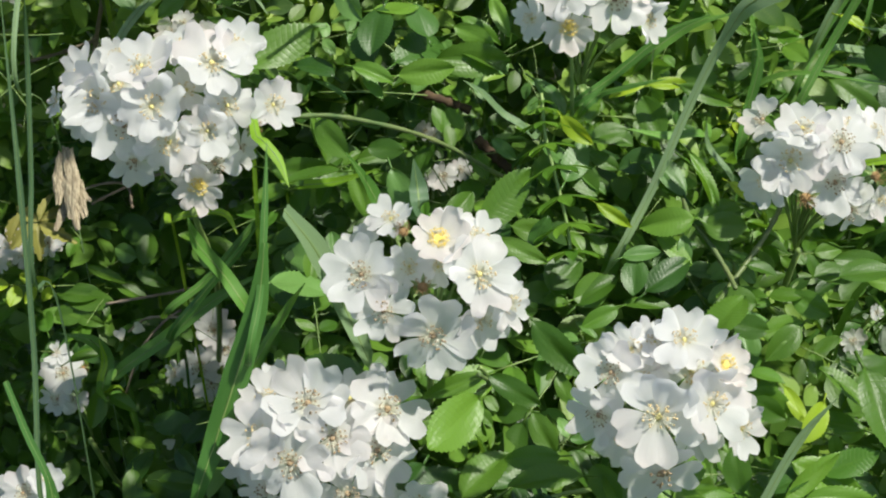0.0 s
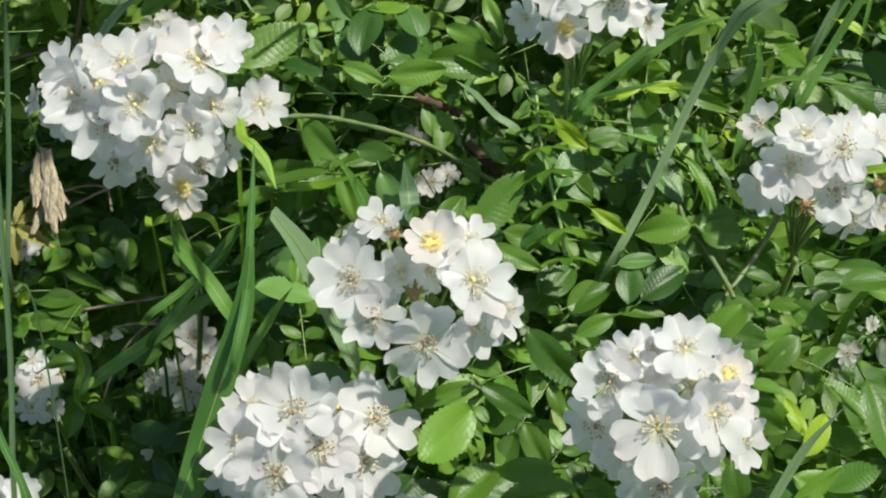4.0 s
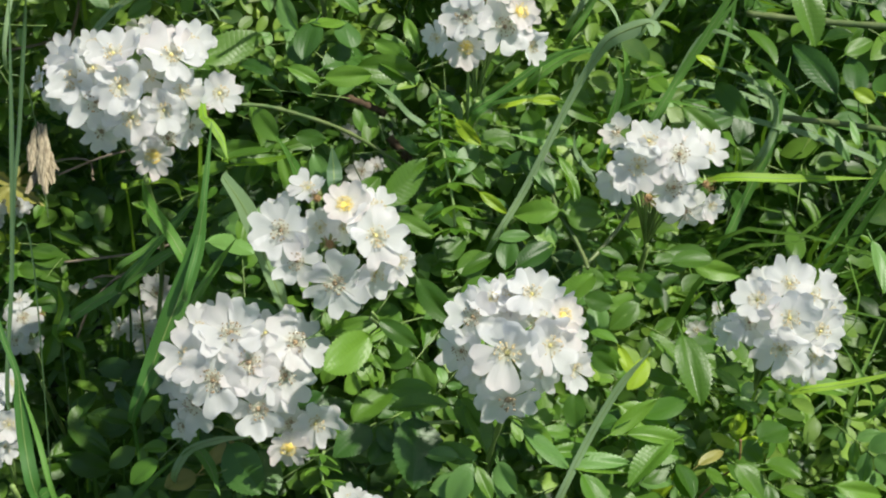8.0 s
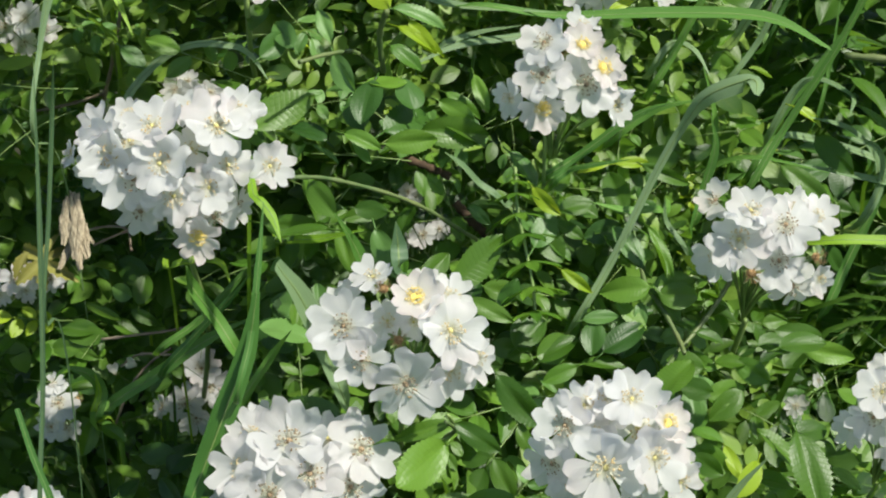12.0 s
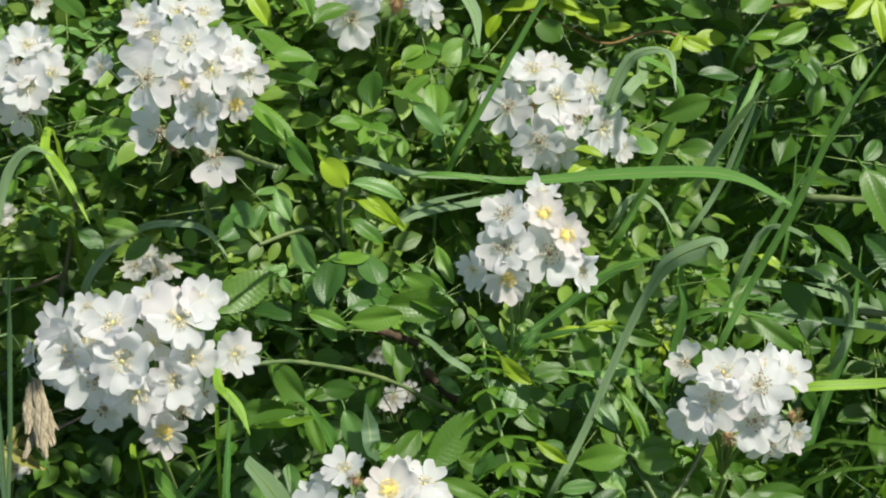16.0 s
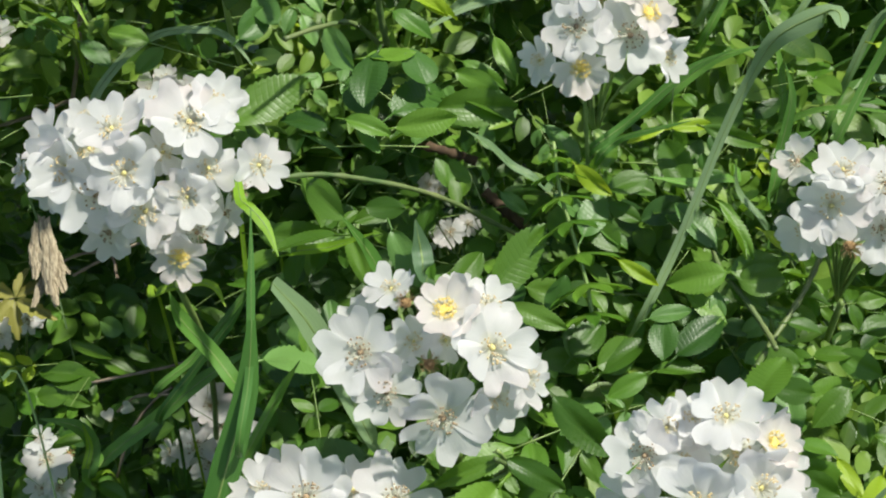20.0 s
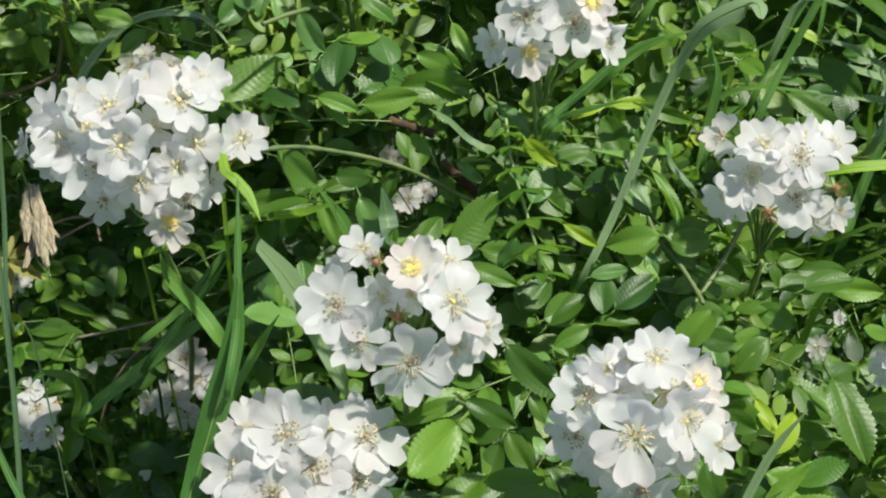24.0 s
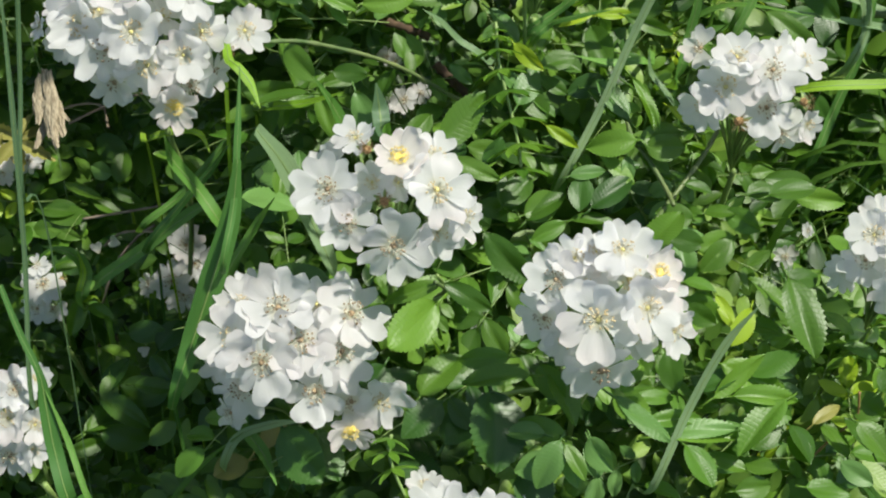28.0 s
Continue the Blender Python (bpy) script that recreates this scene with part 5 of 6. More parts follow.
rose_cluster("wilting white rose spray in the shade", [
        (-0.2146, 0.8304, -0.0579, 0.0144, 15, 2, -0.1, 0.5),
        (-0.2104, 0.8286, -0.0689, 0.0228, 40, 2, 0, 0.1),
        (-0.2149, 0.8332, -0.0836, 0.0191, 10, 2, -0.3, -0.4),
        (-0.2061, 0.8338, -0.0838, 0.016, 60, 2, 0.4, -0.4),
        (-0.2005, 0.8336, -0.0664, 0.0095, 0, 3, 0.6, 0.2),
    ])
rose_cluster("few white roses at the shaded edge behind a dry husk", [
        (-0.2408, 0.8320, 0.0028, 0.0201, 0, 2, -0.2, 0.3),
        (-0.2309, 0.8350, 0.0054, 0.0189, 37, 1, 0.1, 0.5),
        (-0.2213, 0.8380, 0.0035, 0.0165, 4, 2, 0.4, 0.2),
        (-0.2364, 0.8410, -0.0035, 0.0153, 41, 2, -0.1, -0.4),
        (-0.2580, 0.8440, 0.0003, 0.0198, 8, 1, -0.4, 0),
        (-0.2541, 0.8470, -0.0067, 0.0160, 45, 2, -0.2, -0.4),
    ])
rose_cluster("small white roses low in the shaded leaves", [
        (-0.1357, 0.8886, -0.0483, 0.0233, 20, 2, 0.2, 0.4),
        (-0.1443, 0.8879, -0.0709, 0.0265, 50, 2, -0.2, 0),
        (-0.1379, 0.8911, -0.0797, 0.0222, 10, 2, 0, -0.5),
        (-0.1305, 0.8914, -0.06, 0.0202, 35, 2, 0.4, 0.1),
        (-0.1602, 0.896, -0.074, 0.0154, 5, 2, -1, 0),
        (-0.123, 0.8965, -0.0636, 0.0243, 10, 2, 0.5, 0),
    ])
rose_cluster("white roses beside tall grass stems low on the bush", [
        (-0.169, 0.6016, -0.0982, 0.0185, 15, 2, 0.1, 0.3),
        (-0.1611, 0.6064, -0.0944, 0.0137, 40, 1, 0.4, 0.5),
        (-0.1719, 0.6028, -0.1108, 0.021, 60, 1, -0.2, 0),
        (-0.161, 0.6055, -0.1142, 0.0179, 20, 1, 0.5, -0.1),
        (-0.1728, 0.6088, -0.1288, 0.0194, 45, 2, -0.1, -0.4),
        (-0.1633, 0.6102, -0.1258, 0.015, 10, 1, 0.5, -0.5),
        (-0.1838, 0.6107, -0.102, 0.02, 30, 1, -0.5, 0.2),
        (-0.1829, 0.6113, -0.1197, 0.02, 5, 1, -0.5, -0.2),
    ])
rose_cluster("white rose cluster low at the front of the bush", [
        (0.0175, 0.5921, -0.1483, 0.0255, 15, 2, 0, 0.5),
        (0.0005, 0.5979, -0.1574, 0.0249, 40, 2, -0.4, 0.2),
        (0.0352, 0.5933, -0.1538, 0.0262, 10, 2, 0.3, 0.3),
        (0.0489, 0.5968, -0.1543, 0.0204, 55, 2, 0.5, 0.2),
        (0.0594, 0.602, -0.1559, 0.0191, 30, 1, 0.8, 0.2),
        (0.0105, 0.5997, -0.1687, 0.0278, 5, 1, -0.2, -0.2),
        (0.0282, 0.599, -0.1718, 0.0293, 45, 1, 0.1, -0.2),
        (0.0455, 0.6014, -0.1683, 0.025, 20, 1, 0.4, -0.2),
        (0.0099, 0.6073, -0.1419, 0.0163, 60, 1, -0.2, 0.8),
    ] + [
        (0.0173, 0.6069, -0.1855, 0.0251, 15, 1, -0.1, -0.6),
        (0.0379, 0.6076, -0.1858, 0.0252, 50, 1, 0.2, -0.6),
    ])
rose_cluster("white roses far at the shaded side of the bush", [
        (-0.24, 0.8206, 0.157, 0.0194, 15, 2, -0.2, 0.2),
        (-0.2294, 0.8233, 0.152, 0.0172, 45, 2, 0.4, 0),
        (-0.2406, 0.8234, 0.1432, 0.0163, 10, 2, -0.1, -0.4),
        (-0.2531, 0.826, 0.1516, 0.0189, 30, 2, -0.5, 0),
    ])
rose_cluster("few pale roses deep among leaves", [
        (-0.1521, 0.8318, 0.1202, 0.0169, 15, 2, -0.3, 0),
        (-0.1406, 0.8317, 0.1167, 0.0186, 50, 2, 0.1, -0.2),
        (-0.131, 0.8346, 0.1202, 0.0143, 10, 2, 0.5, 0.1),
        (-0.1449, 0.8346, 0.1264, 0.0122, 30, 2, 0, 0.5),
    ])
rose_cluster("few white roses deep among leaves", [
        (0.0003, 0.84, 0.0409, 0.0165, 20, 2, -0.2, 0),
        (0.0099, 0.843, 0.0449, 0.0127, 50, 2, 0.4, 0.1),
        (-0.0077, 0.8444, 0.038, 0.0108, 10, 2, -0.6, -0.2),
    ])
rose_cluster("single small white rose deep in shade", [
        (-0.0104, 0.8602, 0.0679, 0.0111, 20, 2, -0.2, 0),
        (-0.0052, 0.8616, 0.0654, 0.0085, 20, 2, 0.2, 0),
    ])
rose_cluster("single white rose low among leaves", [
        (0.2199, 0.8024, -0.0492, 0.0129, 20, 2, -0.2, 0),
        (0.2331, 0.8038, -0.034, 0.0086, 20, 2, 0.2, 0),
    ])

# ---- canes, weed, vine, dry things ----
def cane(name, label, mat, radius, points, category):
    line = smooth_line([slope(*q) for q in points], 6 * len(points))
    at = line[0].copy()
    for q in line[::2]:
        keep_clear(q, radius * 1.2)
    radii = [radius * (1 + 0.12 * math.sin(k * 2.1) + (0.25 if k % 7 == 3 else 0)) for k in range(len(line))]
    me = mesh_of(name, *tube([q - at for q in line], radii, 8), mat)
    if category:
        ob = tagged(new(name, me), label, category)
        ob.location = at
        return ob
    return on_bush(name, me, Matrix.Translation(at), label)


cane("cane", "green thorny cane", CANE, 0.00109, [(-0.0673, 0.66, 0.0584), (-0.0507, 0.6733, 0.0601), (-0.032, 0.6867, 0.058), (-0.0126, 0.7, 0.054), (0.0046, 0.7133, 0.0479), (0.0223, 0.7267, 0.0387), (0.0406, 0.74, 0.0306)], "")
cane("cane", "", CANE, 0.00116, [(0.112, 0.7, 0.0294), (0.1128, 0.69, 0.017), (0.1215, 0.68, 0.0023), (0.1277, 0.67, -0.0107), (0.1291, 0.66, -0.0174)], "")
cane("cane", "", CANE, 0.00116, [(0.1579, 0.7, 0.0191), (0.1469, 0.6867, 0.0043), (0.13, 0.6733, -0.0153), (0.1209, 0.66, -0.0243)], "")
cane("cane", "", CANE, 0.00199, [(0.2579, 0.78, 0.087), (0.2838, 0.7667, 0.0846), (0.3091, 0.7533, 0.0812), (0.3408, 0.74, 0.0765)], "")
cane("cane", "", CANE, 0.00221, [(0.2399, 0.8, 0.155), (0.2781, 0.7867, 0.1508), (0.3114, 0.7733, 0.1477), (0.3438, 0.76, 0.1458)], "")
cane("cane", "reddish young shoot", RED, 0.00092, [(0.0633, 0.8450, 0.2921), (0.0872, 0.8390, 0.2745), (0.1107, 0.8330, 0.2624), (0.1305, 0.8270, 0.2522), (0.1607, 0.8210, 0.2584), (0.1902, 0.8150, 0.2459)], "")
cane("cane", "reddish young shoot", RED, 0.00090, [(0.1749, 0.8350, 0.3034), (0.1985, 0.8317, 0.2936), (0.2113, 0.8283, 0.2785), (0.2243, 0.8250, 0.2742), (0.2548, 0.8217, 0.2768), (0.2820, 0.8183, 0.2828), (0.3125, 0.8150, 0.2907)], "")
cane("cane", "reddish young shoot", RED, 0.00133, [(0.2807, 0.8250, 0.2880), (0.2912, 0.8150, 0.2820), (0.3120, 0.8050, 0.2811)], "")
cane("cane", "", CANE, 0.00148, [(-0.0244, 0.72, 0.1204), (-0.0265, 0.7, 0.1362), (-0.0229, 0.68, 0.1455)], "")
cane("cane", "", CANE, 0.00104, [(-0.0274, 0.72, 0.1204), (-0.0385, 0.7067, 0.1282), (-0.052, 0.6933, 0.1243), (-0.0651, 0.68, 0.1176)], "")
cane("cane", "", CANE, 0.00213, [(-0.1506, 0.74, 0.284), (-0.1419, 0.7267, 0.2648), (-0.1363, 0.7133, 0.2461), (-0.1295, 0.7, 0.231)], "")
cane("cane", "", CANE, 0.00148, [(-0.0836, 0.72, 0.1717), (-0.0698, 0.7, 0.1628), (-0.0567, 0.68, 0.1558)], "")
cane("cane", "", STALK, 0.00089, [(0.0622, 0.72, 0.0544), (0.0604, 0.7, 0.0746), (0.0583, 0.68, 0.0939)], "")
cane("cane", "", CANE, 0.00090, [(0.0145, 0.62, -0.0592), (0.0188, 0.61, -0.0544), (0.0142, 0.6, -0.0502)], "")
cane("cane", "", STALK, 0.00070, [(-0.015, 0.62, -0.0712), (0.0176, 0.6133, -0.0577), (0.0179, 0.6067, -0.0513), (0.015, 0.6, -0.0474)], "")
cane("cane", "", STALK, 0.00092, [(0.0663, 0.64, -0.1024), (0.0474, 0.62, -0.1022), (0.0325, 0.6, -0.1047)], "")
cane("cane", "reddish young shoot", RED, 0.00062, [(0.1925, 0.64, -0.1347), (0.1999, 0.6333, -0.1242), (0.2086, 0.6267, -0.1139), (0.2079, 0.62, -0.1012)], "")
cane("dead_twig", "thin grey dead twig in the shade", WOOD, 0.00077, [(-0.1972, 0.84, 0.0254), (-0.1812, 0.8333, 0.0324), (-0.1617, 0.8267, 0.0399), (-0.1385, 0.82, 0.0454)], "twig")
cane("dead_twig", "thin grey dead twig in the shade", WOOD, 0.00078, [(-0.2202, 0.86, 0.0159), (-0.2045, 0.8533, 0.0339), (-0.1804, 0.8467, 0.0368), (-0.1743, 0.84, 0.0232)], "twig")
cane("dead_twig", "thin brown dead twig in the shade", WOOD, 0.00078, [(-0.1915, 0.85, -0.0312), (-0.1676, 0.8433, -0.0271), (-0.1439, 0.8367, -0.0227), (-0.1207, 0.83, -0.0158)], "twig")
cane("dead_twig", "thin grey dead twig in the shade", WOOD, 0.00102, [(-0.238, 0.84, 0.104), (-0.2122, 0.83, 0.1089), (-0.1902, 0.82, 0.1148)], "twig")
cane("dead_twig", "thin grey dead twig in the shade", WOOD, 0.00122, [(-0.2036, 0.86, 0.0846), (-0.1976, 0.8467, 0.1114), (-0.19, 0.8333, 0.1376), (-0.1842, 0.82, 0.1632)], "twig")
cane("dead_twig", "thin brown dead twig in the shade", WOOD, 0.00078, [(-0.1822, 0.86, -0.0828), (-0.173, 0.8533, -0.0589), (-0.1595, 0.8467, -0.0426), (-0.1475, 0.84, -0.0343)], "twig")
cane("dead_twig", "thin brown dead twig in the shade", WOOD, 0.00078, [(-0.1809, 0.86, -0.0477), (-0.168, 0.85, -0.0393), (-0.1472, 0.84, -0.0381)], "twig")
cane("dead_twig", "dark broken woody stub among leaves", BARK, 0.00218, [(-0.0136, 0.76, 0.0799), (0.0018, 0.76, 0.0751), (0.0142, 0.76, 0.0703)], "twig")
cane("dead_twig", "dark broken woody stub among leaves", BARK, 0.00249, [(0.0171, 0.76, 0.0564), (0.0263, 0.76, 0.047), (0.0355, 0.76, 0.0392)], "twig")

WEED_LEAF = mesh_of("narrow_leaf", *leaf_shape(1.0, 0.36, 0.2, 0.15, 0, 6)[:2], LEAF["bright"], leaf_shape(1.0, 0.36, 0.2, 0.15, 0, 6)[2])


def weed(points, whorls):
    line = smooth_line([slope(*q) for q in points], 24)
    at = line[0].copy()
    top = tagged(new("goosegrass"), "pale green climbing weed with whorled narrow leaves", "weed")
    top.location = at
    part("stem", mesh_of("stem", *tube([q - at for q in line], 0.0008, 6), STALK), top)
    for k, size, count in whorls:
        q = line[int(k * 24)]
        run = (line[min(int(k * 24) + 1, 24)] - line[max(int(k * 24) - 1, 0)]).normalized()
        a = run.orthogonal().normalized()
        for c in range(count):
            g = 2 * math.pi * c / count + k * 3
            out = a * math.cos(g) + run.cross(a) * math.sin(g)
            part("narrow_leaf", WEED_LEAF, top, Matrix.Translation(-at) @ facing(q, run + out * 0.2, out + run * 0.25) @ Matrix.Diagonal((size, size, size, 1)))


weed([(0.0559, 0.655, -0.0022), (0.0542, 0.655, 0.0114), (0.0497, 0.655, 0.0299), (0.0448, 0.655, 0.0497), (0.0431, 0.655, 0.0683)], ((0.08, 0.016, 7), (0.26, 0.018, 7), (0.44, 0.018, 7), (0.6, 0.017, 7), (0.74, 0.014, 7), (0.85, 0.012, 7), (0.92, 0.009, 7), (0.97, 0.006, 6)))
weed([(0.0016, 0.6, -0.1445), (-0.0036, 0.6, -0.1332), (-0.0056, 0.6, -0.1246), (-0.0046, 0.6, -0.1172)], ((0.4, 0.012, 6), (0.7, 0.012, 6), (0.95, 0.010, 6)))


def crumpled(seed):
    """A dry papery bract: a ragged sheet, creased and rolled in at its sides."""
    r = random.Random(seed)
    shift = Vector((seed * 3.7, seed * 1.3, 0))
    vs, uv, fs, rows, cols = [], [], [], 14, 8
    for i in range(rows + 1):
        k = i / rows
        half = 0.5 * (0.35 + 0.65 * math.sin(math.pi * min(k * 0.9 + 0.08, 1))) * (1 + r.uniform(-0.16, 0.16))
        for j in range(cols + 1):
            c = 2 * j / cols - 1
            dent = noise.noise(Vector((c * 2.2, k * 5, 0)) + shift)
            fray = (0.08 * noise.noise(Vector((c * 6, 4, 0)) + shift)) * (1 if i in (0, rows) else 0)
            vs.append((c * half + 0.06 * dent, k + fray, 0.16 * dent - 0.16 * c * c + 0.05 * math.sin(9 * c + 4 * k)))
            uv.append((c, k))
    for i in range(rows):
        for j in range(cols):
            a = i * (cols + 1) + j
            fs.append((a, a + 1, a + cols + 2, a + cols + 1))
    return vs, fs, uv


def dry_husk(label, spots):
    first = slope(*spots[0][0])
    top = tagged(new("dry_husk"), label, "dead flower")
    top.location = first
    for i, (base, tip, width, mat) in enumerate(spots):
        a, b = slope(*base), slope(*tip)
        long = (b - a).length
        m = facing(a, TO_EYE + UP * 0.3 + Vector((rng.gauss(0, 0.3), 0, 0)), b - a)
        for k in (0.2, 0.5, 0.8):
            keep_clear(a.lerp(b, k), width * 0.5)
            SUNNY.append((a.lerp(b, k), width * 0.6))
        if mat == HUSK:
            part("dry_bract", mesh_of("dry_bract", *crumpled(i)[:2], mat, crumpled(i)[2]), top, Matrix.Translation(-first) @ m @ Matrix.Diagonal((width, long, width, 1)))
        else:
            v, q, uv = leaf_shape(1.0, 1.0, 0.5, 0.15, 0.16, 10, 1.1, 0.3)
            part("dry_leaf", mesh_of("dry_leaf", v, q, mat, uv), top, Matrix.Translation(-first) @ m @ Matrix.Diagonal((width, long, long, 1)), "yellowing leaf")


dry_husk("papery pale dry husk with yellowing leaves", [
    ((-0.2021, 0.800, 0.0543), (-0.1965, 0.790, 0.0154), 0.0115, HUSK),
    ((-0.2051, 0.800, 0.0519), (-0.2054, 0.790, 0.0248), 0.0079, HUSK),
    ((-0.1985, 0.800, 0.0430), (-0.1907, 0.790, 0.0175), 0.0073, HUSK),
    ((-0.2039, 0.800, 0.0430), (-0.1930, 0.790, 0.0102), 0.0079, HUSK),
    ((-0.2063, 0.800, 0.0459), (-0.2089, 0.790, 0.0336), 0.0048, HUSK),
    ((-0.2003, 0.800, 0.0340), (-0.1895, 0.790, 0.0278), 0.0042, HUSK),
    ((-0.2014, 0.800, 0.0266), (-0.2059, 0.790, 0.0124), 0.0048, HUSK),
    ((-0.2178, 0.806, 0.0148), (-0.2288, 0.792, 0.0212), 0.0079, YELLOWING),
    ((-0.2178, 0.806, 0.0148), (-0.2024, 0.792, 0.0243), 0.0066, YELLOWING),
    ((-0.2184, 0.806, 0.0139), (-0.2281, 0.792, 0.0042), 0.0079, YELLOWING),
    ((-0.2172, 0.806, 0.0139), (-0.1999, 0.792, 0.0057), 0.0073, YELLOWING),
    ((-0.2178, 0.806, 0.0133), (-0.2152, 0.792, -0.0002), 0.0066, YELLOWING),
    ((-0.2178, 0.806, 0.0148), (-0.2171, 0.792, 0.0271), 0.0060, YELLOWING),
    ((-0.2268, 0.806, 0.0192), (-0.2329, 0.792, 0.0115), 0.0060, YELLOWING),
])

# ---- tall grass ----
def blade_mesh(line, widths, mat, keel=0.25):
    vs, fs, uv = [], [], []
    n = len(line)
    side = None
    for i, p in enumerate(line):
        run = (line[min(i + 1, n - 1)] - line[max(i - 1, 0)]).normalized()
        look_out = TO_EYE * 0.6 + SUN_FROM * 0.7
        a = run.cross(look_out)
        a = a.normalized() if a.length > 1e-4 else run.orthogonal().normalized()
        side = a if side is None or a.dot(side) > 0 else -a
        up = side.cross(run)
        k = i / (n - 1)
        half = widths[i] / 2
        for c in (-1, -0.5, 0, 0.5, 1):
            vs.append(p + side * half * c - up * keel * half * (1 - abs(c)))
            uv.append((c, k))
    for i in range(n - 1):
        for j in range(4):
            a = 5 * i + j
            fs.append((a, a + 1, a + 6, a + 5))
    return mesh_of("grass_blade", vs, fs, mat, uv), vs[2::5]


WORDS = {"dark": "broad dark green grass blade rising through the bush", "mid": "green grass blade standing among the roses", "pale": "arching grass blade, its grey-green sky sheen put into the colour",
         "bright": "sunlit yellow-green grass blade among the leaves", "blue": "bluish green grass blade between the leaves"}


def grass_blade(kind, widths, points):
    line = [slope(*p) for p in points]
    foot = line[0]
    root = Vector((foot.x + rng.uniform(-0.03, 0.03), foot.y + 0.05, 0.0))
    away = foot - TO_EYE * (0.075 if points[0][1] > 0.64 else 0.04) - UP * 0.015 - (line[1] - foot).normalized() * 0.012
    steps = 12 + 6 * len(points)
    full = smooth_line([root, away.lerp(root, 0.45), away] + line, steps)
    w0 = widths[0]
    wide = np.interp(np.linspace(0, len(points) + 2, steps + 1), range(len(points) + 3), [w0 * 0.25, w0 * 0.3, w0 * 0.45] + list(widths))
    me, keel_line = blade_mesh([p - root for p in full], wide, GRASS[kind])
    ob = tagged(new("grass_blade", me), WORDS[kind], "grass", "grass blades")
    ob.location = root
    part("midrib", mesh_of("midrib", *tube(keel_line, [max(x * 0.045, 0.00005) for x in wide], 4), STALK), ob, label="pale raised midrib")
    for p, w in zip(full[-6 * len(points)::2], wide[-6 * len(points)::2]):
        keep_clear(p, w * 0.5)


grass_blade("pale", [0.0043, 0.0043, 0.0041, 0.0003], [(-0.0853, 0.66, -0.1444), (-0.0771, 0.6467, -0.1271), (-0.0601, 0.6333, -0.1187), (-0.0424, 0.62, -0.1146)])
grass_blade("mid", [0.0064, 0.0064, 0.0005], [(-0.0759, 0.66, -0.1232), (-0.0651, 0.645, -0.1334), (-0.0572, 0.63, -0.1463)])
grass_blade("mid", [0.0028, 0.0028, 0.0002], [(-0.12, 0.7, -0.1754), (-0.0988, 0.67, -0.1464), (-0.0737, 0.64, -0.1233)])
grass_blade("mid", [0.0026, 0.0026, 0.0002], [(-0.1285, 0.57, -0.1433), (-0.1377, 0.565, -0.1139), (-0.1456, 0.56, -0.0921)])
grass_blade("dark", [0.004, 0.004, 0.0038, 0.0003], [(-0.139, 0.76, -0.0457), (-0.1185, 0.74, -0.0221), (-0.099, 0.72, -0.0024), (-0.087, 0.7, 0.0108)])
grass_blade("mid", [0.0034, 0.0034, 0.0002], [(-0.099, 0.74, -0.078), (-0.0854, 0.72, -0.0487), (-0.0725, 0.7, -0.0235)])
grass_blade("mid", [0.0073, 0.0073, 0.0069, 0.0005], [(-0.1811, 0.8, -0.0783), (-0.178, 0.7933, -0.0596), (-0.184, 0.7867, -0.0487), (-0.2001, 0.78, -0.0439)])
grass_blade("bright", [0.0036, 0.0036, 0.0003], [(-0.1826, 0.8, -0.0753), (-0.1788, 0.79, -0.0594), (-0.1795, 0.78, -0.0469)])
grass_blade("mid", [0.0041, 0.0041, 0.0003], [(-0.0909, 0.68, -0.064), (-0.0708, 0.66, -0.0297), (-0.059, 0.64, -0.0143)])
grass_blade("pale", [0.0032, 0.0032, 0.0002], [(0.1365, 0.7, 0.0294), (0.1228, 0.69, 0.0472), (0.1197, 0.68, 0.0593)])
grass_blade("mid", [0.0042, 0.0042, 0.0003], [(0.1232, 0.7, 0.0532), (0.1032, 0.69, 0.0524), (0.0838, 0.68, 0.0547)])
grass_blade("mid", [0.0037, 0.0037, 0.0035, 0.0003], [(0.0624, 0.7, 0.0611), (0.0716, 0.6867, 0.0703), (0.0829, 0.6733, 0.0728), (0.0987, 0.66, 0.0751)])
grass_blade("pale", [0.0036, 0.0036, 0.0034, 0.0003], [(0.0401, 0.68, 0.0516), (0.0268, 0.67, 0.061), (0.0177, 0.66, 0.0688), (0.0088, 0.65, 0.0734)])
grass_blade("dark", [0.0044, 0.0102, 0.0116, 0.0088, 0.0028], [(-0.1062, 0.64, -0.111), (-0.095, 0.63, -0.0783), (-0.0853, 0.62, -0.0513), (-0.0758, 0.61, -0.0228), (-0.0716, 0.6, 0.0025)])
grass_blade("dark", [0.0032, 0.0032, 0.0031, 0.0002], [(-0.0793, 0.61, -0.0459), (-0.0743, 0.6067, -0.0181), (-0.072, 0.6033, 0.0139), (-0.0707, 0.6, 0.0433)])
grass_blade("pale", [0.0065, 0.01, 0.0115, 0.006], [(-0.0309, 0.66, -0.0521), (-0.0421, 0.64, -0.0239), (-0.0525, 0.62, 0.0002), (-0.0632, 0.6, 0.0156)])
grass_blade("mid", [0.0074, 0.0074, 0.0071, 0.0005], [(-0.0883, 0.7, -0.0315), (-0.0996, 0.6867, -0.0127), (-0.1104, 0.6733, 0.0028), (-0.1127, 0.66, 0.014)])
grass_blade("mid", [0.0073, 0.0073, 0.0069, 0.0005], [(-0.1765, 0.8, -0.0692), (-0.1456, 0.78, -0.0469), (-0.116, 0.76, -0.0256), (-0.0878, 0.74, -0.0109)])
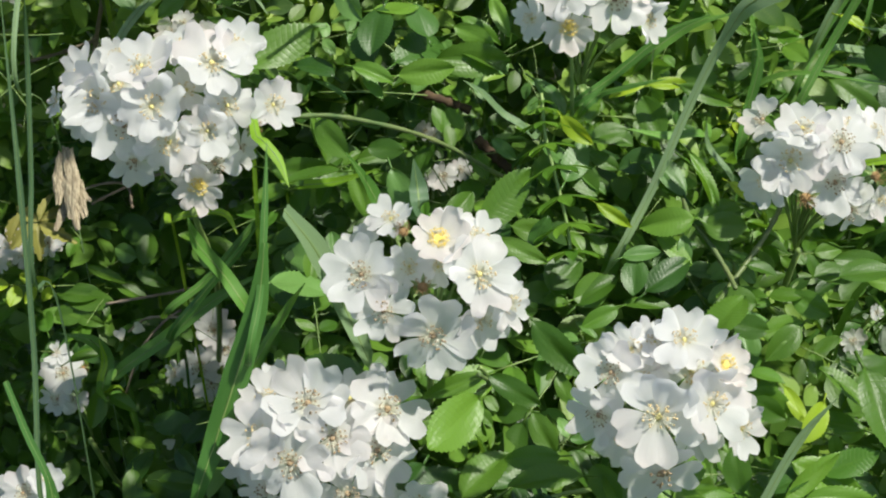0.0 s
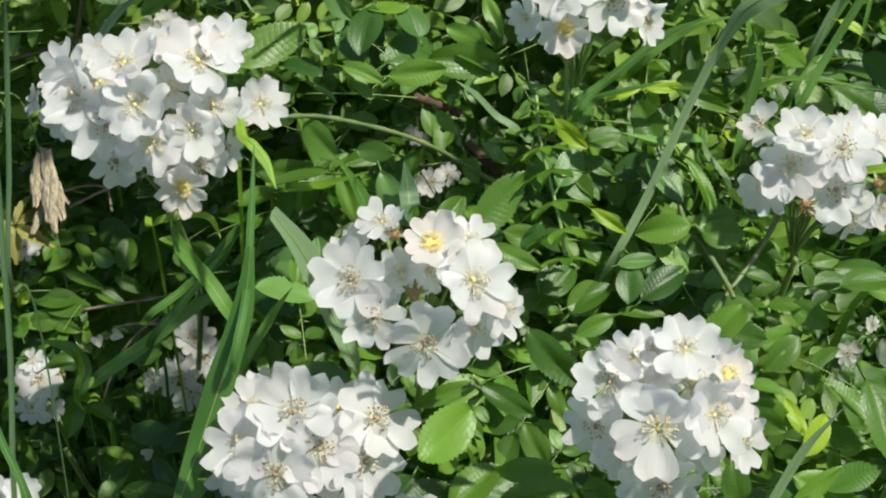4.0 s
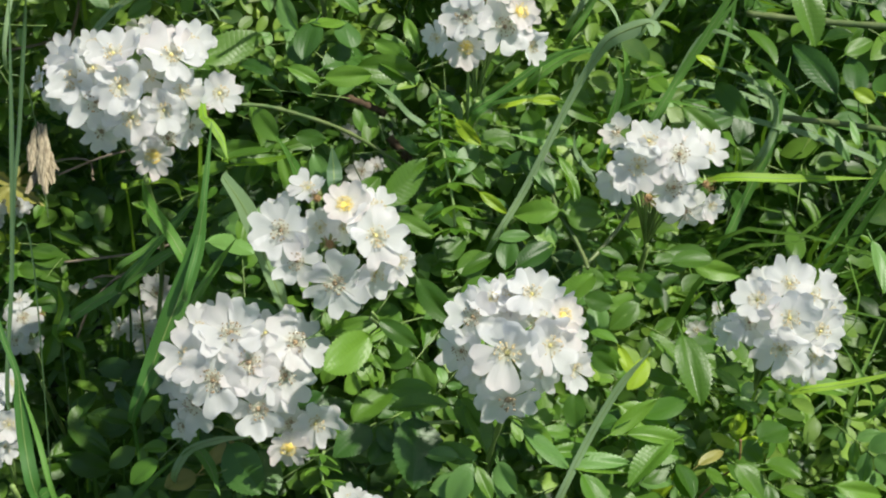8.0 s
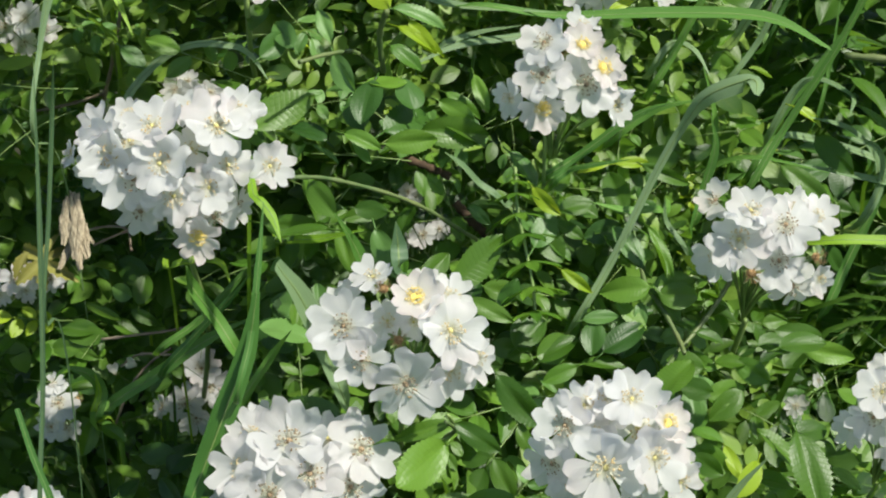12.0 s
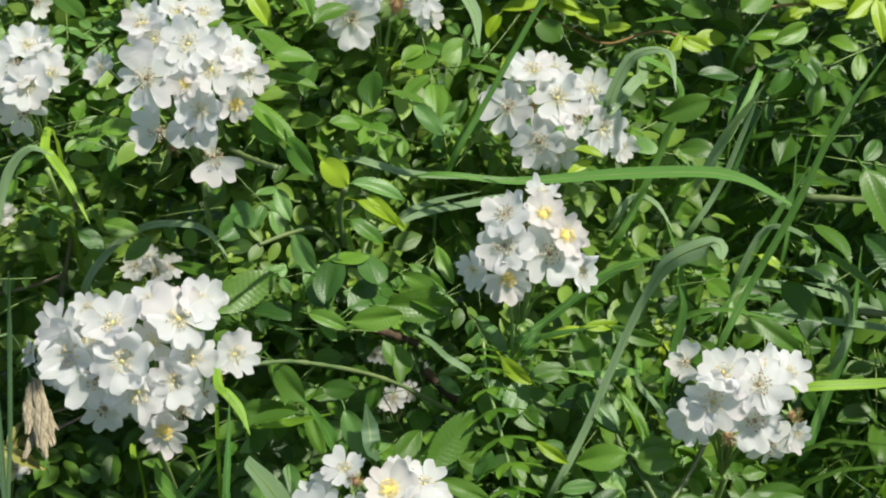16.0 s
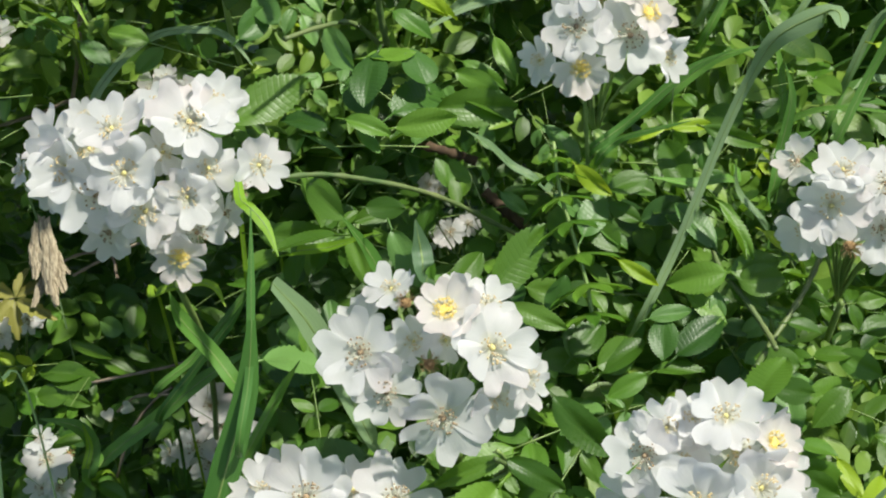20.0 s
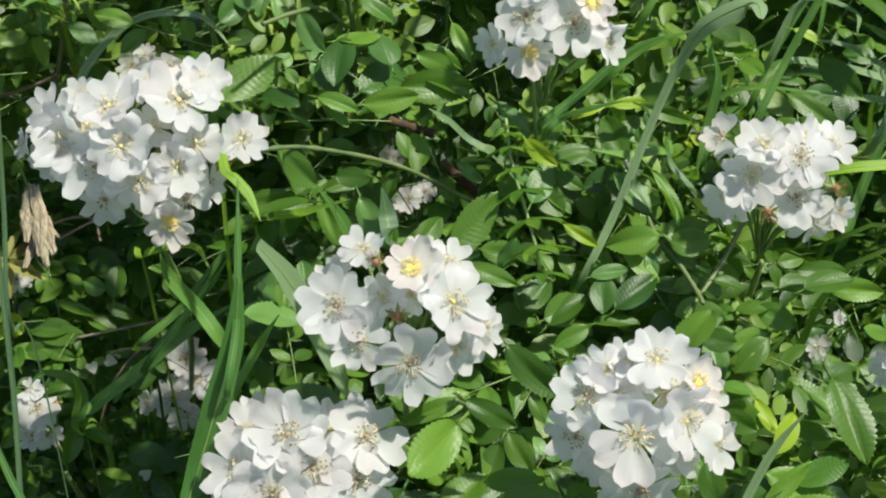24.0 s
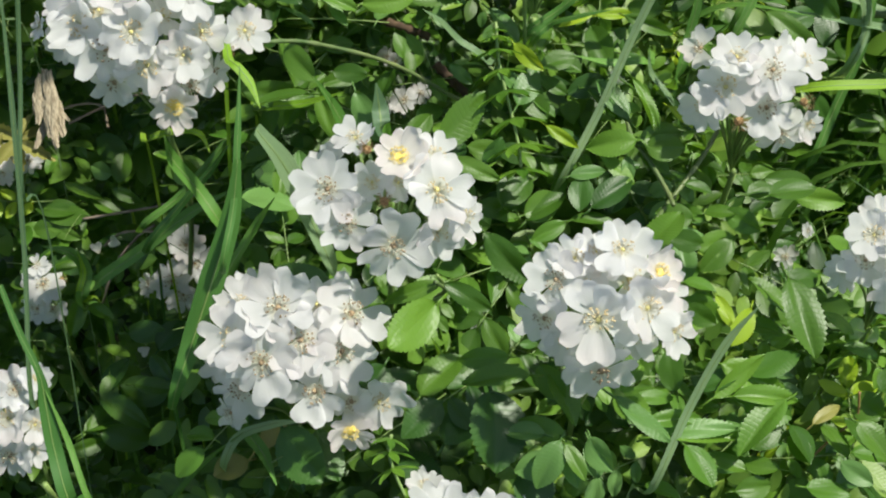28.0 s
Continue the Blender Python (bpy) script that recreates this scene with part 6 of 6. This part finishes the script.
grass_blade("mid", [0.0042, 0.0042, 0.004, 0.0003], [(-0.1493, 0.8, -0.036), (-0.126, 0.7867, -0.0175), (-0.1034, 0.7733, 0.0061), (-0.0873, 0.76, 0.0261)])
grass_blade("pale", [0.0037, 0.004, 0.004, 0.0045, 0.0085, 0.0123, 0.0021], [(0.0771, 0.7, -0.0102), (0.0956, 0.6867, 0.0267), (0.1124, 0.6733, 0.0678), (0.1244, 0.66, 0.0935), (0.1332, 0.6467, 0.1058), (0.1501, 0.6333, 0.1113), (0.1502, 0.62, 0.1034)])
grass_blade("mid", [0.0053, 0.0053, 0.005, 0.0004], [(0.1365, 0.7, 0.0426), (0.1404, 0.6867, 0.0651), (0.1427, 0.6733, 0.0842), (0.1374, 0.66, 0.0975)])
grass_blade("blue", [0.0021, 0.0021, 0.0022, 0.0002], [(-0.1607, 0.6, -0.1041), (-0.1568, 0.5733, -0.0388), (-0.1547, 0.5467, 0.0229), (-0.154, 0.52, 0.0886)])
grass_blade("blue", [0.0019, 0.0019, 0.0019, 0.0001], [(-0.1641, 0.6, -0.0134), (-0.1598, 0.58, 0.0309), (-0.1557, 0.56, 0.0721), (-0.1514, 0.54, 0.0941)])
grass_blade("dark", [0.007, 0.0066, 0.0061, 0.003, 0.0028, 0.0021], [(-0.1371, 0.57, -0.1421), (-0.1431, 0.566, -0.1188), (-0.1457, 0.562, -0.0994), (-0.1474, 0.558, -0.0854), (-0.1542, 0.554, -0.0684), (-0.1609, 0.55, -0.0487)])
grass_blade("mid", [0.0024, 0.0047, 0.0071, 0.0071, 0.0018], [(0.0145, 0.72, 0.1574), (0.0641, 0.705, 0.1522), (0.1207, 0.69, 0.1537), (0.1667, 0.675, 0.1506), (0.1951, 0.66, 0.1331)])
grass_blade("pale", [0.0049, 0.0049, 0.0003], [(-0.0252, 0.75, 0.1709), (0.0116, 0.725, 0.159), (0.0637, 0.7, 0.1525)])
grass_blade("pale", [0.0043, 0.0043, 0.004, 0.0003], [(0.036, 0.74, 0.1428), (0.0662, 0.7333, 0.1474), (0.0174, 0.7267, 0.1386), (-0.0126, 0.72, 0.1232)])
grass_blade("pale", [0.0045, 0.0045, 0.0045, 0.0044, 0.0033, 0.0003], [(-0.1709, 0.78, 0.1006), (-0.1562, 0.772, 0.1234), (-0.1344, 0.764, 0.1364), (-0.1099, 0.756, 0.1363), (-0.0974, 0.748, 0.1301), (-0.0866, 0.74, 0.1161)])
grass_blade("pale", [0.0022, 0.0028, 0.0052, 0.0046, 0.0004], [(-0.205, 0.72, 0.0782), (-0.2029, 0.715, 0.1245), (-0.1965, 0.71, 0.1567), (-0.1846, 0.705, 0.1699), (-0.1713, 0.7, 0.1656)])
grass_blade("bright", [0.0054, 0.0054, 0.0004], [(-0.1777, 0.71, 0.1704), (-0.1667, 0.71, 0.1566), (-0.1542, 0.71, 0.1318)])
grass_blade("pale", [0.0039, 0.0039, 0.0038, 0.0003], [(0.11, 0.6, -0.1419), (0.1247, 0.59, -0.1035), (0.1382, 0.58, -0.0743), (0.1505, 0.57, -0.0566)])
grass_blade("bright", [0.0058, 0.0058, 0.0004], [(0.2135, 0.76, 0.0438), (0.2612, 0.75, 0.0469), (0.308, 0.74, 0.0492)])
grass_blade("pale", [0.0046, 0.0046, 0.0044, 0.0003], [(0.3356, 0.8, 0.0613), (0.2857, 0.78, 0.0759), (0.241, 0.76, 0.0813), (0.1914, 0.74, 0.0859)])
grass_blade("pale", [0.0052, 0.0052, 0.005, 0.0004], [(0.2441, 0.78, 0.0536), (0.2535, 0.7667, 0.0777), (0.2471, 0.7533, 0.0965), (0.2212, 0.74, 0.1015)])
grass_blade("mid", [0.0049, 0.0049, 0.0047, 0.0003], [(0.2835, 0.78, -0.0111), (0.2969, 0.76, 0.0208), (0.3129, 0.74, 0.055), (0.3184, 0.72, 0.0771)])
grass_blade("mid", [0.0049, 0.0049, 0.0003], [(0.2943, 0.78, -0.0139), (0.3044, 0.75, 0.0174), (0.3165, 0.72, 0.0503)])
grass_blade("mid", [0.0057, 0.0057, 0.0054, 0.0004], [(0.2303, 0.8, 0.0001), (0.2431, 0.7867, 0.0362), (0.2554, 0.7733, 0.075), (0.2596, 0.76, 0.1226)])
grass_blade("mid", [0.0043, 0.0043, 0.0003], [(0.1639, 0.8, 0.0788), (0.1623, 0.78, 0.1119), (0.1505, 0.76, 0.1394)])
grass_blade("pale", [0.0042, 0.0042, 0.004, 0.0003], [(0.1881, 0.78, 0.0959), (0.2052, 0.7533, 0.1316), (0.2236, 0.7267, 0.1216), (0.2163, 0.7, 0.107)])
grass_blade("bright", [0.0048, 0.0048, 0.0003], [(-0.0796, 0.64, 0.0474), (-0.0705, 0.635, 0.0386), (-0.0647, 0.63, 0.0259)])
grass_blade("bright", [0.0048, 0.0048, 0.0003], [(-0.0719, 0.7, 0.028), (-0.0498, 0.68, 0.0306), (-0.0279, 0.66, 0.0352)])
grass_blade("mid", [0.0068, 0.0068, 0.0005], [(-0.0271, 0.69, 0.0146), (-0.0327, 0.67, 0.0281), (-0.0422, 0.65, 0.042)])
grass_blade("blue", [0.0086, 0.0086, 0.0006], [(-0.0099, 0.67, 0.0154), (-0.0111, 0.665, 0.0279), (-0.013, 0.66, 0.0396)])
grass_blade("bright", [0.0038, 0.0038, 0.0036, 0.0003], [(-0.1317, 0.72, 0.0125), (-0.1143, 0.7133, 0.0178), (-0.1025, 0.7067, 0.0163), (-0.0963, 0.7, 0.0069)])
grass_blade("mid", [0.0041, 0.0041, 0.0003], [(0.1491, 0.78, 0.0769), (0.1722, 0.74, 0.087), (0.2073, 0.7, 0.077)])
grass_blade("mid", [0.0044, 0.0044, 0.0041, 0.0003], [(0.0588, 0.72, 0.0656), (0.079, 0.7067, 0.0804), (0.1037, 0.6933, 0.0998), (0.1223, 0.68, 0.1069)])
grass_blade("pale", [0.0062, 0.0062, 0.0062, 0.0052, 0.0004], [(0.1377, 0.75, 0.2155), (0.1166, 0.7375, 0.1945), (0.1277, 0.725, 0.22), (0.1454, 0.7125, 0.2204), (0.147, 0.7, 0.1968)])
grass_blade("pale", [0.0057, 0.0057, 0.0004], [(0.1703, 0.78, 0.1556), (0.1841, 0.75, 0.1835), (0.198, 0.72, 0.2048)])
grass_blade("mid", [0.0046, 0.0046, 0.0044, 0.0003], [(0.1549, 0.8, 0.1814), (0.1654, 0.78, 0.2146), (0.1397, 0.76, 0.2287), (0.1174, 0.74, 0.2137)])
grass_blade("mid", [0.003, 0.003, 0.0028, 0.0002], [(0.0294, 0.72, 0.1588), (0.0497, 0.7, 0.1944), (0.078, 0.68, 0.2431), (0.0876, 0.66, 0.2582)])
grass_blade("pale", [0.0085, 0.0085, 0.0081, 0.0006], [(0.0036, 0.8, 0.297), (0.0328, 0.78, 0.2781), (0.0462, 0.76, 0.2566), (0.0479, 0.74, 0.2298)])
grass_blade("mid", [0.0038, 0.0038, 0.0038, 0.0032, 0.0003], [(0.1607, 0.7, 0.0591), (0.1776, 0.68, 0.0955), (0.1965, 0.66, 0.1331), (0.2116, 0.64, 0.169), (0.2339, 0.62, 0.2033)])
grass_blade("pale", [0.0046, 0.0046, 0.0044, 0.0003], [(0.2907, 0.8, 0.0808), (0.2463, 0.78, 0.0967), (0.2028, 0.76, 0.1025), (0.1854, 0.74, 0.0954)])
grass_blade("pale", [0.0046, 0.0046, 0.0044, 0.0003], [(0.2573, 0.8, 0.0582), (0.2558, 0.78, 0.0902), (0.2346, 0.76, 0.1069), (0.2044, 0.74, 0.1106)])
grass_blade("mid", [0.004, 0.004, 0.0003], [(0.2216, 0.82, 0.2356), (0.1987, 0.8, 0.1946), (0.1737, 0.78, 0.1621)])
grass_blade("mid", [0.0042, 0.0042, 0.004, 0.0003], [(0.1219, 0.78, 0.1202), (0.1352, 0.76, 0.1471), (0.1493, 0.74, 0.1814), (0.1517, 0.72, 0.1997)])
grass_blade("pale", [0.0034, 0.0034, 0.0032, 0.0002], [(0.167, 0.8, 0.1288), (0.186, 0.7867, 0.1575), (0.1985, 0.7733, 0.1884), (0.2059, 0.76, 0.2094)])
grass_blade("pale", [0.0036, 0.0036, 0.0034, 0.0002], [(0.1237, 0.78, 0.1353), (0.1342, 0.77, 0.1518), (0.1455, 0.76, 0.1471), (0.1539, 0.75, 0.1294)])
grass_blade("mid", [0.0058, 0.0058, 0.0004], [(0.0962, 0.76, 0.09), (0.1193, 0.74, 0.1089), (0.1438, 0.72, 0.1145)])
grass_blade("mid", [0.0038, 0.0038, 0.0003], [(0.0328, 0.76, 0.1712), (0.0418, 0.74, 0.1875), (0.0476, 0.72, 0.2)])
grass_blade("pale", [0.0034, 0.0034, 0.0002], [(0.0014, 0.74, 0.1352), (0.0224, 0.73, 0.1449), (0.047, 0.72, 0.1487)])
grass_blade("mid", [0.004, 0.004, 0.0038, 0.0003], [(0.1845, 0.8, 0.0793), (0.1971, 0.7867, 0.1086), (0.2153, 0.7733, 0.14), (0.2323, 0.76, 0.1675)])
grass_blade("dark", [0.0027, 0.0027, 0.0002], [(0.1924, 0.8, 0.1566), (0.2001, 0.78, 0.1806), (0.2102, 0.76, 0.2064)])
grass_blade("mid", [0.0027, 0.0027, 0.0002], [(0.2222, 0.8, 0.1099), (0.2265, 0.78, 0.147), (0.226, 0.76, 0.1854)])
grass_blade("bright", [0.0039, 0.0039, 0.0003], [(0.2339, 0.62, -0.0753), (0.2581, 0.61, -0.0688), (0.2876, 0.6, -0.0591)])
grass_blade("mid", [0.0035, 0.0035, 0.0002], [(0.2837, 0.66, -0.0901), (0.2955, 0.64, -0.0724), (0.3009, 0.62, -0.0665)])


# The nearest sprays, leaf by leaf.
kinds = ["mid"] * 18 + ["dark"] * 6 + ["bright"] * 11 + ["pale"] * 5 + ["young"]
# Bright and pale leaf colours that stand in for sunlight and sheen.
sun_tint_kinds = ["bright"] * 7 + ["pale"] * 5 + ["mid"] * 2 + ["young"] * 1
waiting = []
for i in range(680):
    u, w = rng.uniform(-0.30, 0.34), rng.uniform(-0.20, 0.27)
    d = surface(u, w) + rng.uniform(-0.005, 0.07)
    if u > 0.21 and w < 0.02 and rng.random() < 0.7 or u < -0.12 and w < -0.04 and rng.random() < 0.85:
        continue
    bend, stalk = rng.choice(RACHIS)
    size = rng.uniform(0.009, 0.015) if u < -0.08 and w < 0.1 else rng.uniform(0.010, 0.016) if rng.random() < 0.7 else rng.uniform(0.016, 0.022)
    # Top and low right sprays mostly take the colours lightened for sun.
    kind = rng.choice(sun_tint_kinds if (w > 0.10 or u > 0.08 and w < -0.04) and rng.random() < 0.8 else kinds)
    grow, slots = spray_slots(bend, rng.choice((2, 3, 3)), size)
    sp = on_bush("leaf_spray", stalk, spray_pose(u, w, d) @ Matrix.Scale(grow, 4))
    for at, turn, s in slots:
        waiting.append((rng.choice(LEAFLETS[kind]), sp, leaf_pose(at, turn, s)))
for i in range(110):
    u, w = rng.uniform(0.14, 0.38), rng.uniform(-0.03, 0.29)
    bend, stalk = rng.choice(RACHIS)
    kind = rng.choice(("dark", "dark", "mid", "mid", "bright"))
    grow, slots = spray_slots(bend, rng.choice((2, 3, 3)), rng.uniform(0.016, 0.027))
    sp = on_bush("leaf_spray", stalk, spray_pose(u, w, rng.uniform(0.83, 0.97)) @ Matrix.Scale(grow, 4))
    for at, turn, s in slots:
        waiting.append((rng.choice(LEAFLETS[kind]), sp, leaf_pose(at, turn, s)))
hearts = np.array([Matrix.Translation((0, 1.0, 0)) @ sp.matrix_basis @ lp @ Vector((0, 0.55, 0)) for me, sp, lp in waiting])
hidden = covers(hearts) | shades(hearts)
for (me, sp, lp), away in zip(waiting, hidden):
    if not away:
        part("leaflet", me, sp, lp)

# The mass of leaves behind and around, too many to count.
SIMPLE = [leaf_shape(1.0, w, fo, cu, 0.0, 7, 0.95, tw, (-1, 0, 1)) for w, fo, cu, tw in ((0.52, 0.45, 0.14, 0.2), (0.60, 0.3, 0.26, -0.2), (0.48, 0.7, 0.05, 0.1), (0.56, 0.4, -0.1, 0.0))]


def foliage(count, place, size, name, label, mat=FOLIAGE):
    vs, fs, uvs, base, poses = [], [], [], 0, []
    for i in range(count):
        spot = place()
        if spot is None:
            continue
        m = spray_pose(*spot)
        s0 = rng.uniform(*size)
        grow, slots = spray_slots(rng.choice((0.1, 0.25, -0.1)), rng.choice((2, 3, 3)), s0)
        m = m @ Matrix.Scale(grow, 4)
        for at, turn, s in slots:
            poses.append(np.array(m @ leaf_pose(at, turn, s)))
    poses = np.array(poses)
    hearts = poses[:, :3, 3] + 0.55 * poses[:, :3, 1]
    poses = poses[~(covers(hearts) | shades(hearts))]
    for mm in poses:
        lv, lf, lu = rng.choice(SIMPLE)
        vs.append(lv @ mm[:3, :3].T + mm[:3, 3] - np.array((0, 1.0, 0)))
        fs.append(np.array(lf) + base)
        uvs.append(lu)
        base += len(lv)
    ob = on_bush(name, mesh_of(name, np.concatenate(vs), np.concatenate(fs), mat, np.concatenate(uvs)), Matrix.Translation((0, 1.0, 0)), label)
    return tagged(ob, kind="stuff")


def near_spot():
    u, w = rng.uniform(-0.40, 0.52), rng.uniform(-0.26, 0.46)
    d = surface(u, w)
    if d > 0.70 + 0.45 * min(w, 0.1) + 0.2 * max(w - 0.1, 0) + 0.06 and abs(u) < 0.34 and w < 0.33 and rng.random() < 0.45:
        return None
    if 0.20 < u < 0.38 and w < 0.02 and rng.random() < 0.75:
        return None
    # No thinning above 0.30: the unseen leaves there keep sun off the hollow.
    if u < -0.10 and w < -0.05 and rng.random() < 0.55 or u > 0.10 and 0.08 < w < 0.30 and rng.random() < 0.6:
        return None
    return u, w, d + 0.025 + abs(rng.gauss(0, 0.06))


def tinted_for_sun(u, w):
    """Where sunlight is put into leaf colour: paler new growth along the top, and low at the open side."""
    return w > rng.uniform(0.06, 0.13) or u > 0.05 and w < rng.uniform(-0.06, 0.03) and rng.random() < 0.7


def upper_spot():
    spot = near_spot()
    return spot if spot and tinted_for_sun(*spot[:2]) else None


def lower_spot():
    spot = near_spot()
    return spot if spot and not tinted_for_sun(*spot[:2]) else None


def deep_spot():
    d = rng.uniform(0.85, 2.0)
    u, w = rng.uniform(-0.62, 0.62) * d, rng.uniform(-0.42, 0.42) * d
    p = slope(u, d, w)
    if p.z < 0.02:
        return None
    return u, w, max(d, surface(u, w) + 0.1)


def mantle_spot():
    """The rest of the bush: its front down to the ground, its flanks, its top and its back."""
    x, k = max(min(rng.gauss(0.1, 0.75), 1.5), -1.5), rng.random()
    swell = (1 - (abs(x) / 1.6) ** 4) * (0.9 + 0.22 * noise.noise(Vector((x * 1.7, k * 2, 3.1))))
    if k < 0.5:
        y, z = 0.14 + 1.4 * k, 0.02 + 2.0 * k * swell
    else:
        y, z = 0.84 + 1.9 * (k - 0.5) * swell, 1.02 * swell * math.sqrt(max(1 - ((k - 0.5) / 0.5) ** 2.4, 0)) + 0.02
    y += 0.3 * x * x * (1 - k) + abs(x) * 0.1 + abs(rng.gauss(0, 0.05))
    z = max(z - abs(rng.gauss(0, 0.05)), 0.02)
    q = BASE.inverted() @ Vector((x, y, z))
    if 0.3 < q.y < 1.1 and abs(q.x / q.y) < 0.42 and -0.30 < q.z / q.y < 0.45:
        return None
    return q.x, q.z, q.y


# Completes the bush out of view; thick enough to block light from its inside.
foliage(4800, mantle_spot, (0.020, 0.034), "outer_foliage", "unseen green leaflets over the flanks and back of the bush, shading its inside")
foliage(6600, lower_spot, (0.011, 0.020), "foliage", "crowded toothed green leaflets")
foliage(6600, upper_spot, (0.011, 0.021), "upper_foliage", "crowded leaflets and new growth, coloured lighter where the sun falls", SUN_TINTED)
foliage(3000, deep_spot, (0.012, 0.022), "inner_foliage", "shaded green leaflets inside the bush")

def grass_mass(name, count, place, label):
    vs, fs, uvs, base = [], [], [], 0
    for i in range(count):
        foot, tip, w = place()
        bow = Vector((rng.gauss(0, 0.03), rng.gauss(0, 0.03), 0.04))
        line = smooth_line([foot, foot.lerp(tip, 0.55) + bow, tip], 7)
        for k, p in enumerate(line):
            run = (line[min(k + 1, 7)] - line[max(k - 1, 0)]).normalized()
            a = run.cross(TO_EYE + Vector((bow.x * 20, 0, 0))).normalized()
            half = w / 2 * (1 - (k / 7) ** 2 * 0.95)
            for c in (-1, 0, 1):
                vs.append(p + a * half * c - TO_EYE * 0.2 * half * (1 - abs(c)))
                uvs.append((c, k / 7))
        for k in range(7):
            for j in (0, 1):
                q = base + 3 * k + j
                fs.append((q, q + 1, q + 4, q + 3))
        base += 24
    ob = tagged(new(name, mesh_of(name, vs, fs, GRASS_MASS, uvs)), label, "grass", kind="stuff")
    return ob


def right_tuft():
    u, w, d = rng.uniform(0.16, 0.45), rng.uniform(-0.15, 0.32), rng.uniform(0.86, 1.2)
    tip = slope(u, d, w)
    lean = Vector((rng.gauss(-0.10, 0.10), rng.gauss(0.05, 0.05), -rng.uniform(0.18, 0.35)))
    foot = tip + lean
    foot.z = max(foot.z, 0)
    return foot, tip, rng.uniform(0.003, 0.007)


def low_tuft():
    u, w, d = rng.uniform(0.20, 0.42), rng.uniform(-0.22, 0.03), rng.uniform(0.68, 0.95)
    tip = slope(u, d, w)
    foot = tip + Vector((rng.gauss(-0.03, 0.08), rng.gauss(0.06, 0.04), -rng.uniform(0.10, 0.25)))
    return foot, tip, rng.uniform(0.002, 0.005)


def hollow_tuft():
    u, w, d = rng.uniform(0.11, 0.36), rng.uniform(-0.04, 0.30), rng.uniform(0.80, 0.98)
    tip = slope(u, d, w)
    foot = tip - ACROSS * rng.uniform(-0.03, 0.12) - UP * rng.uniform(0.14, 0.3) + Vector((0, 0.04, 0))
    foot.z = max(foot.z, 0)
    return foot, tip, rng.uniform(0.0025, 0.0055)


def lawn_tuft():
    a, r = rng.uniform(0, 6.283), abs(rng.gauss(0, 2.3)) + 0.4 * rng.random()
    x, y = r * math.cos(a), 0.9 + r * math.sin(a)
    foot = Vector((x, y, -0.03))
    return foot, foot + Vector((rng.gauss(0, 0.07), rng.gauss(0, 0.07), rng.uniform(0.10, 0.3))), rng.uniform(0.008, 0.016)


grass_mass("meadow_grass", 9000, lawn_tuft, "rough green meadow grass round the bush")
grass_mass("hollow_grass", 90, hollow_tuft, "green grass blades leaning in the gap beside the roses")
grass_mass("low_grass", 420, low_tuft, "thin sunlit grass at the edge of the bush")
grass_mass("grass_tuft", 230, right_tuft, "dense thin green grass leaning beside the bush")


# ---- fallen petals caught on the leaves ----
for u, d, w, turn in ((-0.181, 0.845, -0.052, 20), (-0.168, 0.845, -0.046, 75), (-0.152, 0.85, -0.108, 130)):
    ob = tagged(new("fallen_petal", PETALS[AGED.name][3]), "fallen white rose petal caught on shaded leaves", "petal", "fallen petals")
    ob.matrix_world = facing(slope(u, d, w), TO_EYE + UP * 0.3, ALONG) @ pose(0, 0, 0, 0, 0, turn) @ Matrix.Diagonal((0.007, 0.007, 0.007, 1))
